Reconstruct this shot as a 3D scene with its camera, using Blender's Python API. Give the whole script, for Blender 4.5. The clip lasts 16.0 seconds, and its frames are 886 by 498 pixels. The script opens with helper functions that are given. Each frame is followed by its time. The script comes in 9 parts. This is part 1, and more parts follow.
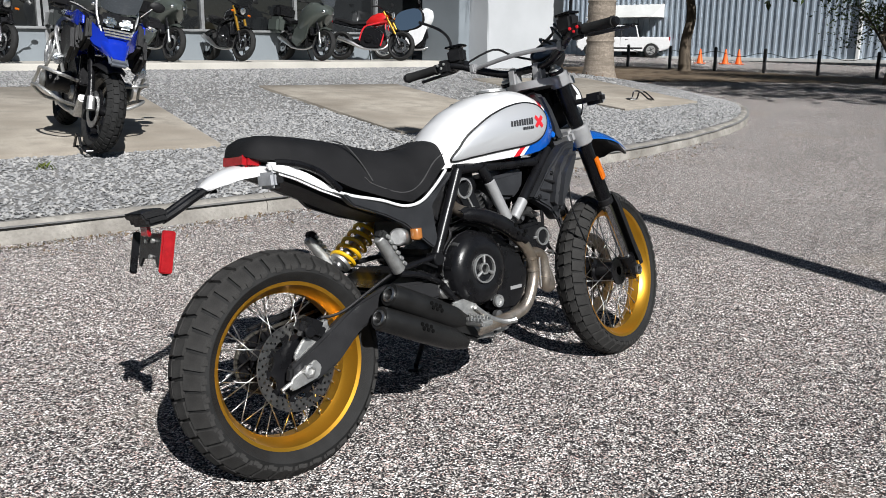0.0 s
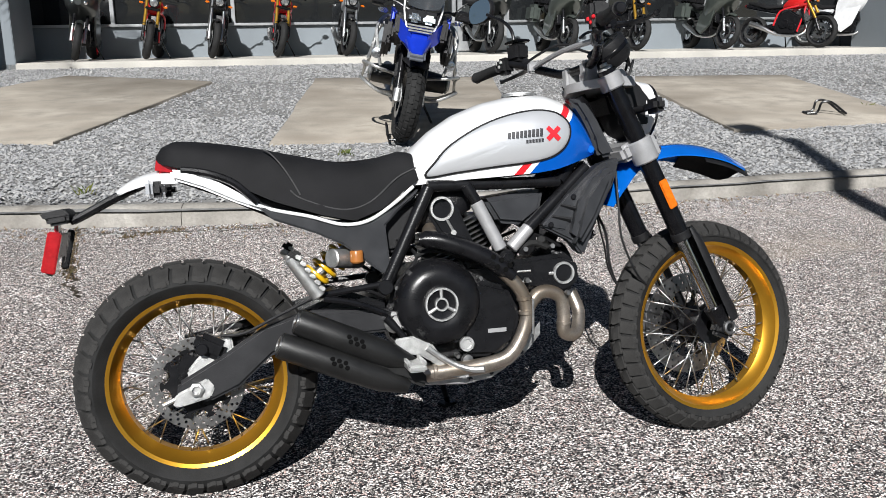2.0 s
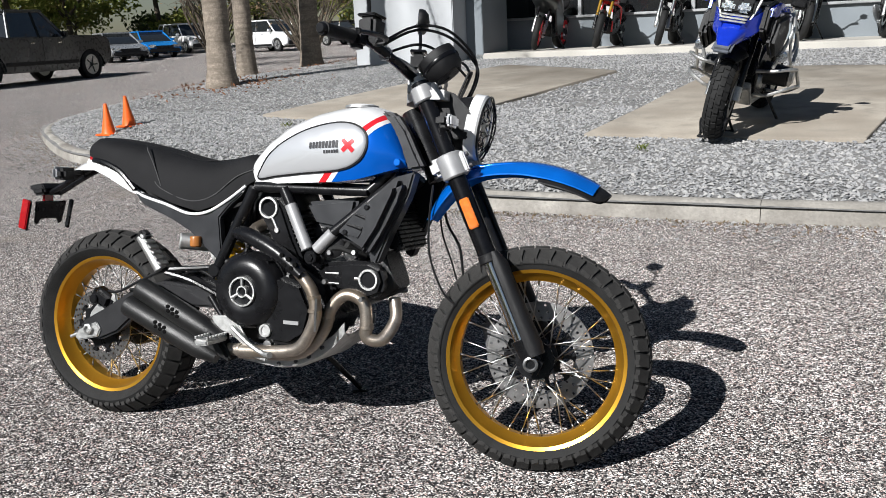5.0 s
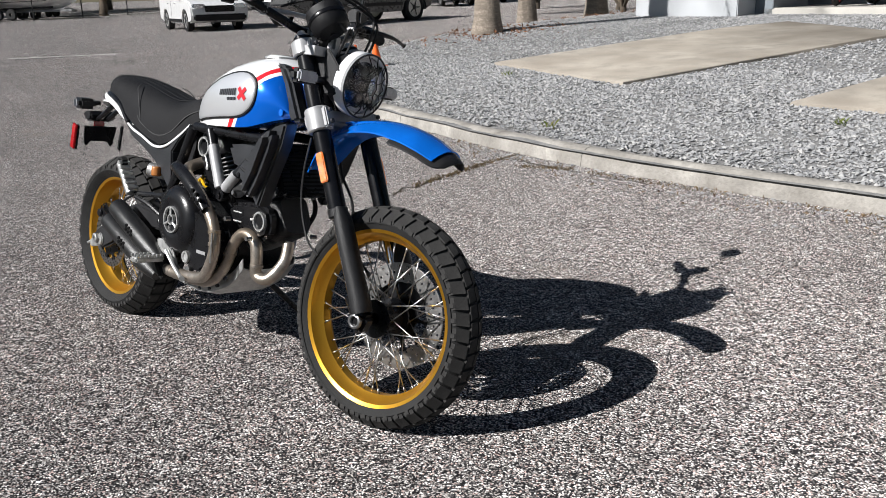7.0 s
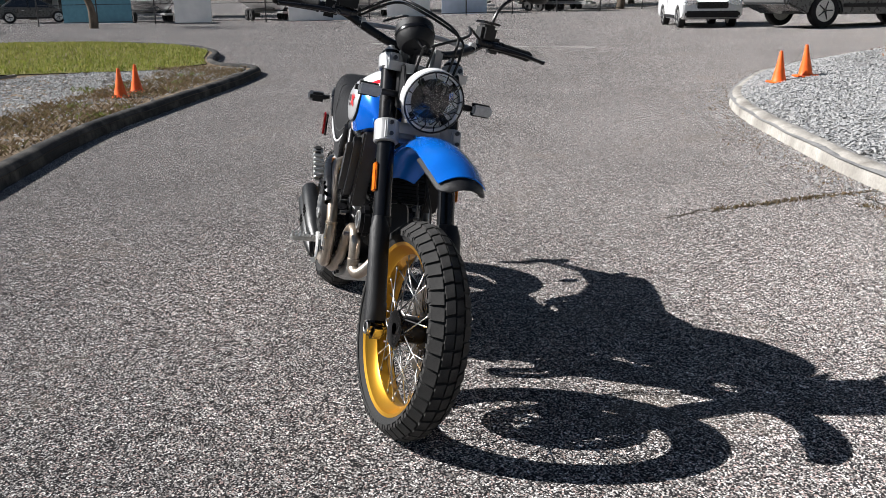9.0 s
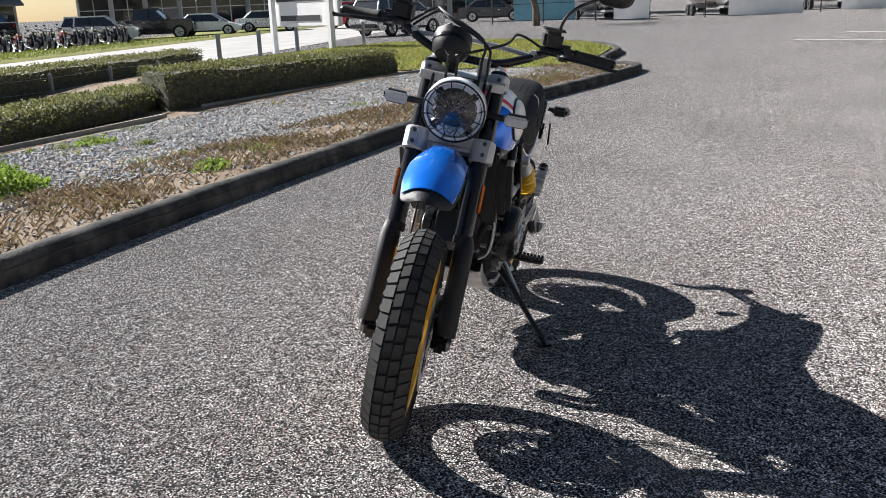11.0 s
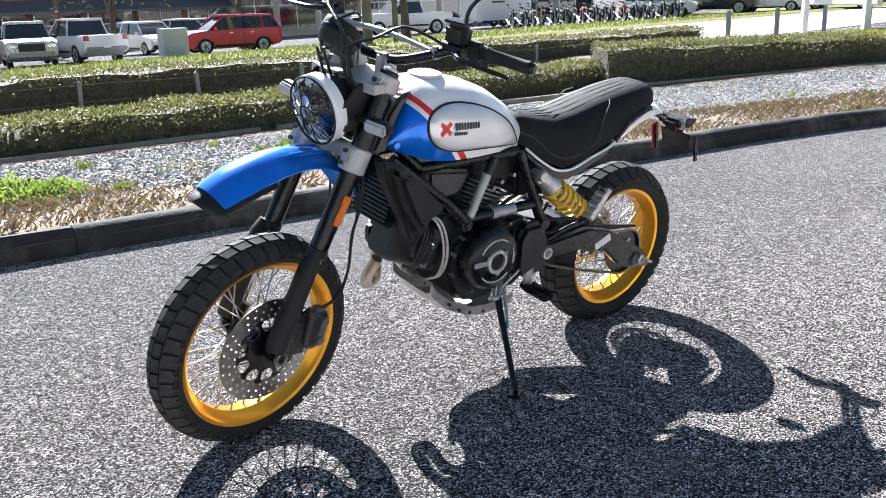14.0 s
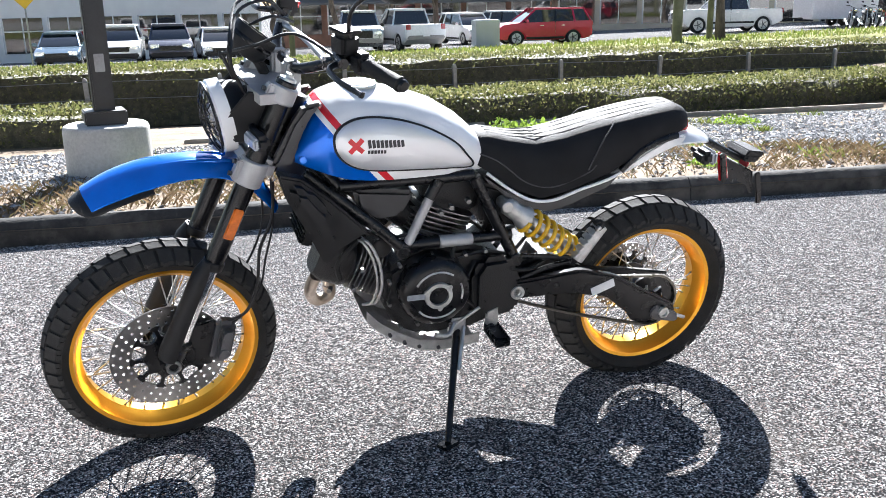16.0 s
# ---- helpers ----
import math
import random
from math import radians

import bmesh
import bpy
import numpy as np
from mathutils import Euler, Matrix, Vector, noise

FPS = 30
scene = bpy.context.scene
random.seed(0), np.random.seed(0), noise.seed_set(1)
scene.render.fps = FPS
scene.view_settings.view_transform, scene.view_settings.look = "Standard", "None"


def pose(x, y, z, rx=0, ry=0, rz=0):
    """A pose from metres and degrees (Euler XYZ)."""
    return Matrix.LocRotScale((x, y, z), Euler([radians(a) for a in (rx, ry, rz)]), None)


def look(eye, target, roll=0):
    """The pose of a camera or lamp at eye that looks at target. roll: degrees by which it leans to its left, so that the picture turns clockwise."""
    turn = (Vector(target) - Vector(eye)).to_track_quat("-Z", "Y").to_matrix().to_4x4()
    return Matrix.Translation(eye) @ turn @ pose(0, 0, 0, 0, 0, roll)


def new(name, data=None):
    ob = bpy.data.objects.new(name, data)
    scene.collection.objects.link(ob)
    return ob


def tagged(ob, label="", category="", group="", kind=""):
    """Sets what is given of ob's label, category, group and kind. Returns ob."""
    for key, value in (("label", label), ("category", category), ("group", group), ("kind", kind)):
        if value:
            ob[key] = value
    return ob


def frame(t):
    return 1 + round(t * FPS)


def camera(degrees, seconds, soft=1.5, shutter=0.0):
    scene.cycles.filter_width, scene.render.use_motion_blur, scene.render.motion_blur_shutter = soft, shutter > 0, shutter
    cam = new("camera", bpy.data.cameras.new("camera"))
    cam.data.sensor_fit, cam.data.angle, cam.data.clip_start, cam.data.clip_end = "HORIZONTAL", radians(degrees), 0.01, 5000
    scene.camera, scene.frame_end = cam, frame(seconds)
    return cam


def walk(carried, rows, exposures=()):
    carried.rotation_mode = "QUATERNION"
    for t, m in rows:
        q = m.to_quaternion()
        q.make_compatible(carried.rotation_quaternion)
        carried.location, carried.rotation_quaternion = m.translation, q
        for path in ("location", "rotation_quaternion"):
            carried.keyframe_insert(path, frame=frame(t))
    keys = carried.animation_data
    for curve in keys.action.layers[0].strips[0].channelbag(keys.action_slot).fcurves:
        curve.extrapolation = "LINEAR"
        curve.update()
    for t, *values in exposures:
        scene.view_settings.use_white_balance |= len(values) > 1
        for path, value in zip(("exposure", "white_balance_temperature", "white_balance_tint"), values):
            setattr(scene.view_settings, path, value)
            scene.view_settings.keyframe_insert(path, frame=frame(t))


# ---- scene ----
cam = camera(53.7, 16.0, soft=0.8)
PATH = [
    (0, (-1.235, -1.998, 1.177), (0.083, -0.564, 0.723), 0.5),
    (0.5, (-0.898, -2.114, 1.179), (0.176, -0.489, 0.723), -0.8),
    (1, (-0.581, -2.174, 1.185), (0.334, -0.455, 0.729), -1.3),
    (1.5, (-0.208, -2.205, 1.176), (0.461, -0.377, 0.715), -0.1),
    (2, (0.148, -2.312, 1.2), (0.586, -0.419, 0.722), -0.8),
    (2.5, (0.435, -2.287, 1.171), (0.714, -0.365, 0.692), -0.7),
    (3, (0.736, -2.27, 1.192), (0.809, -0.338, 0.681), -1.9),
    (3.5, (1.123, -2.316, 1.21), (1.023, -0.381, 0.712), -2.2),
    (4, (1.456, -2.268, 1.19), (1.133, -0.355, 0.705), -2.1),
    (4.5, (1.794, -2.243, 1.206), (1.27, -0.373, 0.729), -2.7),
    (5, (2.176, -2.253, 1.229), (1.434, -0.459, 0.75), -2.7),
    (5.2, (2.326, -2.205, 1.203), (1.49, -0.453, 0.72), -2.4),
    (7.3, (3.447, -1.42, 1.21), (1.996, -0.164, 0.646), -1.9),
    (7.5, (3.552, -1.321, 1.207), (2.022, -0.162, 0.645), -2.2),
    (8, (3.71, -1.082, 1.217), (2.066, -0.095, 0.65), -2.0),
    (8.5, (3.777, -0.777, 1.235), (2.02, -0.006, 0.672), -1.1),
    (9, (3.882, -0.428, 1.255), (2.011, 0.011, 0.701), -0.6),
    (9.5, (3.918, -0.121, 1.262), (2.004, 0.077, 0.719), -1.0),
    (10, (3.906, 0.164, 1.265), (1.981, 0.127, 0.724), -1.5),
    (10.2, (3.908, 0.281, 1.261), (1.986, 0.152, 0.723), -1.5),
    (12.3, (3.418, 1.628, 1.267), (1.775, 0.625, 0.724), -1.0),
    (12.5, (3.316, 1.721, 1.263), (1.695, 0.683, 0.721), -0.1),
    (13, (3.044, 1.921, 1.279), (1.536, 0.731, 0.722), -0.3),
    (13.5, (2.785, 2.115, 1.291), (1.482, 0.706, 0.728), -0.8),
    (14, (2.521, 2.205, 1.231), (1.333, 0.692, 0.68), -1.8),
    (14.5, (2.284, 2.278, 1.216), (1.224, 0.672, 0.673), -1.8),
    (15, (1.994, 2.408, 1.224), (1.12, 0.695, 0.675), -0.4),
    (15.5, (1.708, 2.449, 1.21), (0.998, 0.662, 0.661), -0.7),
    (16, (1.443, 2.478, 1.234), (0.87, 0.642, 0.686), -1.0),
]
EXPOSURES = [(0.0, 0.28, 6450, 9), (2.0, 0.37, 6450, 9), (5.2, 0.43, 6450, 9), (7.5, 0.60, 6500, 10), (8.5, 0.78, 6500, 10), (9.5, 1.16, 6500, 10), (10.2, 1.34, 6500, 10), (12.5, 2.00, 6400, 10), (13.5, 2.30, 6250, 10), (14.2, 2.37, 6150, 10), (15.0, 2.40, 6200, 10), (16.0, 2.54, 6200, 10)]
walk(cam, [(t, look(eye, target, roll)) for t, eye, target, roll in PATH], EXPOSURES)

import itertools

# ---- light ----
SUN_DIR = Vector((0.435, 1.28, -1.0)).normalized()      # the way the light travels
world = bpy.data.worlds.new("sky")
scene.world = world
world.use_nodes = True
_n = world.node_tree.nodes
sky = _n.new("ShaderNodeTexSky")
sky.sky_type = "NISHITA"
sky.sun_disc = False
sky.sun_elevation = math.asin(-SUN_DIR.z)
sky.sun_rotation = math.atan2(-SUN_DIR.x, -SUN_DIR.y)
sky.dust_density = 0.6
_n["Background"].inputs[1].default_value = 0.030
world.node_tree.links.new(sky.outputs[0], _n["Background"].inputs[0])
sun = new("sun", bpy.data.lights.new("sun", "SUN"))
sun.data.energy, sun.data.angle, sun.data.color = 5.2, radians(0.53), (1.0, 0.985, 0.97)
sun.matrix_world = look((0, 0, 30), Vector((0, 0, 30)) + SUN_DIR)


# ---- materials ----
def mat(name, base, rough=0.5, metal=0.0, vary=0.12, scale=8.0, bump=0.0, bscale=60.0, coat=0.0, random=0.0, trans=0.0, spec=0.5, tint=None):
    """A surface with variation at two scales, fine relief and, with random, a shade of its own for every piece."""
    m = bpy.data.materials.new(name)
    m.use_nodes = True
    nt = m.node_tree
    b = nt.nodes["Principled BSDF"]
    b.inputs["Roughness"].default_value = rough
    b.inputs["Metallic"].default_value = metal
    b.inputs["Coat Weight"].default_value = coat
    b.inputs["Coat Roughness"].default_value = 0.033
    b.inputs["Transmission Weight"].default_value = trans
    b.inputs["Specular IOR Level"].default_value = spec
    tc = nt.nodes.new("ShaderNodeTexCoord")
    big = nt.nodes.new("ShaderNodeTexNoise")
    big.inputs["Scale"].default_value = scale
    big.inputs["Detail"].default_value = 5
    fine = nt.nodes.new("ShaderNodeTexNoise")
    fine.inputs["Scale"].default_value = bscale
    fine.inputs["Detail"].default_value = 3
    for q in (big, fine):
        nt.links.new(tc.outputs["Object"], q.inputs["Vector"])
    ramp = nt.nodes.new("ShaderNodeValToRGB")
    c = Vector(base)
    t = Vector(tint) if tint else c
    ramp.color_ramp.elements[0].color = (*(c * (1 - vary)), 1)
    ramp.color_ramp.elements[1].color = (*[min(1, v) for v in (t * (1 + vary))], 1)
    ramp.color_ramp.elements[0].position, ramp.color_ramp.elements[1].position = 0.35, 0.65
    nt.links.new(big.outputs[0], ramp.inputs[0])
    mix = nt.nodes.new("ShaderNodeMix")
    mix.data_type, mix.blend_type = "RGBA", "OVERLAY"
    mix.inputs[0].default_value = min(1, vary * 1.5)
    nt.links.new(ramp.outputs[0], mix.inputs[6])
    nt.links.new(fine.outputs[0], mix.inputs[7])
    last = mix.outputs[2]
    if random:
        info = nt.nodes.new("ShaderNodeObjectInfo")
        rng = nt.nodes.new("ShaderNodeMapRange")
        rng.inputs[3].default_value, rng.inputs[4].default_value = 1 - random, 1 + random
        nt.links.new(info.outputs["Random"], rng.inputs[0])
        hsv = nt.nodes.new("ShaderNodeHueSaturation")
        nt.links.new(rng.outputs[0], hsv.inputs["Value"])
        nt.links.new(last, hsv.inputs["Color"])
        last = hsv.outputs[0]
    nt.links.new(last, b.inputs["Base Color"])
    rr = nt.nodes.new("ShaderNodeMapRange")
    rr.inputs[3].default_value, rr.inputs[4].default_value = max(0.02, rough * 0.8), min(1, rough * 1.2)
    nt.links.new(big.outputs[0], rr.inputs[0])
    nt.links.new(rr.outputs[0], b.inputs["Roughness"])
    if bump:
        bn = nt.nodes.new("ShaderNodeBump")
        bn.inputs["Strength"].default_value = bump
        bn.inputs["Distance"].default_value = 0.01
        nt.links.new(fine.outputs[0], bn.inputs["Height"])
        nt.links.new(bn.outputs[0], b.inputs["Normal"])
    return m


def island_mat(name, cols, rough=0.9, bump=0.3, bscale=80, spec=0.3, through_light=0.0):
    """For joined pieces: each island takes a colour of its own from the given ones."""
    m = bpy.data.materials.new(name)
    m.use_nodes = True
    nt = m.node_tree
    b = nt.nodes["Principled BSDF"]
    b.inputs["Roughness"].default_value = rough
    b.inputs["Specular IOR Level"].default_value = spec
    geo = nt.nodes.new("ShaderNodeNewGeometry")
    ramp = nt.nodes.new("ShaderNodeValToRGB")
    el = ramp.color_ramp.elements
    while len(el) < len(cols):
        el.new(0.5)
    for i, c in enumerate(cols):
        el[i].position = i / max(1, len(cols) - 1)
        el[i].color = (*c, 1)
    nt.links.new(geo.outputs["Random Per Island"], ramp.inputs[0])
    nt.links.new(ramp.outputs[0], b.inputs["Base Color"])
    tc = nt.nodes.new("ShaderNodeTexCoord")
    ns = nt.nodes.new("ShaderNodeTexNoise")
    ns.inputs["Scale"].default_value = bscale
    nt.links.new(tc.outputs["Object"], ns.inputs["Vector"])
    bn = nt.nodes.new("ShaderNodeBump")
    bn.inputs["Strength"].default_value = bump
    bn.inputs["Distance"].default_value = 0.01
    nt.links.new(ns.outputs[0], bn.inputs["Height"])
    nt.links.new(bn.outputs[0], b.inputs["Normal"])
    if through_light:
        tr = nt.nodes.new("ShaderNodeBsdfTranslucent")
        nt.links.new(ramp.outputs[0], tr.inputs[0])
        mx = nt.nodes.new("ShaderNodeMixShader")
        mx.inputs[0].default_value = through_light
        nt.links.new(b.outputs[0], mx.inputs[1])
        nt.links.new(tr.outputs[0], mx.inputs[2])
        nt.links.new(mx.outputs[0], nt.nodes["Material Output"].inputs[0])
    return m


def asphalt_mat():
    """Worn asphalt with bare pale and dark aggregate, stains and patches."""
    m = bpy.data.materials.new("worn_asphalt")
    m.use_nodes = True
    nt = m.node_tree
    b = nt.nodes["Principled BSDF"]
    tc = nt.nodes.new("ShaderNodeTexCoord")

    def node(kind, **inputs):
        q = nt.nodes.new(kind)
        for k, v in inputs.items():
            q.inputs[k].default_value = v
        return q
    warp = node("ShaderNodeTexNoise", Scale=90.0, Detail=2.0)
    add = nt.nodes.new("ShaderNodeVectorMath")
    add.operation = "MULTIPLY_ADD"
    add.inputs[1].default_value = (0.006, 0.006, 0.006)
    nt.links.new(tc.outputs["Object"], warp.inputs["Vector"])
    nt.links.new(warp.outputs["Color"], add.inputs[0])
    nt.links.new(tc.outputs["Object"], add.inputs[2])
    vor = node("ShaderNodeTexVoronoi", Scale=185.0)
    nt.links.new(add.outputs[0], vor.inputs["Vector"])
    sep = nt.nodes.new("ShaderNodeSeparateColor")
    nt.links.new(vor.outputs["Color"], sep.inputs[0])
    stone = nt.nodes.new("ShaderNodeValToRGB")
    stone.color_ramp.interpolation = "CONSTANT"
    el = stone.color_ramp.elements
    for pos, col in ((0, (0.020, 0.019, 0.020)), (0.24, (0.09, 0.085, 0.083)), (0.40, (0.285, 0.262, 0.246)), (0.62, (0.485, 0.450, 0.424)), (0.75, (0.42, 0.315, 0.285)), (0.85, (0.74, 0.715, 0.69))):
        e = el[0] if pos == 0 else el.new(pos)
        e.position, e.color = pos, (*col, 1)
    el.remove(el[-1]) if el[-1].position == 1.0 else None
    nt.links.new(sep.outputs[0], stone.inputs[0])
    # clusters of lighter and darker stones
    clump = node("ShaderNodeTexVoronoi", Scale=80.0)
    nt.links.new(add.outputs[0], clump.inputs["Vector"])
    csep = nt.nodes.new("ShaderNodeSeparateColor")
    nt.links.new(clump.outputs["Color"], csep.inputs[0])
    cr = nt.nodes.new("ShaderNodeMapRange")
    cr.inputs[3].default_value, cr.inputs[4].default_value = 0.56, 1.42
    nt.links.new(csep.outputs[1], cr.inputs[0])
    # binder between the stones
    edge = nt.nodes.new("ShaderNodeMapRange")
    edge.inputs[1].default_value, edge.inputs[2].default_value = 0.50, 0.66
    nt.links.new(vor.outputs["Distance"], edge.inputs[0])
    mix = nt.nodes.new("ShaderNodeMix")
    mix.data_type = "RGBA"
    mix.inputs[7].default_value = (0.018, 0.0175, 0.019, 1)
    nt.links.new(edge.outputs[0], mix.inputs[0])
    nt.links.new(stone.outputs[0], mix.inputs[6])
    # wide stains
    st = node("ShaderNodeTexNoise", Scale=0.55, Detail=6.0, Roughness=0.6)
    nt.links.new(tc.outputs["Object"], st.inputs["Vector"])
    sr = nt.nodes.new("ShaderNodeMapRange")
    sr.inputs[1].default_value, sr.inputs[2].default_value = 0.3, 0.7
    sr.inputs[3].default_value, sr.inputs[4].default_value = 0.82, 1.15
    nt.links.new(st.outputs[0], sr.inputs[0])
    mid = node("ShaderNodeTexNoise", Scale=18.0, Detail=6.0, Roughness=0.75)
    nt.links.new(tc.outputs["Object"], mid.inputs["Vector"])
    mr = nt.nodes.new("ShaderNodeMapRange")
    mr.inputs[1].default_value, mr.inputs[2].default_value = 0.3, 0.7
    mr.inputs[3].default_value, mr.inputs[4].default_value = 0.60, 1.46
    nt.links.new(mid.outputs[0], mr.inputs[0])
    mul = nt.nodes.new("ShaderNodeMath")
    mul.operation = "MULTIPLY"
    nt.links.new(sr.outputs[0], mul.inputs[0])
    nt.links.new(mr.outputs[0], mul.inputs[1])
    hsv = nt.nodes.new("ShaderNodeHueSaturation")
    mul2 = nt.nodes.new("ShaderNodeMath")
    mul2.operation = "MULTIPLY"
    nt.links.new(mul.outputs[0], mul2.inputs[0])
    nt.links.new(cr.outputs[0], mul2.inputs[1])
    nt.links.new(mul2.outputs[0], hsv.inputs["Value"])
    nt.links.new(mix.outputs[2], hsv.inputs["Color"])
    # sandy dirt
    dirt = node("ShaderNodeTexNoise", Scale=0.8, Detail=7.0, Roughness=0.65)
    off = nt.nodes.new("ShaderNodeVectorMath")
    off.inputs[1].default_value = (7.3, 2.1, 0)
    nt.links.new(tc.outputs["Object"], off.inputs[0])
    nt.links.new(off.outputs[0], dirt.inputs["Vector"])
    dr = nt.nodes.new("ShaderNodeMapRange")
    dr.inputs[1].default_value, dr.inputs[2].default_value = 0.58, 0.75
    dr.inputs[3].default_value, dr.inputs[4].default_value = 0.0, 0.52
    nt.links.new(dirt.outputs[0], dr.inputs[0])
    dm = nt.nodes.new("ShaderNodeMix")
    dm.data_type = "RGBA"
    dm.inputs[7].default_value = (0.22, 0.185, 0.15, 1)
    nt.links.new(dr.outputs[0], dm.inputs[0])
    nt.links.new(hsv.outputs[0], dm.inputs[6])
    nt.links.new(dm.outputs[2], b.inputs["Base Color"])
    b.inputs["Roughness"].default_value = 0.95
    b.inputs["Diffuse Roughness"].default_value = 1.0
    b.inputs["Specular IOR Level"].default_value = 0.12
    bn = nt.nodes.new("ShaderNodeBump")
    bn.inputs["Strength"].default_value = 0.55
    bn.inputs["Distance"].default_value = 0.004
    bn.invert = True
    nt.links.new(vor.outputs["Distance"], bn.inputs["Height"])
    nt.links.new(bn.outputs[0], b.inputs["Normal"])
    return m


def layered(name, a, c, scale, lo, hi, rough=0.9, bump=0.4, bscale=40.0, stretch=(1, 1, 1)):
    """Two colours in ragged patches, each with grain."""
    m = mat(name, a, rough, 0, 0.2, scale * 4, bump, bscale, spec=0.12)
    nt = m.node_tree
    b = nt.nodes["Principled BSDF"]
    src = b.inputs["Base Color"].links[0].from_socket
    tc = nt.nodes.new("ShaderNodeTexCoord")
    mp = nt.nodes.new("ShaderNodeMapping")
    mp.inputs["Scale"].default_value = stretch
    nt.links.new(tc.outputs["Object"], mp.inputs[0])
    ns = nt.nodes.new("ShaderNodeTexNoise")
    ns.inputs["Scale"].default_value = scale
    ns.inputs["Detail"].default_value = 8
    ns.inputs["Roughness"].default_value = 0.65
    nt.links.new(mp.outputs[0], ns.inputs["Vector"])
    rg = nt.nodes.new("ShaderNodeMapRange")
    rg.inputs[1].default_value, rg.inputs[2].default_value = lo, hi
    nt.links.new(ns.outputs[0], rg.inputs[0])
    mx = nt.nodes.new("ShaderNodeMix")
    mx.data_type = "RGBA"
    mx.inputs[7].default_value = (*c, 1)
    nt.links.new(rg.outputs[0], mx.inputs[0])
    nt.links.new(src, mx.inputs[6])
    nt.links.new(mx.outputs[2], b.inputs["Base Color"])
    return m


def glow_mat(name, col, strength):
    m = bpy.data.materials.new(name)
    m.use_nodes = True
    b = m.node_tree.nodes["Principled BSDF"]
    b.inputs["Emission Color"].default_value = (*col, 1)
    b.inputs["Emission Strength"].default_value = strength
    return m


ASPHALT = asphalt_mat()
RUBBER = mat("tyre_rubber", (0.018, 0.018, 0.018), 0.75, 0, 0.25, 20, 0.25, 400, spec=0.25)
GOLD = mat("gold_anodised_rim", (0.70, 0.355, 0.035), 0.30, 0.85, 0.06, 4, 0.0, 300)
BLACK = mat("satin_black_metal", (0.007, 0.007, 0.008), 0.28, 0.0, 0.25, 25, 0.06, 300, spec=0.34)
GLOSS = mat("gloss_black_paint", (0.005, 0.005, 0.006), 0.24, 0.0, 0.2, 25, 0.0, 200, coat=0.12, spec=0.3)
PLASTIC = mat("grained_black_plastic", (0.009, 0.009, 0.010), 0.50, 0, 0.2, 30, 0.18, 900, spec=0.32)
ENGINE = mat("black_cast_engine", (0.006, 0.006, 0.007), 0.30, 0.0, 0.3, 40, 0.35, 350, spec=0.42)
STEEL = mat("brushed_steel", (0.55, 0.55, 0.55), 0.32, 1.0, 0.12, 40, 0.08, 500)
ALLOY = mat("cast_aluminium", (0.52, 0.52, 0.51), 0.42, 0.85, 0.15, 40, 0.2, 500)
SILVER = mat("silver_paint", (0.37, 0.37, 0.375), 0.42, 0.35, 0.08, 30, 0.04, 400)
PIPE = layered("heat_tinted_exhaust", (0.48, 0.42, 0.36), (0.32, 0.25, 0.18), 9, 0.42, 0.68, 0.34, 0.08, 300)
PIPE.node_tree.nodes["Principled BSDF"].inputs["Metallic"].default_value = 0.85
PIPE.node_tree.nodes["Principled BSDF"].inputs["Specular IOR Level"].default_value = 0.5
CHROME = mat("chrome", (0.72, 0.72, 0.72), 0.13, 1.0, 0.05, 30)
SPOKE = mat("steel_spoke", (0.42, 0.42, 0.42), 0.35, 1.0, 0.06, 60)
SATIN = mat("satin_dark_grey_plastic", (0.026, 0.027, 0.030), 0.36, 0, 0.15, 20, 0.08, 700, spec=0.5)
VINYL = mat("black_seat_vinyl", (0.013, 0.013, 0.014), 0.66, 0, 0.2, 10, 0.25, 700, spec=0.13)
THREAD = mat("seat_thread", (0.045, 0.045, 0.046), 0.8, 0, 0.2, 50)
WHITEP = mat("white_gloss_paint", (0.78, 0.78, 0.78), 0.22, 0, 0.03, 12, 0.0, 100, coat=0.5)
SILVERP = mat("silver_tank_panel_paint", (0.66, 0.67, 0.69), 0.30, 0.5, 0.02, 1.5, 0.0, 900, coat=0.5)
BLUEP = mat("metallic_blue_paint", (0.003, 0.170, 0.74), 0.20, 0.45, 0.10, 12, 0.03, 1200, coat=0.8)
REDP = mat("red_paint", (0.62, 0.02, 0.03), 0.3, 0, 0.08, 20)
REDLENS = mat("red_lens", (0.32, 0.008, 0.012), 0.14, 0, 0.15, 60, 0.1, 500, coat=0.5)
AMBER = mat("amber_reflector", (0.66, 0.15, 0.006), 0.2, 0, 0.15, 90, 0.3, 900, coat=0.2)
YELLOW = mat("yellow_spring_paint", (0.72, 0.42, 0.01), 0.30, 0, 0.08, 20, 0.03, 300, coat=0.3)
DARK = mat("dark_print_and_hole_shade", (0.03, 0.03, 0.035), 0.5, 0, 0.1, 40)
LENS = mat("clear_lens", (0.97, 0.98, 1.0), 0.01, 0, 0.01, 20, trans=1.0)
SMOKE = mat("smoked_lens", (0.34, 0.35, 0.37), 0.14, 0, 0.1, 50, 0.15, 300, coat=0.5)
REFLECTOR = mat("lamp_reflector", (0.86, 0.88, 0.90), 0.20, 1.0, 0.1, 40, 0.5, 60)
BOLT = mat("dull_bolt_steel", (0.20, 0.20, 0.20), 0.38, 0.8, 0.15, 60)
# near-black that paints the shade inside exhaust holes and bores
HOLLOW = mat("hollow_shade_black", (0.0025, 0.0025, 0.0025), 0.9, 0, 0.2, 60, spec=0.1)
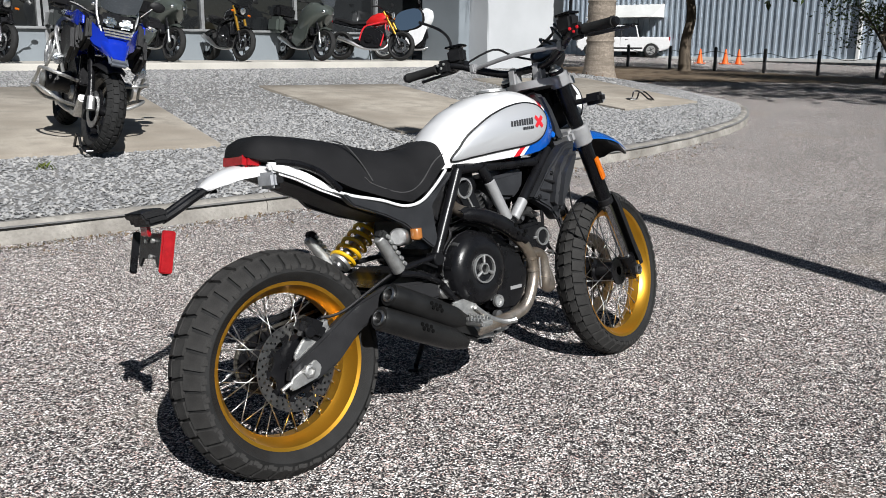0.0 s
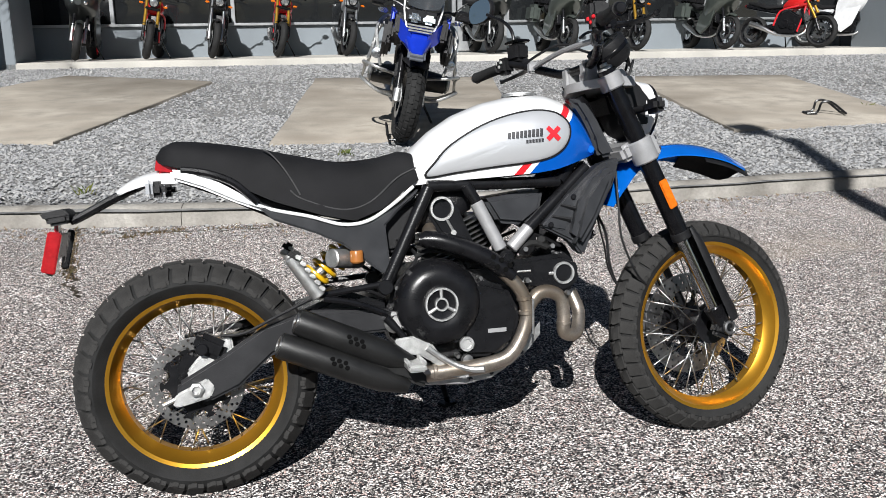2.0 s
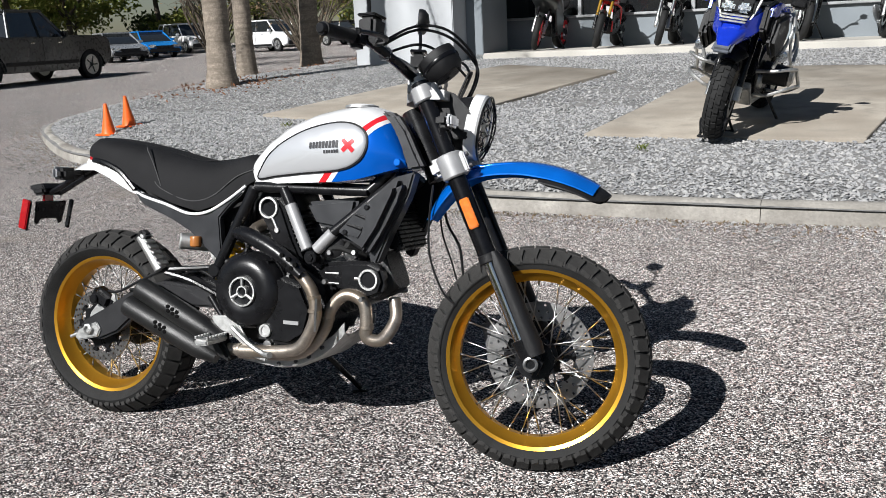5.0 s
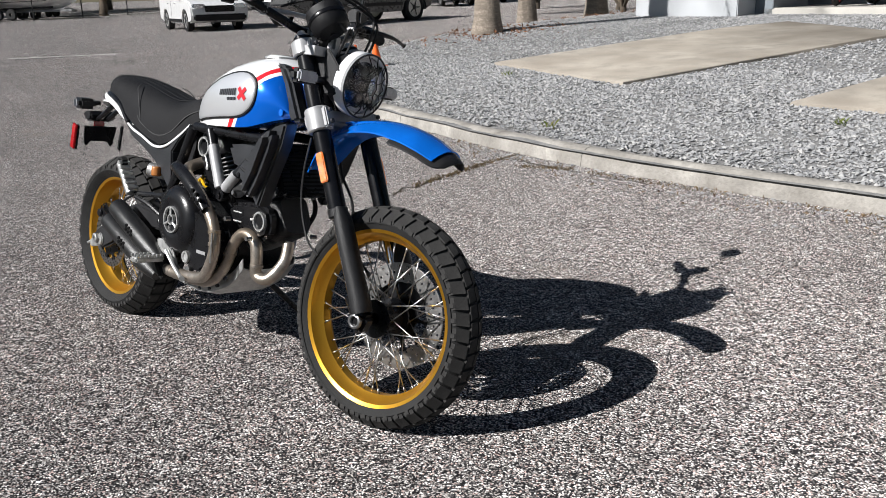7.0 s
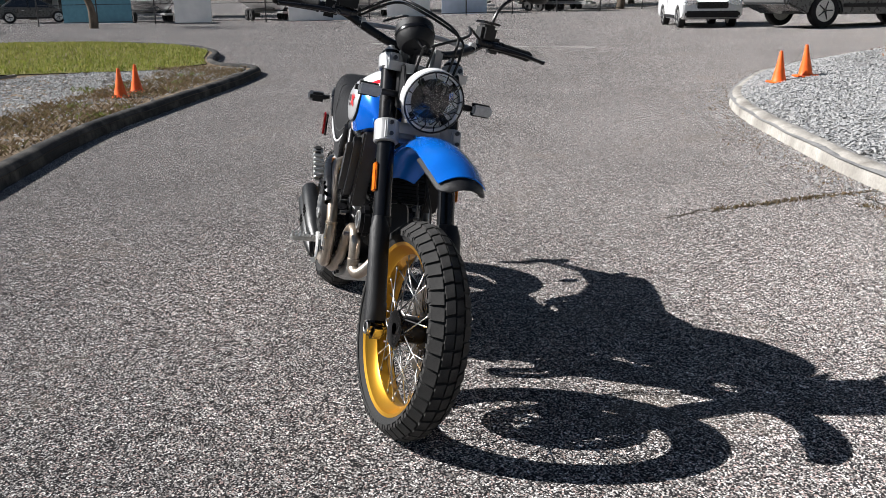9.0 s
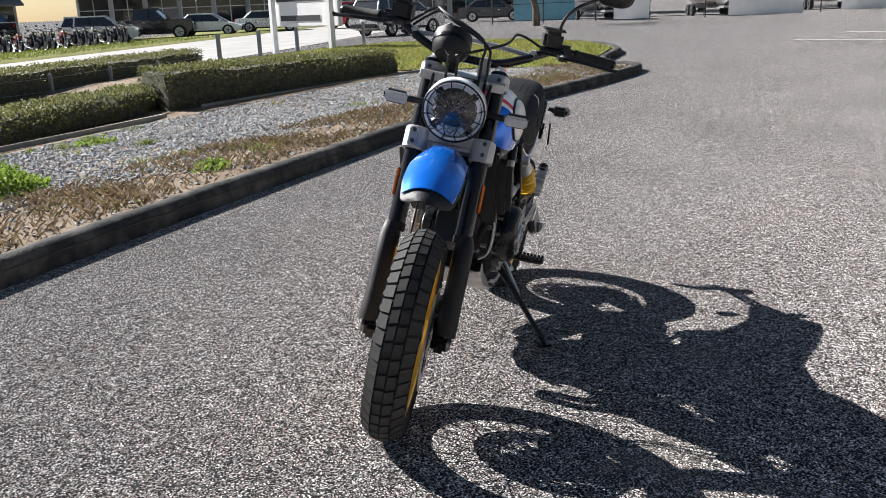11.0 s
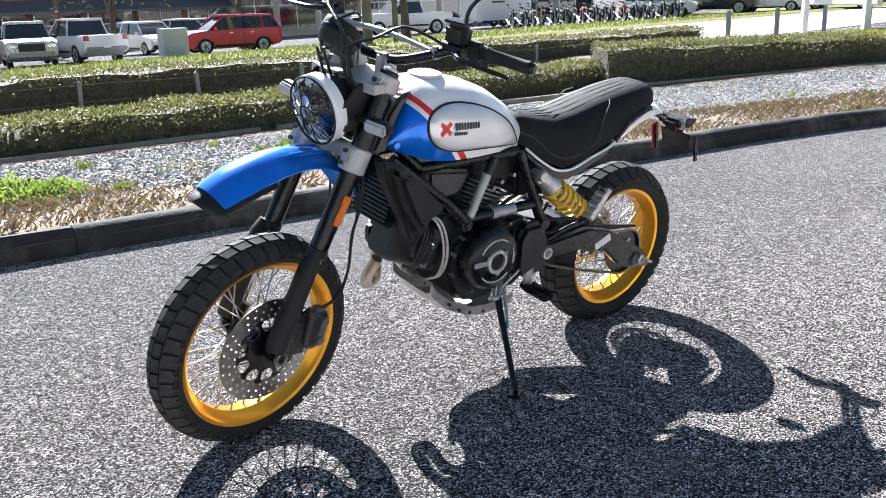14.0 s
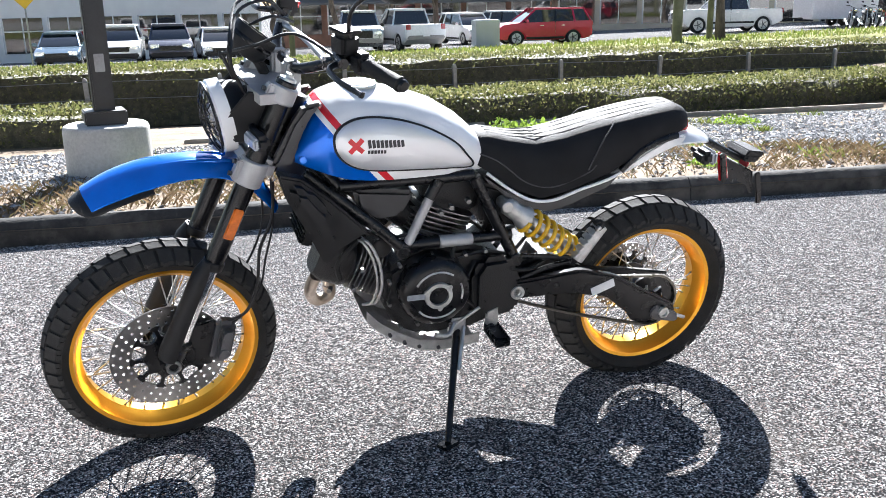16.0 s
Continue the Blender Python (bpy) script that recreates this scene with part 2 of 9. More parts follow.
MIRROR = mat("mirror_glass", (0.85, 0.87, 0.9), 0.03, 1.0, 0.01, 5)
CONCRETE = layered("weathered_concrete", (0.37, 0.335, 0.285), (0.22, 0.19, 0.155), 1.3, 0.40, 0.72, 0.85, 0.25, 90)
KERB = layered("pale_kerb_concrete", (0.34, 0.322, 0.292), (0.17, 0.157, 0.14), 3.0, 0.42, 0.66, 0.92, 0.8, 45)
# near-black base with paler ragged patches
KERBDARK = layered("near_black_kerb_concrete", (0.035, 0.034, 0.033), (0.14, 0.13, 0.115), 3.0, 0.46, 0.78, 0.85, 0.45, 60)
SOIL = layered("sandy_soil", (0.115, 0.082, 0.055), (0.20, 0.157, 0.113), 2.2, 0.35, 0.65, 0.95, 0.9, 70)
BASESTONE = layered("stone_bed_base", (0.16, 0.16, 0.16), (0.24, 0.234, 0.225), 5.0, 0.35, 0.65, 0.95, 0.9, 45)
LAWN = layered("lawn_ground", (0.115, 0.125, 0.030), (0.20, 0.185, 0.065), 1.4, 0.35, 0.7, 0.95, 0.9, 120)
GRAVEL = island_mat("grey_gravel", [(0.17, 0.174, 0.178), (0.29, 0.292, 0.297), (0.36, 0.36, 0.355), (0.235, 0.238, 0.245), (0.42, 0.412, 0.40), (0.31, 0.308, 0.308)], 0.9, 0.5, 90, 0.15)
GRASS = island_mat("grass_blades", [(0.08, 0.115, 0.02), (0.125, 0.165, 0.03), (0.20, 0.195, 0.065), (0.10, 0.14, 0.025)], 0.7, 0.0, 50, 0.2, 0.4)
WEED = island_mat("bright_weed_leaves", [(0.105, 0.175, 0.024), (0.185, 0.255, 0.045), (0.145, 0.215, 0.030)], 0.6, 0.0, 50, 0.3, 0.45)
DRYGRASS = island_mat("dry_grass_blades", [(0.15, 0.105, 0.060), (0.20, 0.145, 0.085), (0.11, 0.075, 0.045), (0.11, 0.105, 0.04)], 0.8, 0.0, 50, 0.2, 0.3)
STRAW = island_mat("dry_litter", [(0.15, 0.092, 0.050), (0.215, 0.152, 0.088), (0.105, 0.060, 0.034)], 0.9, 0.0)
LEAF = island_mat("hedge_leaves", [(0.050, 0.062, 0.020), (0.095, 0.105, 0.032), (0.145, 0.145, 0.050), (0.20, 0.19, 0.085), (0.070, 0.082, 0.026)], 0.52, 0.0, 50, 0.28, 0.42)
DISC = mat("brake_disc_steel", (0.27, 0.265, 0.26), 0.36, 1.0, 0.12, 40, 0.08, 500)
CALIPER = mat("dark_grey_caliper_metal", (0.10, 0.10, 0.105), 0.4, 0.4, 0.15, 30, 0.1, 300)
TREELEAF = island_mat("tree_leaves", [(0.02, 0.035, 0.010), (0.05, 0.075, 0.018), (0.09, 0.11, 0.03)], 0.5, 0.0, 50, 0.4, 0.3)
TWIG = mat("hedge_twigs", (0.075, 0.068, 0.042), 0.9, 0, 0.4, 14, 0.9, 60)
BARK = layered("tree_bark", (0.13, 0.105, 0.08), (0.06, 0.05, 0.04), 6, 0.4, 0.65, 0.95, 0.9, 30, (1, 1, 0.25))
PALM = layered("palm_bark", (0.26, 0.22, 0.18), (0.16, 0.135, 0.11), 5, 0.4, 0.65, 0.92, 0.7, 40, (0.4, 0.4, 2.5))
MULCH = island_mat("brown_mulch", [(0.14, 0.06, 0.03), (0.22, 0.10, 0.05), (0.09, 0.045, 0.025)], 0.95, 0.2)
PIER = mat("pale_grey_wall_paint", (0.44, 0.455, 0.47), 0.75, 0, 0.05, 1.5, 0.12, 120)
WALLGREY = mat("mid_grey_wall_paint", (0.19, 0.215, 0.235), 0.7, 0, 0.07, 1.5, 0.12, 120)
WALLDARK = mat("dark_grey_trim_paint", (0.10, 0.105, 0.11), 0.6, 0, 0.08, 2, 0.1, 120)
SHOPGLASS = mat("shop_window_glass", (0.012, 0.013, 0.014), 0.05, 0, 0.1, 1, coat=0.3, spec=0.7)
FRAMEW = mat("aluminium_window_frame", (0.45, 0.46, 0.47), 0.4, 0.7, 0.08, 6)
CONE = mat("orange_cone_plastic", (0.85, 0.13, 0.015), 0.42, 0, 0.12, 12, 0.05, 90)
CORRUG = mat("blue_grey_sheet_metal", (0.42, 0.48, 0.54), 0.5, 0.2, 0.06, 1.2)
BRICKRED = mat("brown_brick_wall", (0.22, 0.12, 0.085), 0.85, 0, 0.15, 3, 0.3, 40)
BEIGE = mat("beige_stucco", (0.50, 0.44, 0.34), 0.8, 0, 0.07, 2, 0.2, 80)
WHITEWALL = mat("white_stucco", (0.66, 0.66, 0.64), 0.75, 0, 0.05, 1, 0.1, 80)
CARGLASS = mat("car_window_glass", (0.015, 0.017, 0.019), 0.05, 0, 0.1, 3, coat=0.4, spec=0.7)
SIGNWHITE = mat("white_sign_board", (0.74, 0.74, 0.73), 0.5, 0, 0.04, 3)
SIGNBLUE = mat("blue_sign_print", (0.06, 0.16, 0.36), 0.5, 0, 0.08, 5)
SIGNRED = mat("red_sign_print", (0.50, 0.03, 0.03), 0.5, 0, 0.08, 5)
SIGNTEAL = mat("teal_sign_print", (0.12, 0.30, 0.38), 0.5, 0, 0.08, 5)
GALV = mat("galvanised_steel", (0.30, 0.30, 0.30), 0.5, 0.7, 0.15, 12, 0.1, 90)
POLEBLACK = mat("black_painted_pole", (0.02, 0.02, 0.021), 0.45, 0, 0.25, 6, 0.1, 60)
LINEPAINT = mat("worn_white_line_paint", (0.55, 0.54, 0.50), 0.8, 0, 0.25, 9, 0.3, 80)


# ---- shape helpers ----
def part(name, bm, material, parent, label="", smooth=True):
    """Links a bmesh as one mesh object under a thing or a part."""
    me = bpy.data.meshes.new(name)
    bmesh.ops.recalc_face_normals(bm, faces=bm.faces)
    if smooth:
        for f in bm.faces:
            f.smooth = True
        for e in bm.edges:
            if len(e.link_faces) == 2 and e.calc_face_angle(0) > 0.7:
                e.smooth = False
    bm.to_mesh(me)
    bm.free()
    me.materials.append(material)
    ob = new(name, me)
    if parent:
        ob.parent = parent
    if label:
        ob["label"] = label
    return ob


def piece(name, me, parent, m=None, label=""):
    """One more object on a mesh that is shared by alike pieces."""
    ob = new(name, me)
    ob.parent = parent
    if m is not None:
        ob.matrix_basis = m
    if label:
        ob["label"] = label
    return ob


def thing(name, m, label, category, group="", kind=""):
    ob = new(name)
    ob.empty_display_size = 0.1
    ob.matrix_basis = m
    return tagged(ob, label, category, group, kind)


def solid(name, bm, material, label, category, group="", kind="", smooth=True, m=None):
    ob = part(name, bm, material, None, "", smooth)
    if m is not None:
        ob.matrix_basis = m
    return tagged(ob, label, category, group, kind)


def raw(name, verts, faces, material, parent=None, kind="", label="", category=""):
    me = bpy.data.meshes.new(name)
    me.from_pydata(verts, [], faces)
    me.materials.append(material)
    ob = new(name, me)
    if parent:
        ob.parent = parent
    return tagged(ob, label, category, "", kind)


def box(cx, cy, cz, sx, sy, sz, bevel=0.0, rot=None, bm=None, taper=1.0):
    """A bevelled block; taper narrows its top."""
    bm = bm or bmesh.new()
    got = bmesh.ops.create_cube(bm, size=1)["verts"]
    for v in got:
        k = taper if v.co.z > 0 else 1
        v.co = Vector((v.co.x * sx * k, v.co.y * sy * k, v.co.z * sz))
    if bevel:
        edges = list({e for v in got for e in v.link_edges})
        out = bmesh.ops.bevel(bm, geom=edges, offset=bevel, segments=2, affect="EDGES", clamp_overlap=True)
        got = list({v for f in out["faces"] for v in f.verts} | {v for v in got if v.is_valid})
    m = Matrix.Translation((cx, cy, cz)) @ (Euler([radians(a) for a in rot]).to_matrix().to_4x4() if rot else Matrix())
    bmesh.ops.transform(bm, matrix=m, verts=got)
    return bm


def frame_of(d):
    d = d.normalized()
    a = Vector((0, 0, 1)) if abs(d.z) < 0.9 else Vector((1, 0, 0))
    u = d.cross(a).normalized()
    return u, d.cross(u).normalized()


def rod(p, q, r, r2=None, n=10, bm=None, bevel=0.0):
    """A round bar between two points, its ends closed and, with bevel, eased."""
    bm = bm or bmesh.new()
    p, q = Vector(p), Vector(q)
    r2 = r if r2 is None else r2
    u, w = frame_of(q - p)
    d = (q - p).normalized()
    prof = [(0, r)] if not bevel else [(0, max(1e-4, r - bevel)), (bevel, r)]
    length = (q - p).length
    prof += [(length, r2)] if not bevel else [(length - bevel, r2), (length, max(1e-4, r2 - bevel))]
    rings = [[bm.verts.new(p + d * a + (u * math.cos(t) + w * math.sin(t)) * b) for t in (math.tau * i / n for i in range(n))] for a, b in prof]
    for a, b in zip(rings, rings[1:]):
        for i in range(n):
            bm.faces.new((a[i], a[(i + 1) % n], b[(i + 1) % n], b[i]))
    bm.faces.new(rings[0][::-1])
    bm.faces.new(rings[-1])
    return bm


def spline(pts, per=6, closed=False):
    """A smooth line through the points."""
    pts = [Vector(p) for p in pts]
    n = len(pts)
    out = []
    for i in range(n if closed else n - 1):
        g = lambda k: pts[k % n] if closed else pts[min(max(k, 0), n - 1)]
        a, b, c, d = g(i - 1), g(i), g(i + 1), g(i + 2)
        for s in range(per):
            t = s / per
            out.append(0.5 * (2 * b + (c - a) * t + (2 * a - 5 * b + 4 * c - d) * t * t + (3 * b - a - 3 * c + d) * t ** 3))
    if not closed:
        out.append(pts[-1])
    return out


def tube(pts, r, n=8, per=6, bm=None, smooth=True, closed=False):
    """A pipe along a smooth line; r is one radius or one for each given point."""
    bm = bm or bmesh.new()
    line = spline(pts, per, closed) if smooth else [Vector(p) for p in pts]
    k = len(pts)
    rad = (lambda i: r) if not hasattr(r, "__len__") else (lambda i: float(np.interp(i / max(1, len(line) - 1) * (k - 1), range(k), r)))
    u = None
    rings = []
    m = len(line)
    for i, p in enumerate(line):
        a, b = (line[(i - 1) % m], line[(i + 1) % m]) if closed else (line[max(0, i - 1)], line[min(m - 1, i + 1)])
        d = (b - a).normalized()
        if u is None:
            u, _ = frame_of(d)
        u = (u - d * u.dot(d)).normalized()
        w = d.cross(u)
        rings.append([bm.verts.new(p + (u * math.cos(t) + w * math.sin(t)) * rad(i)) for t in (math.tau * j / n for j in range(n))])
    for a, b in list(zip(rings, rings[1:])) + ([(rings[-1], rings[0])] if closed else []):
        for j in range(n):
            bm.faces.new((a[j], a[(j + 1) % n], b[(j + 1) % n], b[j]))
    if not closed:
        bm.faces.new(rings[0][::-1])
        bm.faces.new(rings[-1])
    return bm


def lathe(prof, n=48, axis="Y", at=(0, 0, 0), closed=True, bm=None, frame3=None):
    """A profile of (along the axis, radius) turned round the axis."""
    bm = bm or bmesh.new()
    at = Vector(at)
    d = {"X": Vector((1, 0, 0)), "Y": Vector((0, 1, 0)), "Z": Vector((0, 0, 1))}[axis] if frame3 is None else Vector(frame3).normalized()
    u, w = frame_of(d)
    rings = [[bm.verts.new(at + d * a + (u * math.cos(t) + w * math.sin(t)) * r) for t in (math.tau * i / n for i in range(n))] for a, r in prof]
    for a, b in list(zip(rings, rings[1:])) + ([(rings[-1], rings[0])] if closed else []):
        for i in range(n):
            bm.faces.new((a[i], a[(i + 1) % n], b[(i + 1) % n], b[i]))
    if not closed:
        bm.faces.new(rings[0][::-1])
        bm.faces.new(rings[-1])
    return bm


def loft(sections, bm=None, caps=True):
    """Joins rings of points with one another."""
    bm = bm or bmesh.new()
    rings = [[bm.verts.new(Vector(p)) for p in s] for s in sections]
    n = len(rings[0])
    for a, b in zip(rings, rings[1:]):
        for i in range(n):
            bm.faces.new((a[i], a[(i + 1) % n], b[(i + 1) % n], b[i]))
    if caps:
        bm.faces.new(rings[0][::-1])
        bm.faces.new(rings[-1])
    return bm


def slab(poly, y0, y1, bevel=0.0, plane="XZ", bm=None):
    """A plate cut to an outline, with thickness from y0 to y1 and eased edges."""
    own = bmesh.new()
    put = {"XZ": lambda a, b, c: (a, c, b), "XY": lambda a, b, c: (a, b, c), "YZ": lambda a, b, c: (c, a, b)}[plane]
    f = own.faces.new([own.verts.new(put(a, b, y0)) for a, b in poly])
    ext = bmesh.ops.extrude_face_region(own, geom=[f])
    mv = [v for v in ext["geom"] if isinstance(v, bmesh.types.BMVert)]
    bmesh.ops.translate(own, verts=mv, vec=Vector(put(0, 0, y1 - y0)))
    bmesh.ops.recalc_face_normals(own, faces=own.faces)
    if bevel:
        bmesh.ops.bevel(own, geom=list(own.edges), offset=bevel, segments=2, affect="EDGES", clamp_overlap=True)
    if bm is None:
        return own
    me = bpy.data.meshes.new("tmp")
    own.to_mesh(me)
    own.free()
    bm.from_mesh(me)
    bpy.data.meshes.remove(me)
    return bm


def move(bm, m):
    bmesh.ops.transform(bm, matrix=m, verts=bm.verts)
    return bm


def ball(c, rx, ry, rz, bm=None, sub=2, rot=None):
    bm = bm or bmesh.new()
    got = bmesh.ops.create_icosphere(bm, subdivisions=sub, radius=1)["verts"]
    m = Matrix.Translation(c) @ (Euler([radians(a) for a in rot]).to_matrix().to_4x4() if rot else Matrix()) @ Matrix.Diagonal((rx, ry, rz, 1))
    bmesh.ops.transform(bm, matrix=m, verts=got)
    return bm


def pebbles(points, size, seed, flat=0.6):
    """Low, broken stones at the given places, as lists of vertices and faces."""
    rng = np.random.default_rng(seed)
    ico = np.array([(1, 0, 0), (-1, 0, 0), (0, 1, 0), (0, -1, 0), (0, 0, 1), (0, 0, -1)], float)
    faces = [(0, 2, 4), (2, 1, 4), (1, 3, 4), (3, 0, 4), (2, 0, 5), (1, 2, 5), (3, 1, 5), (0, 3, 5)]
    n = len(points)
    s = size * rng.uniform(0.45, 1.35, (n, 1, 1)) * rng.uniform(0.7, 1.3, (n, 1, 3))
    v = (ico[None] + rng.uniform(-0.38, 0.38, (n, 6, 3))) * s
    v[:, :, 2] *= flat
    a = rng.uniform(0, math.tau, n)
    c, d = np.cos(a)[:, None], np.sin(a)[:, None]
    x, y = v[:, :, 0] * c - v[:, :, 1] * d, v[:, :, 0] * d + v[:, :, 1] * c
    tilt = rng.uniform(-0.5, 0.5, (n, 1))
    z = v[:, :, 2] + x * tilt
    v = np.stack([x, y, z], -1) + np.asarray(points)[:, None, :]
    fs = (np.array(faces)[None] + 6 * np.arange(n)[:, None, None]).reshape(-1, 3)
    return v.reshape(-1, 3).tolist(), fs.tolist()


def leaves(points, size, seed, normals=None, up=0.0, narrow=0.55):
    """Small folded leaves at the given places, as lists of vertices and faces."""
    rng = np.random.default_rng(seed)
    n = len(points)
    d = rng.normal(size=(n, 3))
    d[:, 2] += up
    d /= np.linalg.norm(d, axis=1, keepdims=True)
    e = np.cross(d, rng.normal(size=(n, 3)))
    e /= np.linalg.norm(e, axis=1, keepdims=True)
    f = np.cross(d, e)
    s = size * rng.uniform(0.6, 1.4, (n, 1))
    p = np.asarray(points)
    w = s * narrow * 0.5
    v = np.stack([p, p + d * s * 0.5 + e * w + f * w * 0.4, p + d * s, p + d * s * 0.5 - e * w + f * w * 0.4], 1)
    i = 4 * np.arange(n)[:, None]
    fs = np.concatenate([i + np.array([[0, 1, 2]]), i + np.array([[0, 2, 3]])], 1).reshape(-1, 3)
    return v.reshape(-1, 3).tolist(), fs.tolist()


# ---- ground ----
def lie(x, y):
    """Height of the lot and street, which fall away to the south and rise a little to the north."""
    south = -0.04 * max(0.0, -y - 8) * min(1.0, max(0.1, 1 + x / 70))
    return max(-2.2, south) + 0.018 * min(60.0, max(0.0, y - 3))


def inside(x, y, poly):
    hit = False
    for (a, b), (c, d) in zip(poly, poly[1:] + poly[:1]):
        if (b > y) != (d > y) and x < (c - a) * (y - b) / (d - b) + a:
            hit = not hit
    return hit


SEGMENTS = {}


def edge_gap(x, y, line):
    """Distance to a line of points."""
    if id(line) not in SEGMENTS:
        p = np.array(line)
        SEGMENTS[id(line)] = (p[:-1], p[1:] - p[:-1], ((p[1:] - p[:-1]) ** 2).sum(1))
    a, d, q = SEGMENTS[id(line)]
    r = np.array((x, y)) - a
    t = np.clip((r * d).sum(1) / q, 0, 1)
    e = r - d * t[:, None]
    return math.sqrt(float((e * e).sum(1).min()))


NORTH_KERB = [(p.x, p.y) for p in spline([(15.6, 11.0, 0), (15.2, 8.6, 0), (13.9, 6.4, 0), (11.2, 4.75, 0), (8.6, 3.9, 0), (6.3, 3.48, 0), (3.7, 3.36, 0), (1.9, 3.33, 0), (0.2, 3.43, 0), (-1.2, 3.68, 0), (-2.7, 4.12, 0), (-4.2, 4.62, 0), (-5.4, 5.2, 0), (-6.6, 6.1, 0), (-7.7, 7.1, 0), (-8.5, 8.3, 0), (-8.9, 10.2, 0), (-9.0, 13.0, 0), (-9.0, 17.0, 0)], 4)]
SOUTH_KERB = [(p.x, p.y) for p in spline([(16, -3.2, 0), (10, -2.95, 0), (5, -2.68, 0), (2.4, -2.52, 0), (0.6, -2.38, 0), (-1.0, -2.22, 0), (-3.0, -1.98, 0), (-5.0, -1.70, 0), (-7.6, -0.98, 0), (-9.6, -0.40, 0), (-11.4, 0.02, 0), (-12.3, 0.0, 0), (-12.9, -0.5, 0), (-14.5, -0.75, 0), (-17.5, -0.7, 0), (-20.5, -1.6, 0), (-22.8, -3.6, 0), (-23.6, -6.2, 0), (-23.0, -8.6, 0), (-21.5, -9.9, 0), (-18, -10.9, 0), (-14, -11.6, 0)], 4)]
NORTH_BED = NORTH_KERB + [(-4.6, 17.0), (-4.6, 13.3), (15.6, 13.3)]
SOUTH_BED = SOUTH_KERB + [(0, -11.9), (16, -12.0)]


def bed_n(x, y):
    d = edge_gap(x, y, NORTH_KERB)
    y = min(y, 10.0) + 0.45 * max(0.0, y - 10.0)
    return 0.10 + min(0.02 + 0.075 * max(0.0, y - 3.4), lie(x, y) + 0.20 * d)


def bed_s(x, y):
    """The planting bed falls away from the kerb towards the street."""
    d = edge_gap(x, y, SOUTH_KERB)
    k = min(1.0, max(0.0, (x + 10.5) / 4.0))
    return lie(x, y) + 0.085 + 0.02 * min(1.0, d) - 0.055 * k * max(0.0, d - 0.4)


def ground_z(x, y):
    """The sheet of the ground dips under the planting bed."""
    z = lie(x, y)
    if -13 < y < -2 and -16 < x < 22 and (x > 16 or inside(x, y, SOUTH_BED)):
        z -= 0.6 * min(1.0, max(0.0, edge_gap(x, y, SOUTH_KERB) - 0.75) / 0.5) * min(1.0, max(0.0, (y + 12.6) / 0.6))
    return z


def build_ground():
    near = list(np.arange(-60, 60.1, 1.5))
    out = [-900, -500, -300, -200, -140, -100, -78]
    fine = lambda a, b: sorted(set(near) | set(float(v) for v in np.arange(a, b, 0.5)))
    xs = out + fine(-16, 22) + [-v for v in out[::-1]]
    ys = out + fine(-13, 0) + [-v for v in out[::-1]]
    verts = [(x, y, ground_z(x, y)) for y in ys for x in xs]
    n = len(xs)
    faces = [(j * n + i, j * n + i + 1, (j + 1) * n + i + 1, (j + 1) * n + i) for j in range(len(ys) - 1) for i in range(n - 1)]
    raw("ground", verts, faces, ASPHALT, kind="structure", label="worn asphalt lot with bare pale and dark aggregate", category="ground")


def build_bed(name, poly, height, material, label, step=0.35):
    """A raised bed: a grid clipped to its outline, following the outline at its rim."""
    bm = bmesh.new()
    f = bm.faces.new([bm.verts.new((x, y, 0)) for x, y in poly])
    bmesh.ops.triangulate(bm, faces=[f])
    x0, x1 = min(p[0] for p in poly), max(p[0] for p in poly)
    y0, y1 = min(p[1] for p in poly), max(p[1] for p in poly)
    for k in np.arange(x0 + step, x1, step * 2):
        bmesh.ops.bisect_plane(bm, geom=bm.verts[:] + bm.edges[:] + bm.faces[:], plane_co=(k, 0, 0), plane_no=(1, 0, 0))
    for k in np.arange(y0 + step, y1, step * 2):
        bmesh.ops.bisect_plane(bm, geom=bm.verts[:] + bm.edges[:] + bm.faces[:], plane_co=(0, k, 0), plane_no=(0, 1, 0))
    for v in bm.verts:
        v.co.z = height(v.co.x, v.co.y) + 0.012 * noise.noise((v.co.x * 1.7, v.co.y * 1.7, 0))
    solid(name, bm, material, label, "ground bed", kind="structure")


def build_kerb(name, line, base, width, height, material, label, unit, skip=0):
    """A kerb of cast lengths with open joints, each length a piece of its own."""
    top = thing(name, Matrix(), label, "kerb", kind="structure")
    pts = [Vector((x, y, 0)) for x, y in line]
    lens = [0.0]
    for a, b in zip(pts, pts[1:]):
        lens.append(lens[-1] + (b - a).length)
    at = lambda s: Vector((float(np.interp(s, lens, [p.x for p in pts])), float(np.interp(s, lens, [p.y for p in pts])), 0))
    s, k = 0.0, 0
    rng = random.Random(5)
    while s < lens[-1] - 0.2:
        ln = unit * rng.uniform(0.85, 1.2)
        e = min(lens[-1], s + ln)
        rings = []
        for q in np.linspace(s + 0.0025, e - 0.0025, 9):
            p, d = at(q), (at(min(lens[-1], q + 0.05)) - at(max(0, q - 0.05))).normalized()
            nrm = Vector((d.y, -d.x, 0))      # towards the bed
            z = base(p.x, p.y)
            w = 0.010 * noise.noise((p.x * 3, p.y * 3, 4)) + 0.006 * noise.noise((p.x * 9, p.y * 9, 2))
            prof = [(0.0, -0.05), (0.012 + w, height * 0.55), (0.030 + w, height - 0.022), (0.062, height + w), (width * 0.7, height + 0.004 - w), (width, height - 0.012), (width + 0.01, -0.05)]
            rings.append([p + nrm * a + Vector((0, 0, z + b)) for a, b in prof])
        part("kerb_stone", loft(rings), material, top)
        s = e
        k += 1


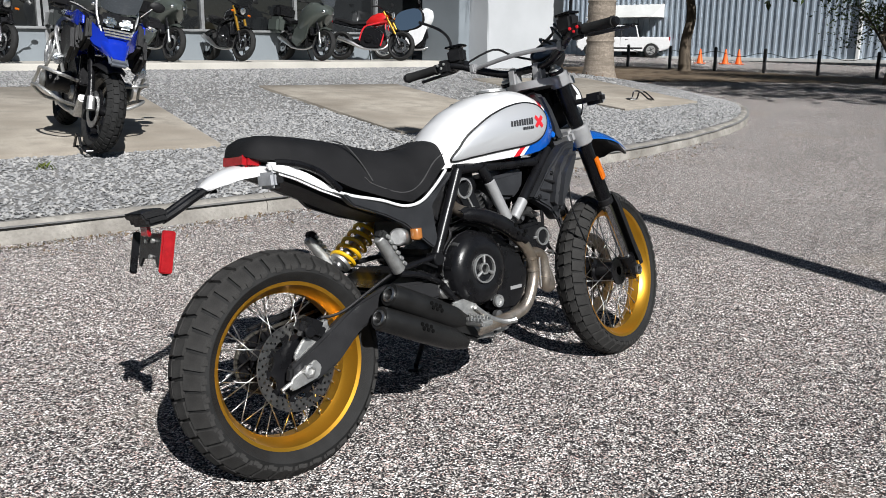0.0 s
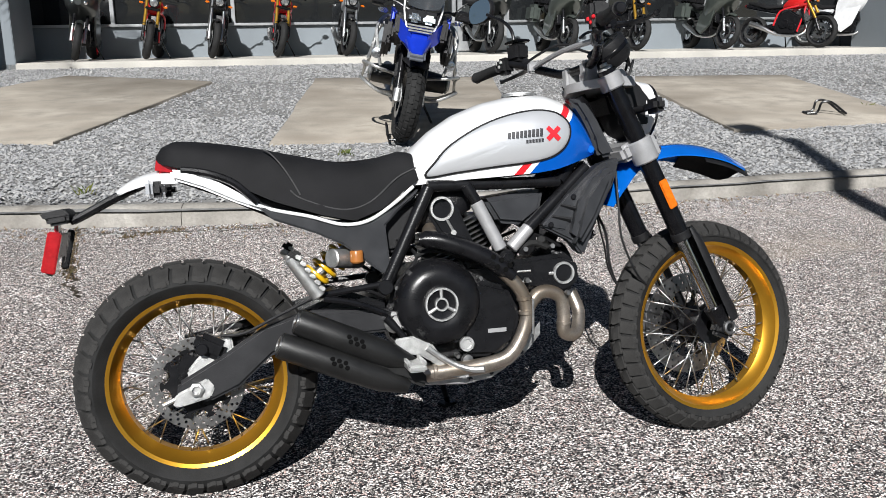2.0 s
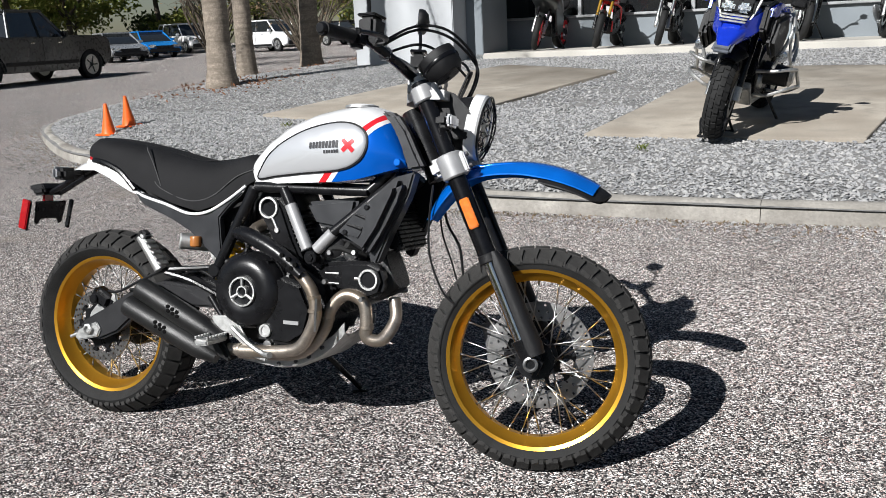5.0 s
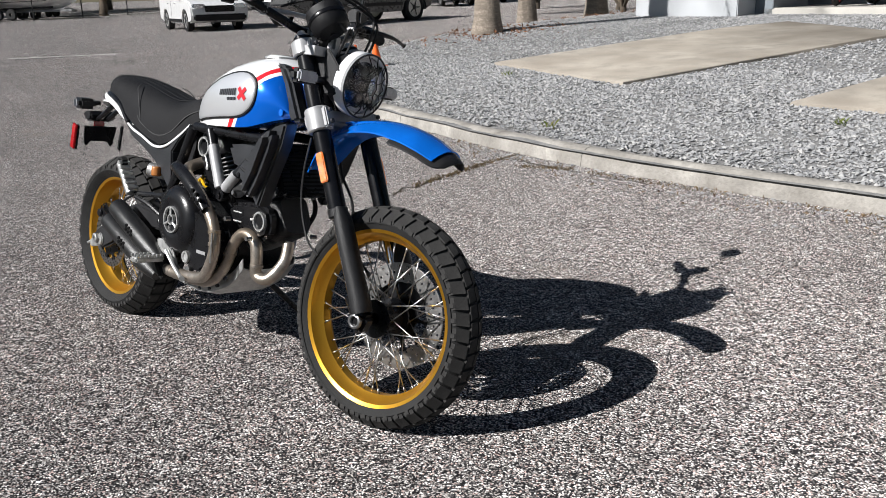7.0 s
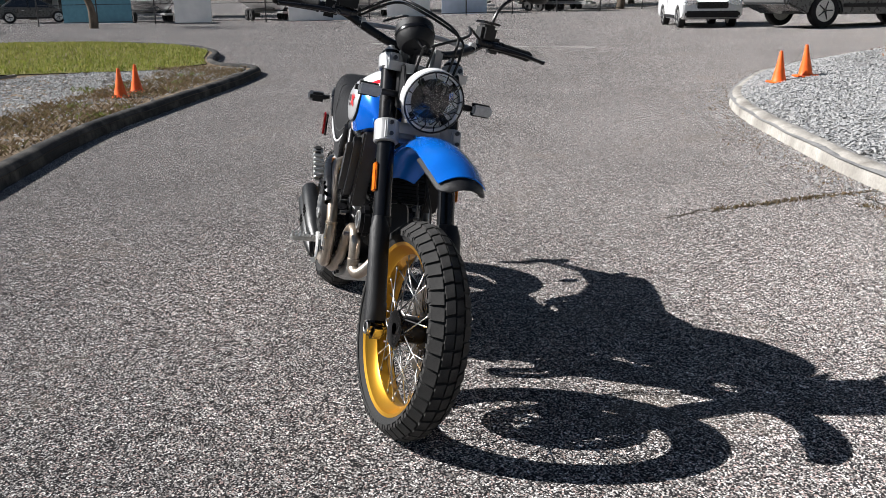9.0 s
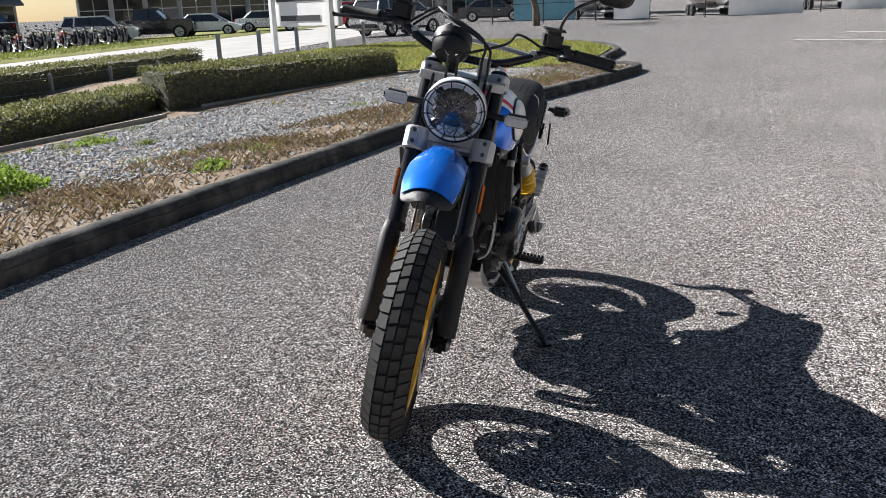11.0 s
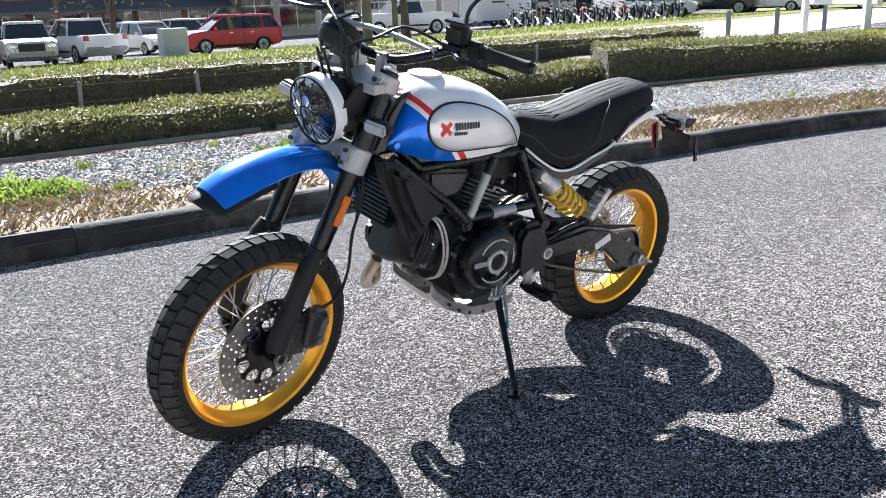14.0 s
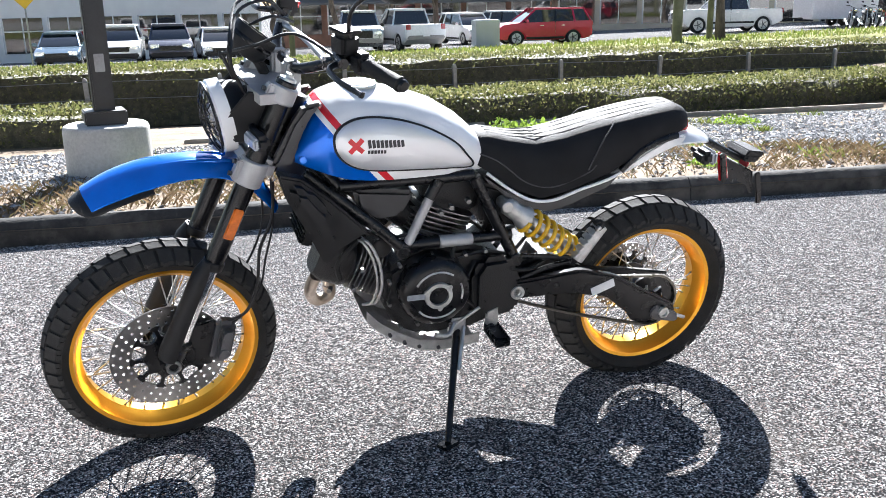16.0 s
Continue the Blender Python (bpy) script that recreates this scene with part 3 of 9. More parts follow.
def scatter(poly, count, height, seed, keep=None, z=0.0):
    rng = random.Random(seed)
    x0, x1 = min(p[0] for p in poly), max(p[0] for p in poly)
    y0, y1 = min(p[1] for p in poly), max(p[1] for p in poly)
    out = []
    while len(out) < count:
        x, y = rng.uniform(x0, x1), rng.uniform(y0, y1)
        if inside(x, y, poly) and (keep is None or keep(x, y, rng)):
            out.append((x, y, height(x, y) + z))
    return out


build_ground()
build_bed("gravel_bed", NORTH_BED, bed_n, BASESTONE, "bank of loose grey gravel rising towards the shop")
build_bed("planting_bed", SOUTH_BED, bed_s, SOIL, "flat planting bed of sandy soil, gravel and litter")
build_kerb("kerb_north", NORTH_KERB, lambda x, y: lie(x, y), 0.17, 0.125, KERB, "rough pale concrete kerb round the gravel bank", 2.6)
build_kerb("kerb_south", SOUTH_KERB[::-1], lambda x, y: lie(x, y), 0.16, 0.135, KERBDARK, "near-black patchy concrete kerb along the planting bed", 2.9)

# concrete parking pads let into the gravel
PADS = [
    ([(0.42, 5.45), (2.66, 5.25), (3.62, 9.55), (1.22, 9.85)], "ribbed concrete parking pad under the adventure motorcycle"),
    ([(-3.70, 6.62), (-1.42, 5.85), (-0.15, 9.75), (-2.15, 11.3)], "stained bare concrete parking pad in the gravel"),
    ([(4.72, 5.15), (6.95, 5.35), (7.75, 8.9), (5.45, 9.2)], "stained bare concrete parking pad in the gravel"),
    ([(9.2, 5.55), (11.4, 5.75), (12.6, 9.0), (9.9, 9.4)], "stained bare concrete parking pad in the gravel"),
]
for poly, lab in PADS:
    bm = bmesh.new()
    cx, cy = sum(p[0] for p in poly) / 4, sum(p[1] for p in poly) / 4
    rim = []
    for (a, b), (c, d) in zip(poly, poly[1:] + poly[:1]):
        for t in np.linspace(0, 1, 9)[:-1]:
            x, y = a + (c - a) * t, b + (d - b) * t
            k = 0.02 * noise.noise((x * 2.3, y * 2.3, 1))
            rim.append((x + (x - cx) * k, y + (y - cy) * k))
    hz = lambda x, y: 0.12 + 0.075 * (min(y, 10.0) + 0.45 * max(0.0, y - 10.0) - 3.4)
    top = [bm.verts.new((x, y, hz(x, y) + 0.035)) for x, y in rim]
    mid = [bm.verts.new((x + (x - cx) * 0.006, y + (y - cy) * 0.006, hz(x, y) + 0.027)) for x, y in rim]
    low = [bm.verts.new((x + (x - cx) * 0.008, y + (y - cy) * 0.008, hz(x, y) - 0.06)) for x, y in rim]
    bm.faces.new(top)
    for a, b in ((mid, top), (low, mid)):
        for i in range(len(rim)):
            j = (i + 1) % len(rim)
            bm.faces.new((a[i], a[j], b[j], b[i]))
    solid("parking_pad", bm, CONCRETE, lab, "concrete pad", "pads in the gravel", kind="structure")
off_pads = lambda x, y, r: not any(inside(x, y, p) for p, _ in PADS)

# loose stones, thick near the kerb
near_gravel = lambda x, y, r: off_pads(x, y, r) and edge_gap(x, y, NORTH_KERB) > 0.14 and r.random() < (1.0 if y < 7 else 0.40)
v, f = pebbles(scatter(NORTH_BED, 135000, bed_n, 3, near_gravel, 0.005), 0.0155, 11)
raw("gravel", v, f, GRAVEL, kind="stuff", label="loose broken grey gravel on the bank", category="gravel")
low_bed = [(12, -3.0), (12, -6.4), (-6.5, -6.0), (-11.4, -3.4), (-12.4, -0.9), (-12.2, -0.22), (-11.4, -0.2), (-7.6, -1.3), (-3, -2.3), (2.4, -2.8)]
stony = lambda x, y, r: edge_gap(x, y, SOUTH_KERB) > 0.2 and r.random() < (0.9 if x < -9.8 else 0.12) + 1.4 * max(0, min(1, (edge_gap(x, y, SOUTH_KERB) - 0.9 - 0.5 * noise.noise((x * 0.8, y * 0.8, 7))) / 0.7))
v, f = pebbles(scatter(low_bed, 60000, bed_s, 4, stony, 0.005), 0.0175, 12)
raw("bed_gravel", v, f, GRAVEL, kind="stuff", label="loose pale grey gravel over the soil", category="gravel")
litter = lambda x, y, r: 0.2 < edge_gap(x, y, SOUTH_KERB) < 1.7 and noise.noise((x * 0.9, y * 0.9, 2)) > -0.15
v, f = leaves(scatter(low_bed, 13000, bed_s, 6, litter, 0.010), 0.026, 13, narrow=0.35)
raw("dry_leaf_litter", v, f, STRAW, kind="stuff", label="dry brown leaf and straw litter on the soil", category="leaf litter")

# grass: an end lawn, tufts in the bed, weeds in the cracks
LAWN_POLY = [(-11.6, -3.9), (-11.7, -1.7), (-13.2, -0.88), (-14.5, -0.98), (-17.5, -0.93), (-20.3, -1.85), (-22.55, -3.75), (-23.3, -6.2), (-22.5, -8.4), (-21.2, -9.5), (-16, -10.2), (-12, -9.6), (-11.7, -6)]
bm = bmesh.new()
bmesh.ops.triangulate(bm, faces=[bm.faces.new([bm.verts.new((x, y, bed_s(x, y) + 0.02)) for x, y in LAWN_POLY])])
solid("lawn", bm, LAWN, "short patchy lawn at the end of the bed", "lawn", kind="structure")


def blades(points, h, seed, lean=0.5, width=0.006):
    rng = np.random.default_rng(seed)
    p = np.asarray(points)
    n = len(p)
    a = rng.uniform(0, math.tau, n)
    d = np.stack([np.cos(a), np.sin(a), np.zeros(n)], 1)
    s = np.stack([-np.sin(a), np.cos(a), np.zeros(n)], 1) * width
    hh = h * rng.uniform(0.5, 1.3, (n, 1))
    up = np.array([[0, 0, 1.0]])
    v = np.stack([p - s, p + s, p + up * hh * 0.6 + d * hh * lean * 0.35 + s * 0.7, p + up * hh * 0.95 + d * hh * lean], 1)
    i = 4 * np.arange(n)[:, None]
    f = np.concatenate([i + np.array([[0, 1, 2]]), i + np.array([[0, 2, 3]])], 1).reshape(-1, 3)
    return v.reshape(-1, 3).tolist(), f.tolist()


v, f = blades(scatter(LAWN_POLY, 26000, lambda x, y: bed_s(x, y) + 0.015, 21), 0.07, 22, 0.5, 0.012)
raw("lawn_grass", v, f, island_mat("sunlit_lawn_blades", [(0.13, 0.155, 0.028), (0.19, 0.215, 0.042), (0.27, 0.245, 0.085), (0.16, 0.185, 0.034)], 0.7, 0.0, 50, 0.2, 0.4), kind="stuff", label="short green and straw-coloured lawn grass", category="grass")
tufts = []
rng = random.Random(8)
for _ in range(70):
    x, y = rng.uniform(-11, 9), rng.uniform(-6.2, -0.6)
    if inside(x, y, low_bed) and edge_gap(x, y, SOUTH_KERB) > 0.18:
        r = rng.uniform(0.03, 0.13)
        tufts += [(x + rng.gauss(0, r), y + rng.gauss(0, r), bed_s(x, y)) for _ in range(rng.randint(12, 55))]
for x, y in ((-0.9, 4.0), (-3.0, 6.0), (3.6, 4.3), (7.0, 6.2), (1.0, 4.9)):
    tufts += [(x + rng.gauss(0, 0.03), y + rng.gauss(0, 0.03), bed_n(x, y)) for _ in range(16)]
v, f = blades(tufts, 0.062, 23, 0.7, 0.004)
raw("grass_tufts", v, f, GRASS, kind="stuff", label="thin green grass tufts in soil and gravel", category="grass")
dry = lambda x, y, r: 0.17 < edge_gap(x, y, SOUTH_KERB) < 1.5 and r.random() < 0.35 + 0.9 * noise.noise((x * 1.3, y * 1.3, 9))
v, f = blades(scatter(low_bed, 15000, bed_s, 26, dry), 0.055, 27, 1.1, 0.004)
raw("dry_grass", v, f, DRYGRASS, kind="stuff", label="flattened dry tan grass along the dark kerb", category="grass")
# grit and bits of leaf swept against the north kerb
grit = []
for _ in range(5200):
    (a, b), (c, d) = rng.choice(list(zip(NORTH_KERB[16:], NORTH_KERB[17:])))
    t, q = rng.random(), abs(rng.gauss(0, 0.22)) + 0.01
    u = Vector((c - a, d - b)).normalized()
    x, y = a + (c - a) * t - u.y * q * -1 * -1, b + (d - b) * t + u.x * q * -1 * -1
    if not inside(x, y, NORTH_BED):
        grit.append((x, y, lie(x, y) + 0.002))
v, f = pebbles(grit[::2], 0.011, 28)
raw("kerb_grit", v, f, GRAVEL, kind="stuff", label="fine grey grit swept against the kerb", category="grit")
v, f = leaves(grit[1::2], 0.026, 29, narrow=0.35)
raw("kerb_litter", v, f, STRAW, kind="stuff", label="small brown leaf bits swept against the kerb", category="leaf litter")


def crack_strip(points, seed):
    """An open crack in the asphalt, filled with dark soil."""
    g = random.Random(seed)
    line = spline([(x, y, 0) for x, y in points], 10)
    bm = bmesh.new()
    low, high = [], []
    for i, p in enumerate(line):
        d = (line[min(len(line) - 1, i + 1)] - line[max(0, i - 1)]).normalized()
        n = Vector((-d.y, d.x, 0))
        o = n * g.gauss(0, 0.018)
        w = g.uniform(0.004, 0.016)
        z = Vector((0, 0, lie(p.x, p.y) + 0.003))
        low.append(bm.verts.new(p + o - n * w + z))
        high.append(bm.verts.new(p + o + n * w + z))
    for i in range(len(line) - 1):
        bm.faces.new((low[i], low[i + 1], high[i + 1], high[i]))
    solid("asphalt_crack", bm, CRACK, "dark soil-filled crack in the asphalt", "crack", "cracks in the asphalt", kind="structure")


CRACKS = (((-0.66, 1.95), (-0.74, 2.35), (-0.82, 2.8), (-0.89, 3.2), (-0.90, 3.60)), ((-0.80, 3.42), (-0.3, 3.33), (0.5, 3.26)))
CRACK = mat("dark_crack_soil", (0.045, 0.038, 0.028), 0.95, 0, 0.3, 30, 0.6, 120, spec=0.1)
for k, pts in enumerate(CRACKS):
    crack_strip(pts, k)
crack = []
for a, b in (((-0.74, 2.35), (-0.85, 3.0)), ((-0.85, 3.0), (-0.90, 3.60)), ((-0.6, 3.25), (-0.2, 3.38)), ((1.2, 3.27), (3.6, 3.30)), ((-0.1, 3.35), (0.9, 3.3))):
    for _ in range(170):
        t = rng.random()
        crack.append((a[0] + (b[0] - a[0]) * t + rng.gauss(0, 0.02), a[1] + (b[1] - a[1]) * t + rng.gauss(0, 0.02), 0.0))
v, f = blades(crack, 0.022, 24, 0.8, 0.004)
raw("crack_weeds", v, f, DRYGRASS, kind="stuff", label="yellow-green weeds in an asphalt crack by the kerb", category="weeds")


def weed_clump(x, y, r, h, count, seed, label):
    g = random.Random(seed)
    top = thing("weed_clump", Matrix.Translation((x, y, bed_s(x, y))), label, "weed", "weeds in the bed")
    pts = []
    for _ in range(count):
        a, q = g.uniform(0, math.tau), r * math.sqrt(g.random())
        hh = h * (1 - (q / r) ** 2) * g.uniform(0.25, 1.0) * (0.75 + 0.5 * noise.noise((q * 6, a, seed)))
        pts.append((q * math.cos(a) * 1.3, q * math.sin(a), max(0.01, hh)))
    v, f = leaves(pts, 0.042, seed, up=0.5, narrow=0.5)
    raw("leaves", v, f, WEED, top, kind="stuff")
    bm = bmesh.new()
    for _ in range(26):
        a, q = g.uniform(0, math.tau), r * 0.8 * g.random()
        e = (q * math.cos(a) * 1.2, q * math.sin(a), h * (1 - (q / r) ** 2) * 0.8)
        rod((e[0] * 0.35, e[1] * 0.35, -0.01), e, 0.003, 0.0015, 4, bm)
    part("stems", bm, WEED, top)


weed_clump(-1.35, -4.2, 0.44, 0.32, 3600, 31, "thick bright green weed clump on the soil")
weed_clump(1.25, -3.95, 0.38, 0.16, 1500, 32, "small bright green weed clump on the soil")
weed_clump(2.95, -4.3, 0.22, 0.18, 420, 33, "small bright green weed clump beside the lamp base")
weed_clump(-4.2, -5.3, 0.2, 0.12, 240, 34, "small bright green weed clump on the soil")
weed_clump(-2.2, -2.75, 0.14, 0.10, 160, 35, "small bright green weed clump on the soil")


# ---- hedges and fence ----
def hedge(x0, y0, x1, y1, depth, height, n, seed, label, holes=0.0):
    """A clipped hedge: a ragged core and thousands of leaves in and over its skin."""
    d = Vector((x1 - x0, y1 - y0, 0))
    ln = d.length
    ang = math.atan2(d.y, d.x)
    z0 = min(bed_s(x0, y0), bed_s(x1, y1))
    top = thing("hedge", Matrix.Translation((x0, y0, z0)) @ Matrix.Rotation(ang, 4, "Z"), label, "hedge", "hedges along the street")
    g = np.random.default_rng(seed)
    bm = bmesh.new()
    secs = []
    for s in np.linspace(0, ln, max(3, int(ln / 0.25))):
        k = lambda q: 0.06 * noise.noise((s * 1.6, q * 3.1, seed)) - 0.07
        secs.append([(s, -depth / 2 - k(1), 0), (s, -depth / 2 - k(2), height * 0.55), (s, -depth / 2 * 0.8 - k(3), height + k(4)), (s, depth / 2 * 0.8 + k(5), height + k(6)), (s, depth / 2 + k(7), height * 0.55), (s, depth / 2 + k(8), 0)])
    part("hedge_core", loft(secs), TWIG, top)
    s = g.uniform(0, ln, n)
    side = g.random(n)
    dep = -np.abs(g.normal(0, 0.05, n)) + 0.02
    u = g.uniform(-1, 1, n)
    hh = g.random(n) ** 0.8 * height
    wav = np.array([0.05 * noise.noise((a * 1.6, b * 2.5, seed + 3)) for a, b in zip(s, hh)])
    ypos = np.where(side < 0.42, -(depth / 2 + dep + wav), np.where(side < 0.55, depth / 2 + dep + wav, u * depth / 2))
    zpos = np.where(side < 0.55, hh, height + dep + wav)
    ends = side > 0.96
    s = np.where(ends, np.where(u > 0, ln + dep, -dep), s)
    zpos = np.where(ends, hh, zpos)
    ypos = np.where(ends, g.uniform(-1, 1, n) * depth / 2, ypos)
    v, f = leaves(np.stack([s, ypos, zpos], 1), 0.040, seed, up=0.25, narrow=0.6)
    raw("leaves", v, f, LEAF, top, kind="stuff")


hedge(-15.2, -10.75, 14, -10.6, 0.85, 0.80, 62000, 41, "long clipped evergreen hedge with sunlit top, behind wooden posts")
hedge(-7.8, -7.05, 0.80, -7.0, 0.75, 0.36, 26000, 42, "low clipped evergreen hedge along the gravel")
hedge(2.15, -7.35, 14, -7.6, 0.75, 0.36, 20000, 43, "low clipped evergreen hedge along the gravel")
hedge(-11.4, -4.5, -7.6, -6.75, 0.95, 0.60, 15000, 44, "dark clipped evergreen hedge end beside the lawn")

POST_Z = min(bed_s(-15.2, -10.75), bed_s(14, -10.6))
for i in range(17):
    x = -14.8 + i * 1.72
    bm = slab([(-0.030, 0), (0.030, 0), (0.030, 0.70), (0.015, 0.73), (-0.015, 0.73), (-0.030, 0.70)], -0.030, 0.030, 0.006)
    solid("fence_post", bm, GALV, "weathered grey wooden fence post before the hedge", "fence post", "posts along the hedge", m=Matrix.Translation((x, -10.18, POST_Z - 0.03)) @ Matrix.Rotation(0.05 * math.sin(i * 2.1), 4, "Y"))
for i, x in enumerate((-17.0, -18.6, -20.3, -22.0, -24.0)):
    y = -10.9 + 0.35 * i
    bm = slab([(-0.045, 0), (0.045, 0), (0.045, 0.80), (0.02, 0.84), (-0.02, 0.84), (-0.045, 0.80)], -0.045, 0.045, 0.008)
    solid("fence_post", bm, GALV, "weathered grey wooden fence post before the street", "fence post", "posts along the hedge", m=Matrix.Translation((x, y, lie(x, y) - 0.02)))
for k, z in enumerate((0.45, 0.68)):
    pts = [(-14.8 + i * 1.72, -10.13, POST_Z + z - 0.03 - 0.02 * (i % 2)) for i in range(17)]
    solid("fence_wire", tube(pts, 0.004, 4, 3), GALV, "thin galvanised wire strung along the fence posts", "fence wire", "wires along the hedge")

# timber edging between gravel and low hedge
for a, b in (((-6.9, -6.15), (-2.1, -6.62)), ((-1.9, -6.62), (1.3, -6.5)), ((-11.3, -3.75), (-7.6, -6.0))):
    za, zb = bed_s(*a), bed_s(*b)
    d = Vector((b[0] - a[0], b[1] - a[1], 0))
    solid("edging_board", box(0, 0, 0, d.length, 0.05, 0.07, 0.008), mat("grey_timber", (0.30, 0.27, 0.23), 0.9, 0, 0.2, 4, 0.5, 60), "grey weathered timber edging between gravel and hedge", "garden edging", "edging boards", m=Matrix.Translation(((a[0] + b[0]) / 2, (a[1] + b[1]) / 2, (za + zb) / 2 + 0.01)) @ Matrix.Rotation(math.atan2(d.y, d.x), 4, "Z") @ Matrix.Rotation(-math.atan2(zb - za, d.length), 4, "Y"))

# ---- lamp post on its concrete base ----
lamp = thing("lamp_post", pose(1.88, -4.55, bed_s(1.88, -4.55), 0, 0, 8), "black square steel lamp post on a round concrete base", "lamp post")
part("concrete_base", lathe([(-0.15, 0.31), (0.0, 0.312), (0.335, 0.31), (0.360, 0.302), (0.372, 0.285), (0.374, 0.01)], 40, "Z", closed=False), mat("pale_concrete_base", (0.48, 0.46, 0.43), 0.85, 0, 0.18, 3, 0.35, 50), lamp, "pale stained round concrete base")
part("base_plate", box(0, 0, 0.425, 0.30, 0.30, 0.10, 0.01), POLEBLACK, lamp)
part("pole", box(0, 0, 3.95, 0.15, 0.15, 7.0, 0.012), POLEBLACK, lamp)
part("hand_hole_cover", box(0, 0.079, 0.82, 0.07, 0.012, 0.13, 0.004), GALV, lamp, "grey hand-hole cover")
part("arm", box(0, 0.25, 7.38, 0.08, 0.5, 0.08, 0.01), POLEBLACK, lamp)
part("lamp_head", box(0, 0.62, 7.38, 0.30, 0.42, 0.12, 0.03), POLEBLACK, lamp)


# ---- cones ----
def cone(x, y, z, h, label, tilt=0.0):
    top = thing("traffic_cone", Matrix.Translation((x, y, z)) @ Matrix.Rotation(tilt, 4, "X"), label, "traffic cone", "orange traffic cones")
    s = h / 0.45
    part("base", box(0, 0, 0.012 * s, 0.27 * s, 0.27 * s, 0.024 * s, 0.006 * s), CONE, top)
    part("body", lathe([(0.022 * s, 0.105 * s), (0.04 * s, 0.098 * s), (0.10 * s, 0.086 * s), (h * 0.6, 0.050 * s), (h * 0.97, 0.024 * s), (h, 0.020 * s), (h * 0.985, 0.014 * s)], 20, "Z", closed=False), CONE, top)


cone(-5.26, 5.75, bed_n(-5.26, 5.75), 0.36, "faded orange plastic traffic cone on the gravel")
cone(-5.24, 6.08, bed_n(-5.24, 6.08), 0.36, "faded orange plastic traffic cone on the gravel", 0.05)
cone(-7.75, -1.80, bed_s(-7.75, -1.8), 0.36, "orange plastic traffic cone on the kerbside soil")
cone(-8.33, -1.66, bed_s(-8.33, -1.66), 0.36, "orange plastic traffic cone on the kerbside soil")
for x, y in ((39.7, 23.1), (40.3, 22.0), (40.9, 21.6)):
    cone(x, y, lie(x, y), 0.75, "orange plastic traffic cone by the sheet-metal wall")


# ---- palms ----
def palm(x, y, z, r, h, label, seed):
    g = random.Random(seed)
    top = thing("palm_tree", Matrix.Translation((x, y, z)), label, "palm tree", "palms on the bank")
    prof = [(-0.15, r * 1.5), (0.05, r * 1.38), (0.25, r * 1.15), (0.6, r * 1.02)]
    k = 0.7
    while k < h:
        prof += [(k, r * g.uniform(0.93, 1.0)), (k + 0.05, r * g.uniform(0.97, 1.04))]
        k += g.uniform(0.09, 0.16)
    part("trunk", lathe(prof, 18, "Z", closed=False), PALM, top)
    for i in range(16):
        a = math.tau * i / 16 + g.uniform(-0.2, 0.2)
        rise = g.uniform(-0.2, 0.9)
        pts, leafp = [], []
        for t in np.linspace(0, 1, 7):
            q = 2.6 * t
            pts.append((math.cos(a) * q, math.sin(a) * q, h + rise * q - 0.42 * q * q * (0.5 + 0.4 * (1 - rise))))
        bm = tube(pts, [0.03, 0.027, 0.022, 0.018, 0.014, 0.01, 0.005], 5, 2)
        sp = spline(pts, 8)
        for j, p in enumerate(sp[6:]):
            d = (sp[min(len(sp) - 1, j + 7)] - sp[j + 5]).normalized()
            side = d.cross(Vector((0, 0, 1))).normalized()
            for sgn in (-1, 1):
                e = p + side * sgn * 0.45 + d * 0.35 - Vector((0, 0, 0.22))
                w = d * 0.018
                bm.faces.new([bm.verts.new(q) for q in (p - w, p + w, e)])
        part("frond", bm, TREELEAF, top)
    m = [(g.gauss(0, 0.6), g.gauss(0, 0.6), 0.03) for _ in range(500)]
    v, f = leaves([(a, b, bed_n(x + a, y + b) - z + 0.02) for a, b, _ in m], 0.06, seed, narrow=0.35)
    raw("mulch", v, f, MULCH, top, kind="stuff")


palm(-6.25, 9.4, bed_n(-6.25, 9.4), 0.19, 6.0, "grey palm trunk with a flared foot in mulch", 51)
palm(-7.75, 12.3, bed_n(-7.75, 12.3), 0.17, 6.2, "grey palm trunk with a flared foot in mulch", 52)
palm(-7.3, 14.0, bed_n(-7.3, 14.0), 0.20, 5.6, "grey palm trunk with a flared foot in mulch", 53)
palm(14.6, 10.2, bed_n(14.6, 10.2), 0.30, 6.4, "stout pale palm trunk with a flared foot", 54)

# ---- shop front ----
WALK_Z = 0.83
TURN = Matrix.Translation((0, 13, 0)) @ Matrix.Rotation(radians(-2.5), 4, "Z") @ Matrix.Translation((0, -13, 0))
solid("shop_walkway", box(4.7, 14.35, WALK_Z - 0.45, 16.4, 2.5, 0.9, 0.02), mat("pale_walk_concrete", (0.46, 0.44, 0.40), 0.85, 0, 0.12, 1.2, 0.3, 60), "pale concrete walkway along the shop front", "walkway", kind="structure", m=TURN)
shop = thing("shop_building", TURN, "grey showroom with dark plate-glass front and pale piers", "building")
FACE = 15.35
part("knee_wall", box(4.7, FACE + 0.15, WALK_Z + 0.27, 18.2, 0.30, 0.60, 0.01), WALLGREY, shop, "mid-grey low wall")
part("sill", box(4.7, FACE + 0.12, WALK_Z + 0.595, 18.2, 0.40, 0.05, 0.008), FRAMEW, shop)
part("upper_wall", box(4.7, FACE + 0.15, WALK_Z + 4.0, 18.2, 0.30, 1.46, 0.01), WALLGREY, shop)
part("roof", box(4.7, 19.4, WALK_Z + 4.86, 22.5, 11.4, 0.25, 0.03), WALLDARK, shop)
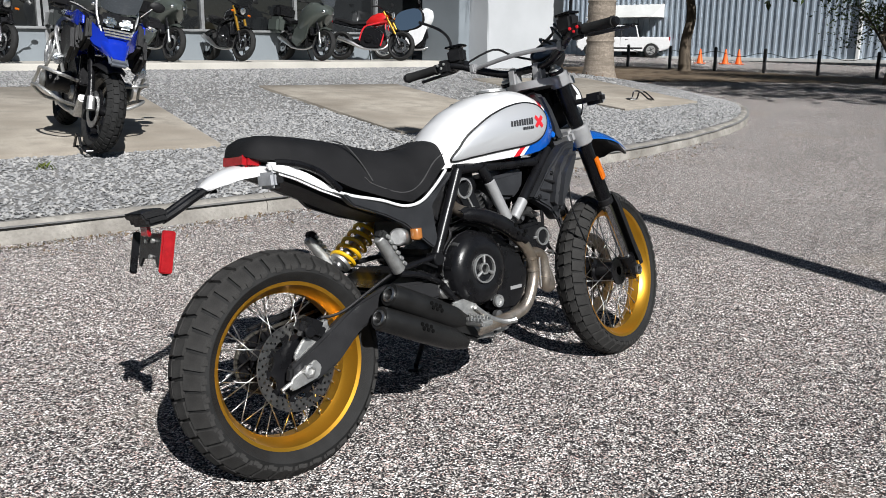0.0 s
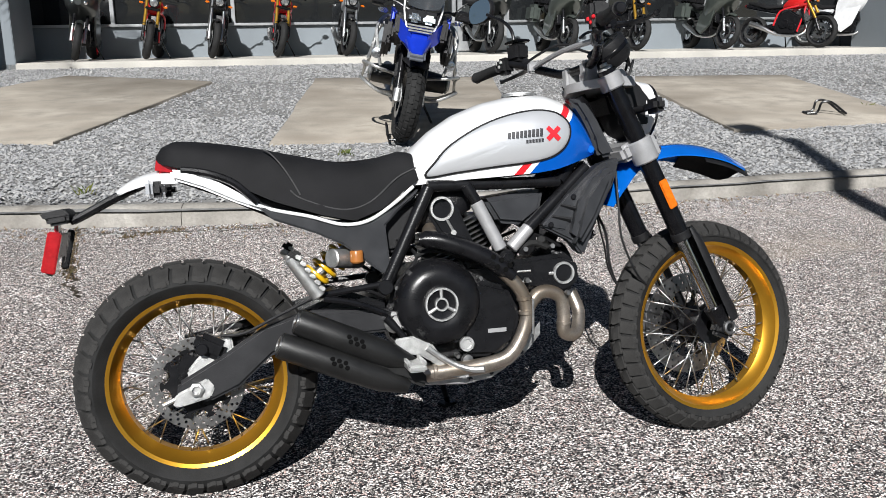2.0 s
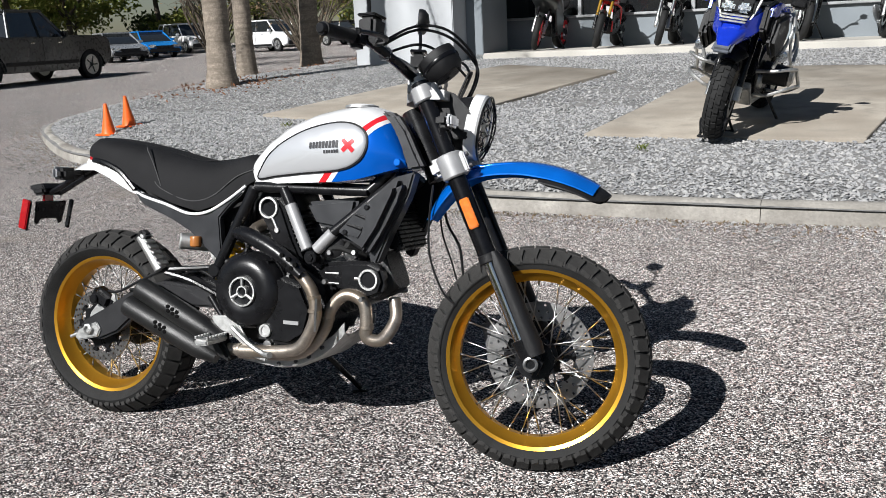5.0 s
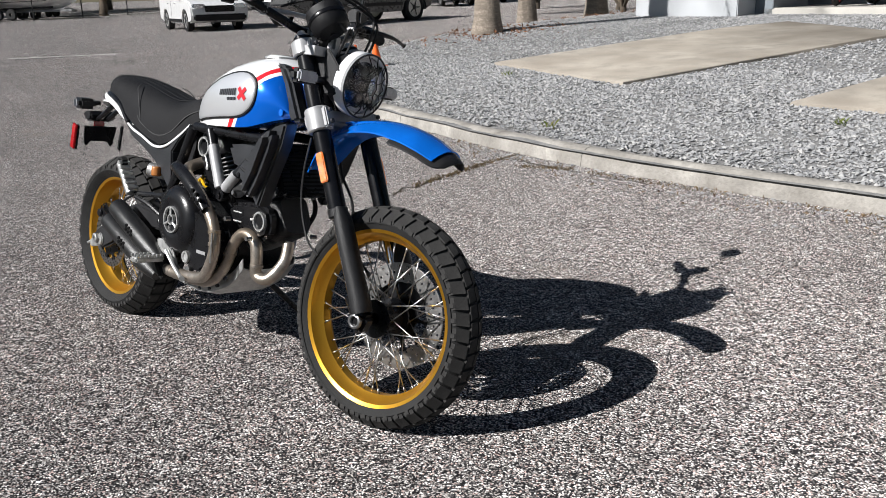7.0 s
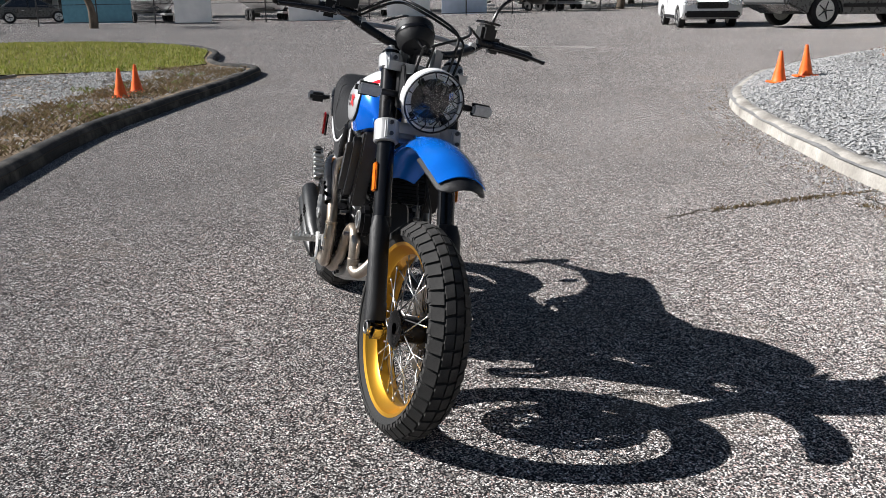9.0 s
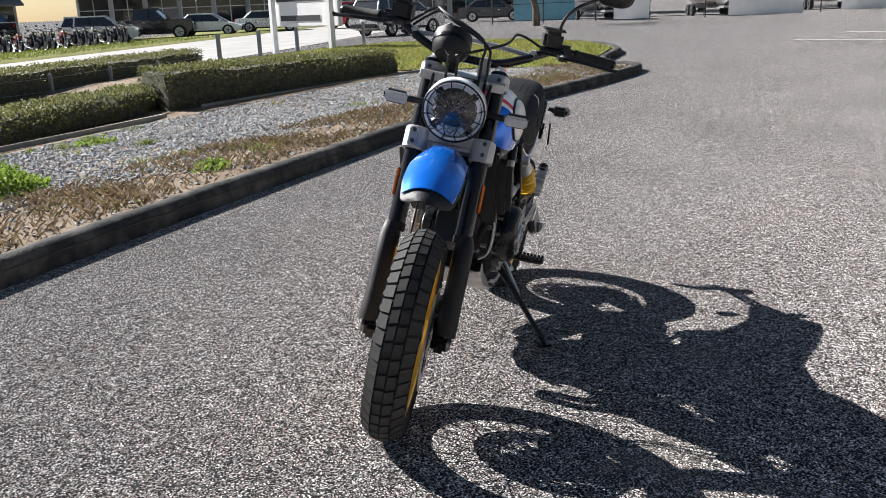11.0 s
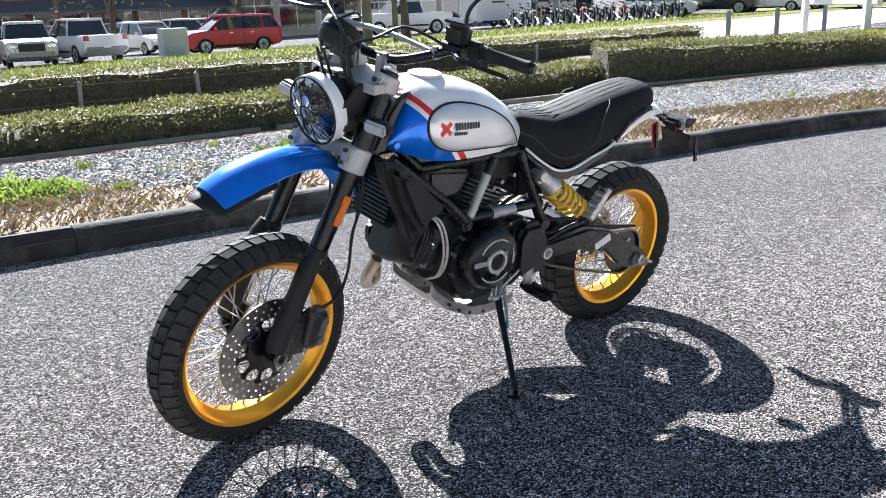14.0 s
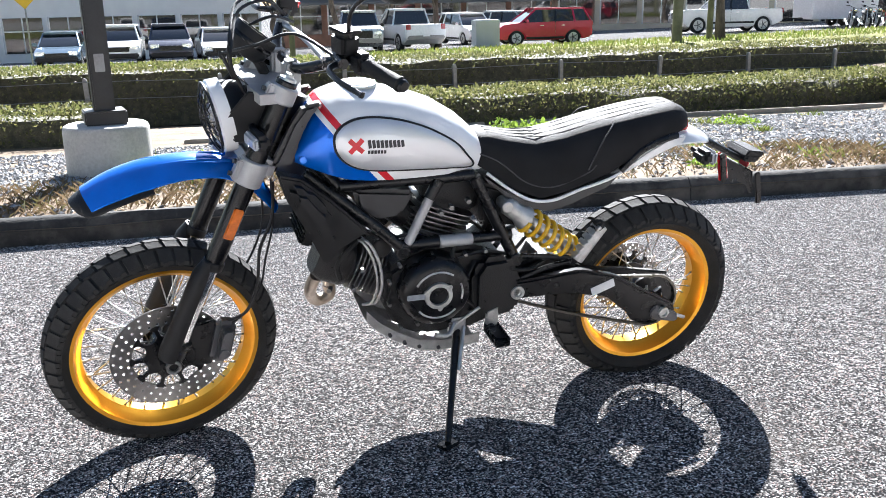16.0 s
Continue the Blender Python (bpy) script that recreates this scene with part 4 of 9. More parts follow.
part("rear_wall", box(4.7, 24.4, WALK_Z + 2.2, 18.2, 0.3, 5.06, 0.01), WALLGREY, shop)
part("side_wall", box(-4.55, 19.9, WALK_Z + 2.2, 0.3, 8.7, 5.06, 0.01), PIER, shop)
part("side_wall", box(13.95, 19.9, WALK_Z + 2.2, 0.3, 8.7, 5.06, 0.01), PIER, shop)
part("showroom_floor", box(4.7, 19.9, WALK_Z - 0.02, 18.1, 8.6, 0.06), WALLDARK, shop)
edges = [-4.4, -2.1, 0.1, 2.3, 4.4, 5.5, 7.6, 9.8, 12.0, 13.8]
for a, b in zip(edges, edges[1:]):
    w = part("window", box((a + b) / 2, FACE + 0.17, WALK_Z + 1.945, b - a - 0.05, 0.02, 2.65), SHOPGLASS, shop, "dark plate-glass shop window")
    part("window_frame", box(a, FACE + 0.13, WALK_Z + 1.945, 0.07, 0.12, 2.65, 0.006), FRAMEW, w)
door = part("shop_door", box(4.95, FACE - 0.03, WALK_Z + 1.1, 1.0, 0.04, 2.14, 0.008), FRAMEW, shop, "aluminium-framed glass shop door")
part("door_glass", box(4.95, FACE - 0.045, WALK_Z + 1.15, 0.82, 0.02, 1.86), SHOPGLASS, door)
part("door_pull", tube([(5.33, FACE - 0.05, WALK_Z + 0.9), (5.33, FACE - 0.11, WALK_Z + 0.93), (5.33, FACE - 0.11, WALK_Z + 1.2), (5.33, FACE - 0.05, WALK_Z + 1.23)], 0.012, 8), STEEL, door)
# pale corner piers, standing before the front
part("corner_pier", box(-4.58, 13.45, 2.55, 2.0, 1.9, 4.9, 0.015), PIER, shop, "pale grey corner pier")
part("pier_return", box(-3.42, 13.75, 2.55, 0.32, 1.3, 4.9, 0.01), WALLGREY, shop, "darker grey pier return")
part("corner_pier", box(14.0, 13.35, 2.55, 2.4, 1.9, 4.9, 0.015), PIER, shop, "pale grey corner pier")
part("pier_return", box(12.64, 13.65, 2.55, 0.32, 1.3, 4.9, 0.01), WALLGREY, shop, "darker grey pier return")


# ---- the scrambler ----
LEAN = -9.6
BIKE = pose(0, -0.035, 0.002, LEAN, 0, 0)
bike = thing("motorcycle", BIKE, "white, silver and blue scrambler with gold wheels on its stand", "motorcycle")
STEER = radians(9)
HEAD = Vector((1.14, 0, 1.06))
HEAD_AXIS = Vector((-0.409, 0, 0.913)).normalized()
TURNED = Matrix.Translation(HEAD) @ Matrix.Rotation(STEER, 4, HEAD_AXIS) @ Matrix.Translation(-HEAD)


def steered(bm):
    return move(bm, TURNED)


TREAD = mat("tread_rubber", (0.034, 0.033, 0.032), 0.80, 0, 0.25, 20, 0.25, 400, spec=0.2)


def wheel(name, centre, R, half, rim_r, rim_half, rows, m, label, disc_side, disc_r, hub_r):
    """A spoked wheel on the Y axis: rim with tyre, hub, spokes and nipples, and brake disc as its pieces."""
    cx, cy, cz = centre
    M = m @ Matrix.Translation(centre)
    drop = 0.030 if half < 0.07 else 0.036
    crown = lambda s: R - drop * abs(s) ** 2.1
    tw = half * 0.94
    rim = part(name, move(lathe([(-rim_half, rim_r), (-rim_half + 0.006, rim_r + 0.002), (-rim_half + 0.012, rim_r - 0.005), (-rim_half * 0.45, rim_r - 0.014), (-rim_half * 0.25, rim_r - 0.026), (rim_half * 0.25, rim_r - 0.026), (rim_half * 0.45, rim_r - 0.014), (rim_half - 0.012, rim_r - 0.005), (rim_half - 0.006, rim_r + 0.002), (rim_half, rim_r), (rim_half - 0.004, rim_r - 0.010), (rim_half * 0.55, rim_r - 0.019), (rim_half * 0.3, rim_r - 0.033), (-rim_half * 0.3, rim_r - 0.033), (-rim_half * 0.55, rim_r - 0.019), (-rim_half + 0.004, rim_r - 0.010)], 96), M), GOLD, bike, label)
    # carcass
    prof = [(tw * s, crown(s) - 0.009) for s in np.linspace(-1, 1, 13)]
    sh = crown(1) - 0.009
    prof += [(half * 1.0, sh - 0.012), (half * 1.03, (sh + rim_r) / 2 + 0.006), (half * 0.98, rim_r + 0.020), (rim_half + 0.004, rim_r + 0.006), (rim_half - 0.004, rim_r - 0.004)]
    prof += [(-a, b) for a, b in prof[:12:-1]]
    bm = lathe(prof, 96)
    inv = BIKE.inverted()

    def settle(vs):
        """The tread lies flat where it bears on the ground."""
        out = []
        for q in vs:
            w = BIKE @ q
            if w.z < 0.001:
                w.z = 0.001 + 0.15 * (w.z - 0.001)
                q = inv @ w
            out.append(q)
        return out
    bm = move(bm, M)
    for v, q in zip(list(bm.verts), settle([v.co.copy() for v in bm.verts])):
        v.co = q
    part("tyre", bm, RUBBER, rim, "black block-pattern trail tyre")
    # tread blocks, alike ones on one mesh

    def block(a0, a1, s0, s1, skew=0.0):
        vs = []
        for lift in (-0.011, 0.0):
            k = 0.0 if lift < 0 else 0.05
            for (aa, ss) in ((a0, s0), (a0, s1), (a1, s1), (a1, s0)):
                ma, ms = (a0 + a1) / 2, (s0 + s1) / 2
                a = ma + (aa - ma) * (1 - k) + skew * (ss - ms)
                s = ms + (ss - ms) * (1 - k)
                r = crown(s) + lift
                vs.append(Vector((r * math.cos(a), tw * s, r * math.sin(a))))
        return vs

    def block_mesh(vs):
        me = bpy.data.meshes.new("tread_block")
        fs = [(4, 5, 6, 7), (0, 4, 7, 3), (1, 2, 6, 5), (0, 1, 5, 4), (3, 7, 6, 2), (0, 3, 2, 1)]
        me.from_pydata([tuple(v) for v in vs], [], fs)
        tm = bmesh.new()
        tm.from_mesh(me)
        bmesh.ops.recalc_face_normals(tm, faces=tm.faces)
        tm.to_mesh(me)
        tm.free()
        me.materials.append(TREAD)
        return me
    st = math.tau / rows
    kinds = []
    # shoulder blocks, outer lugs, and a middle lane of alternate wide and split blocks
    for sg in (-1, 1):
        kinds.append(block(st * 0.04, st * 0.88, sg * 0.53, sg * 1.05, 0.03 * sg))
        kinds.append(block(st * 0.26, st * 0.58, sg * 1.03, sg * 1.10))
        kinds.append(block(st * (0.50 if sg > 0 else 0.44), st * (1.34 if sg > 0 else 1.28), sg * 0.03, sg * 0.46, 0.05))
    shared = [block_mesh(vs) for vs in kinds]
    for i in range(rows):
        T = M @ Matrix.Rotation(-i * st, 4, "Y")
        for vs, me in zip(kinds, shared):
            at = [T @ q for q in vs]
            if min((BIKE @ q).z for q in at) < 0.001:
                piece("tread_block", block_mesh([T.inverted() @ q for q in settle(at)]), rim, T)
            else:
                piece("tread_block", me, rim, T)
    # hub
    part("hub", move(lathe([(-rim_half * 0.95, 0.018), (-rim_half * 0.95, hub_r), (-rim_half * 0.8, hub_r), (-rim_half * 0.75, hub_r * 0.72), (rim_half * 0.75, hub_r * 0.72), (rim_half * 0.8, hub_r), (rim_half * 0.95, hub_r), (rim_half * 0.95, 0.018)], 28), M), BLACK, rim, "black hub")
    # spokes and nipples, alike ones on one mesh
    n = 36
    hy, ry = rim_half * 0.86, rim_half * 0.16
    base = {}
    for kind in range(4):
        sy = 1 if kind % 2 else -1
        da = 0.62 if kind < 2 else -0.62
        p = Vector((hub_r * 0.95, sy * hy, 0))
        q = Vector(((rim_r - 0.032) * math.cos(da), sy * ry, (rim_r - 0.032) * math.sin(da)))
        bm = rod(p, q, 0.0021, None, 5)
        e = q + (p - q).normalized() * 0.016
        rod(q, e, 0.0035, 0.003, 6, bm)
        for f in bm.faces:
            f.smooth = True
        me = bpy.data.meshes.new("spoke")
        bm.to_mesh(me)
        bm.free()
        me.materials.append(SPOKE)
        base[kind] = me
    for i in range(n):
        kind = i % 4
        piece("spoke", base[kind], rim, M @ Matrix.Rotation(math.tau * (i + (0.4 if kind >= 2 else 0)) / n, 4, "Y"))
    # brake disc: a drilled ring on a carrier with windows
    y = disc_side * (rim_half * 0.95 + 0.022)
    inner = disc_r * (0.64 if disc_side > 0 else 0.74)
    bm = bmesh.new()
    cols, lanes = 30, 3
    for lane in range(lanes):
        r0, r1 = inner + (disc_r - inner) * lane / lanes, inner + (disc_r - inner) * (lane + 1) / lanes
        for c in range(cols):
            a0, a1 = math.tau * (c + lane / 3) / cols, math.tau * (c + 1 + lane / 3) / cols
            am, rm = (a0 + a1) / 2, (r0 + r1) / 2
            rim8 = [(a0, r0), (am, r0), (a1, r0), (a1, rm), (a1, r1), (am, r1), (a0, r1), (a0, rm)]
            hole8 = [(am + 0.0042 * math.sin(w) / rm, rm + 0.0042 * math.cos(w)) for w in (math.radians(d) for d in (-135, 180, 135, 90, 45, 0, -45, -90))]
            put = lambda q, yy: bm.verts.new((q[1] * math.cos(q[0]), yy, q[1] * math.sin(q[0])))
            rings = [[put(q, y + h) for q in pts] for h, pts in ((-0.0025, rim8), (-0.0025, hole8), (0.0025, hole8), (0.0025, rim8))]
            for u, w in zip(rings, rings[1:]):
                for k in range(8):
                    bm.faces.new((u[k], u[(k + 1) % 8], w[(k + 1) % 8], w[k]))
    lathe([(y - 0.0025, disc_r), (y + 0.0025, disc_r), (y + 0.0024, disc_r + 0.0006), (y - 0.0024, disc_r + 0.0006)], 72, bm=bm)
    bmesh.ops.remove_doubles(bm, verts=bm.verts, dist=0.00005)
    disc = part("brake_disc", move(bm, M), DISC, rim, "drilled steel brake disc", smooth=False)
    star = []
    for i in range(10):
        t = math.tau * i / 10
        for off, r in ((-0.15, inner * 1.03), (-0.06, inner * 1.06), (0.06, inner * 1.06), (0.15, inner * 1.03), (0.055, inner * 0.92), (0.075, hub_r * 1.32), (0.18, hub_r * 1.20), (0.314, hub_r * 1.16), (0.45, hub_r * 1.20), (0.553, hub_r * 1.32), (0.573, inner * 0.92)):
            star.append((r * math.cos(t + off), r * math.sin(t + off)))
    part("disc_carrier", move(slab(star, y - 0.0042, y + 0.0042, 0.001), M), BLACK, rim, "black spidered disc carrier")
    return rim


REAR_AX, FRONT_AX = Vector((0, 0, 0.304)), Vector((1.510, 0, 0.316))
rear_wheel = wheel("rear_wheel", REAR_AX, 0.322, 0.085, 0.234, 0.064, 36, Matrix(), "gold anodised spoked rear wheel", -1, 0.122, 0.062)
front_wheel = wheel("front_wheel", FRONT_AX, 0.323, 0.061, 0.256, 0.050, 44, TURNED, "gold anodised spoked front wheel", 1, 0.157, 0.055)

# ---- fork, clamps and front mudguard, turned with the bars ----
fork_at = lambda z: Vector((1.172 + (1.06 - z) * 0.449, 0, z))
FD = (fork_at(0.3) - fork_at(1.06)).normalized()
for side in (-1, 1):
    y = Vector((0, side * 0.104, 0))
    tube_ob = part("fork_tube", steered(rod(fork_at(1.085) + y, fork_at(0.600) + y, 0.0270, None, 24, bevel=0.003)), GLOSS, bike, "gloss black upper fork tube")
    part("dust_seal", steered(rod(fork_at(0.612) + y, fork_at(0.588) + y, 0.0295, None, 24, bevel=0.003)), PLASTIC, tube_ob)
    part("fork_cap", steered(lathe([(0, 0.022), (0.006, 0.021), (0.010, 0.012), (0.018, 0.011), (0.019, 0.004)], 16, at=fork_at(1.085) + y, closed=False, frame3=-FD)), ALLOY, tube_ob, "alloy fork cap")
    leg = part("fork_leg", steered(rod(fork_at(0.595) + y, fork_at(0.345) + y, 0.0205, None, 20)), CHROME, bike, "bright fork stanchion")
    fx = Vector((0.022, side * 0.012, 0.005))
    sec = []
    for z, w, d in ((0.615, 0.010, 0.020), (0.58, 0.024, 0.031), (0.50, 0.025, 0.032), (0.42, 0.027, 0.032), (0.36, 0.030, 0.034), (0.335, 0.026, 0.034)):
        c = fork_at(z) + y + fx
        ring = []
        for t in np.linspace(-2.0, 2.0, 12):
            ring.append(c + Vector((math.cos(t) * w, math.sin(t) * d * 0.95, math.cos(t) * w * 0.4)))
        for t in np.linspace(2.0, -2.0, 12):
            ring.append(c + Vector((math.cos(t) * (w - 0.005), math.sin(t) * (d - 0.005) * 0.95, math.cos(t) * (w - 0.005) * 0.4)))
        sec.append(ring)
    part("leg_guard", steered(loft(sec)), PLASTIC, leg, "black plastic leg guard")
    ax = FRONT_AX + y
    bm = box(ax.x - 0.004, ax.y, ax.z, 0.062, 0.050, 0.062, 0.012, (0, 24, 0))
    rod(fork_at(0.38) + y, ax + Vector((-0.005, 0, 0.01)), 0.030, 0.026, 16, bm)
    part("axle_lug", steered(bm), BLACK, leg, "black cast axle lug")
    part("axle_nut", steered(lathe([(-0.004, 0.021), (0.006, 0.021), (0.008, 0.016), (0.006, 0.013), (-0.002, 0.012)], 24, at=ax + Vector((0, side * 0.026, 0)), closed=False, frame3=(0, side, 0))), BOLT, leg, "dull steel axle end")
    for dz, hh, rr, offs in ((1.052, 0.046, 0.036, (0.0,)), (0.852, 0.070, 0.038, (-0.017, 0.017))):
        a = fork_at(dz) + y
        bm = rod(a - FD * hh / 2, a + FD * hh / 2, rr, None, 24, bevel=0.004)
        box(a.x + 0.030, a.y + side * 0.004, a.z + 0.012, 0.028, 0.030, hh * 0.85, 0.004, (0, -24, 0), bm)
        clamp = part("fork_clamp", steered(bm), SILVER, bike, "silver fork clamp")
        for o in offs:
            a = fork_at(dz) + y + Vector((0.044, side * 0.004, 0.019)) + FD * o
            part("clamp_bolt", steered(rod(a, a + Vector((0.007, 0, 0.003)), 0.0065, None, 8)), DARK, clamp)
    # reflectors on the fork
    a = fork_at(0.722) + y + Vector((0.0, side * 0.029, 0))
    part("side_reflector", steered(box(a.x, a.y, a.z, 0.028, 0.008, 0.088, 0.003, (0, -24, 0))), AMBER, tube_ob, "amber side reflector")
    # turn signals
    a = Vector((1.262, side * 0.135, 0.968))
    sig = part("front_turn_signal", steered(rod(a + Vector((-0.01, -side * 0.05, -0.0)), a + Vector((0, side * 0.015, 0)), 0.010, None, 10)), PLASTIC, bike, "black stalked turn signal")
    part("signal_housing", steered(box(a.x, a.y + side * 0.050, a.z, 0.040, 0.080, 0.040, 0.012, (0, 0, side * 6))), PLASTIC, sig)
    part("signal_lens", steered(box(a.x + 0.016, a.y + side * 0.050, a.z, 0.018, 0.070, 0.032, 0.006, (0, 0, side * 6))), SMOKE, sig, "smoked turn signal lens")

bm = slab([(1.02 + 0.13, -0.13), (1.23, -0.13), (1.245, -0.06), (1.235, 0.06), (1.245, 0.0), (1.23, 0.13), (1.15, 0.13), (1.10, 0.05), (1.085, 0), (1.10, -0.05)], 1.035, 1.062, 0.006, "XY")
part("top_yoke", steered(move(bm, Matrix.Translation((0.01, 0, 0)))), SILVER, bike, "silver top yoke")
bm = box(1.235, 0, 0.855, 0.075, 0.21, 0.050, 0.012, (0, -24, 0))
part("lower_yoke", steered(bm), SILVER, bike, "silver lower yoke")
part("head_tube", rod((1.115, 0, 1.02), (1.205, 0, 0.82), 0.036, None, 20), BLACK, bike, "black steering head")

# high front mudguard: a thin curved shell, full in the middle and pointed in front
def shell(path, widths, drops, thick=0.004, seg=10, rear=0.0):
    secs = []
    line = spline(path, 4)
    k = len(path)
    for i, p in enumerate(line):
        u = i / (len(line) - 1) * (k - 1)
        w, d = float(np.interp(u, range(k), widths)), float(np.interp(u, range(k), drops))
        a, b = line[max(0, i - 1)], line[min(len(line) - 1, i + 1)]
        tg = (b - a).normalized()
        nm = Vector((-tg.z, 0, tg.x))
        ring = []
        for lay in (0, 1):
            ts = np.linspace(-1, 1, seg) if lay == 0 else np.linspace(1, -1, seg)
            for t in ts:
                f = abs(t) ** 2.2
                ring.append(p + Vector((0, w * t, 0)) - nm * (d * f + lay * thick))
        secs.append(ring)
    return loft(secs)


guard = part("front_mudguard", steered(shell([(1.17, 0, 0.706), (1.205, 0, 0.772), (1.255, 0, 0.830), (1.325, 0, 0.862), (1.42, 0, 0.877), (1.515, 0, 0.872), (1.602, 0, 0.849), (1.672, 0, 0.815)], [0.048, 0.066, 0.072, 0.064, 0.072, 0.081, 0.081, 0.070], [0.020, 0.030, 0.034, 0.034, 0.038, 0.042, 0.040, 0.034])), BLUEP, bike, "metallic blue high front mudguard")
for y in (-0.026, 0.026):
    part("guard_ridge", steered(move(shell([(1.30, 0, 0.862), (1.40, 0, 0.8735), (1.50, 0, 0.8705), (1.585, 0, 0.846)], [0.004, 0.010, 0.010, 0.003], [0.004, 0.004, 0.004, 0.003]), Matrix.Translation((0, y, -0.0015)))), BLUEP, guard)
part("guard_tip", steered(shell([(1.515, 0, 0.8655), (1.602, 0, 0.8425), (1.668, 0, 0.8105), (1.692, 0, 0.7960), (1.703, 0, 0.7860)], [0.0835, 0.0835, 0.0735, 0.063, 0.044], [0.050, 0.049, 0.044, 0.036, 0.024])), PLASTIC, guard, "black plastic mudguard lip")

# front brake: caliper behind the left leg, hose down the fork
bm = box(1.368, 0.095, 0.352, 0.056, 0.052, 0.130, 0.014, (0, -14, 0))
box(1.364, 0.122, 0.352, 0.042, 0.016, 0.10, 0.008, (0, -14, 0), bm)
for k in (-0.028, 0.028):
    rod((1.364 - 0.25 * k, 0.120, 0.352 + k), (1.364 - 0.25 * k, 0.134, 0.352 + k), 0.015, 0.013, 14, bm)
cal = part("front_brake_caliper", steered(bm), CALIPER, bike, "dark grey radial brake caliper")
part("caliper_bracket", steered(slab([(1.40, 0.275), (1.50, 0.290), (1.475, 0.41), (1.38, 0.42)], 0.085, 0.097, 0.004)), BLACK, cal)
part("front_brake_hose", steered(tube([(1.20, 0.07, 0.80), (1.21, 0.085, 0.70), (1.25, 0.10, 0.62), (1.265, 0.112, 0.52), (1.30, 0.115, 0.44), (1.355, 0.10, 0.41)], 0.0045, 6)), PLASTIC, bike, "black brake hose")
part("wheel_speed_cable", steered(tube([(1.20, 0.05, 0.80), (1.20, 0.06, 0.68), (1.23, 0.08, 0.58), (1.255, 0.10, 0.50), (1.31, 0.10, 0.42), (1.41, 0.088, 0.36)], 0.003, 6)), PLASTIC, bike, "thin black sensor cable")
part("wheel_speed_cable", steered(tube([(1.20, -0.06, 0.80), (1.195, -0.07, 0.70), (1.20, -0.07, 0.60), (1.24, -0.07, 0.50), (1.28, -0.06, 0.46)], 0.0035, 6)), PLASTIC, bike, "thin black sensor cable")

# ---- headlight ----
HL = Vector((1.315, 0.0, 0.972))
lampd = Vector((0.985, 0, -0.17)).normalized()
LAMPFIT = Matrix.Translation(HL) @ Matrix.Scale(0.89, 4) @ Matrix.Translation(-HL)


def lampfit(bm):
    return steered(move(bm, LAMPFIT))


hl = part("headlight", lampfit(lathe([(-0.115, 0.018), (-0.105, 0.055), (-0.07, 0.088), (-0.02, 0.100), (0.008, 0.102), (0.008, 0.096), (-0.02, 0.094)], 48, at=HL, closed=False, frame3=lampd)), PLASTIC, bike, "round black headlight shell")
part("headlight_ring", lampfit(lathe([(-0.024, 0.100), (-0.022, 0.107), (0.012, 0.108), (0.018, 0.102), (0.016, 0.094), (0.004, 0.094)], 56, at=HL, frame3=lampd)), WHITEP, hl, "white headlight ring")
part("headlight_reflector", lampfit(lathe([(-0.055, 0.020), (-0.035, 0.045), (-0.012, 0.078), (0.000, 0.094), (-0.004, 0.094), (-0.060, 0.020)], 48, at=HL, frame3=lampd)), REFLECTOR, hl, "bright lamp reflector")
u, w = frame_of(lampd)
bm = bmesh.new()
for k in range(4):
    t = math.pi / 4 + k * math.pi / 2
    rod(HL + lampd * 0.0 + (u * math.cos(t) + w * math.sin(t)) * 0.022, HL + lampd * 0.004 + (u * math.cos(t) + w * math.sin(t)) * 0.092, 0.011, 0.013, 8, bm)
rod(HL - lampd * 0.045, HL + lampd * 0.006, 0.034, 0.030, 20, bm)
part("daylight_ring", lampfit(lathe([(-0.006, 0.076), (-0.004, 0.089), (0.000, 0.089), (-0.002, 0.076)], 48, at=HL + lampd * 0.004, frame3=lampd)), WHITEP, hl, "white daylight ring")
part("headlight_cross", lampfit(bm), mat("dark_lamp_bezel", (0.012, 0.012, 0.014), 0.2, 0.2, 0.1, 30), hl, "dark crossed lamp insert")
part("headlight_glass", lampfit(lathe([(0.010, 0.095), (0.020, 0.075), (0.027, 0.045), (0.029, 0.002), (0.025, 0.002), (0.023, 0.045), (0.016, 0.073), (0.006, 0.095)], 48, at=HL, frame3=lampd)), LENS, hl, "clear headlight glass").visible_shadow = False
bm = bmesh.new()
gp = lambda a, b: HL + u * a + w * b + lampd * (0.052 - 2.6 * (a * a + b * b))
for k in np.linspace(-0.066, 0.066, 4):
    e = math.sqrt(0.102 ** 2 - k * k)
    for pts in ([(k * (0.7 if i % 2 else 1.1), t) for i, t in enumerate(np.linspace(-e, e, 9))], [(t, k * (0.7 if i % 2 else 1.1)) for i, t in enumerate(np.linspace(-e, e, 9))]):
        tube([gp(a, b) for a, b in pts], 0.0022, 5, 1, bm, smooth=False)
tube([gp(0.104 * math.cos(t), 0.104 * math.sin(t)) for t in np.linspace(0, math.tau, 40)[:-1]], 0.0034, 6, 1, bm, closed=True)
part("headlight_grille", lampfit(bm), BLACK, hl, "black wire headlight grille")
bm = box(1.245, 0, 1.005, 0.10, 0.15, 0.11, 0.03, (0, -15, 0))
part("headlight_cowl", steered(bm), PLASTIC, hl, "black cowl behind the headlight")
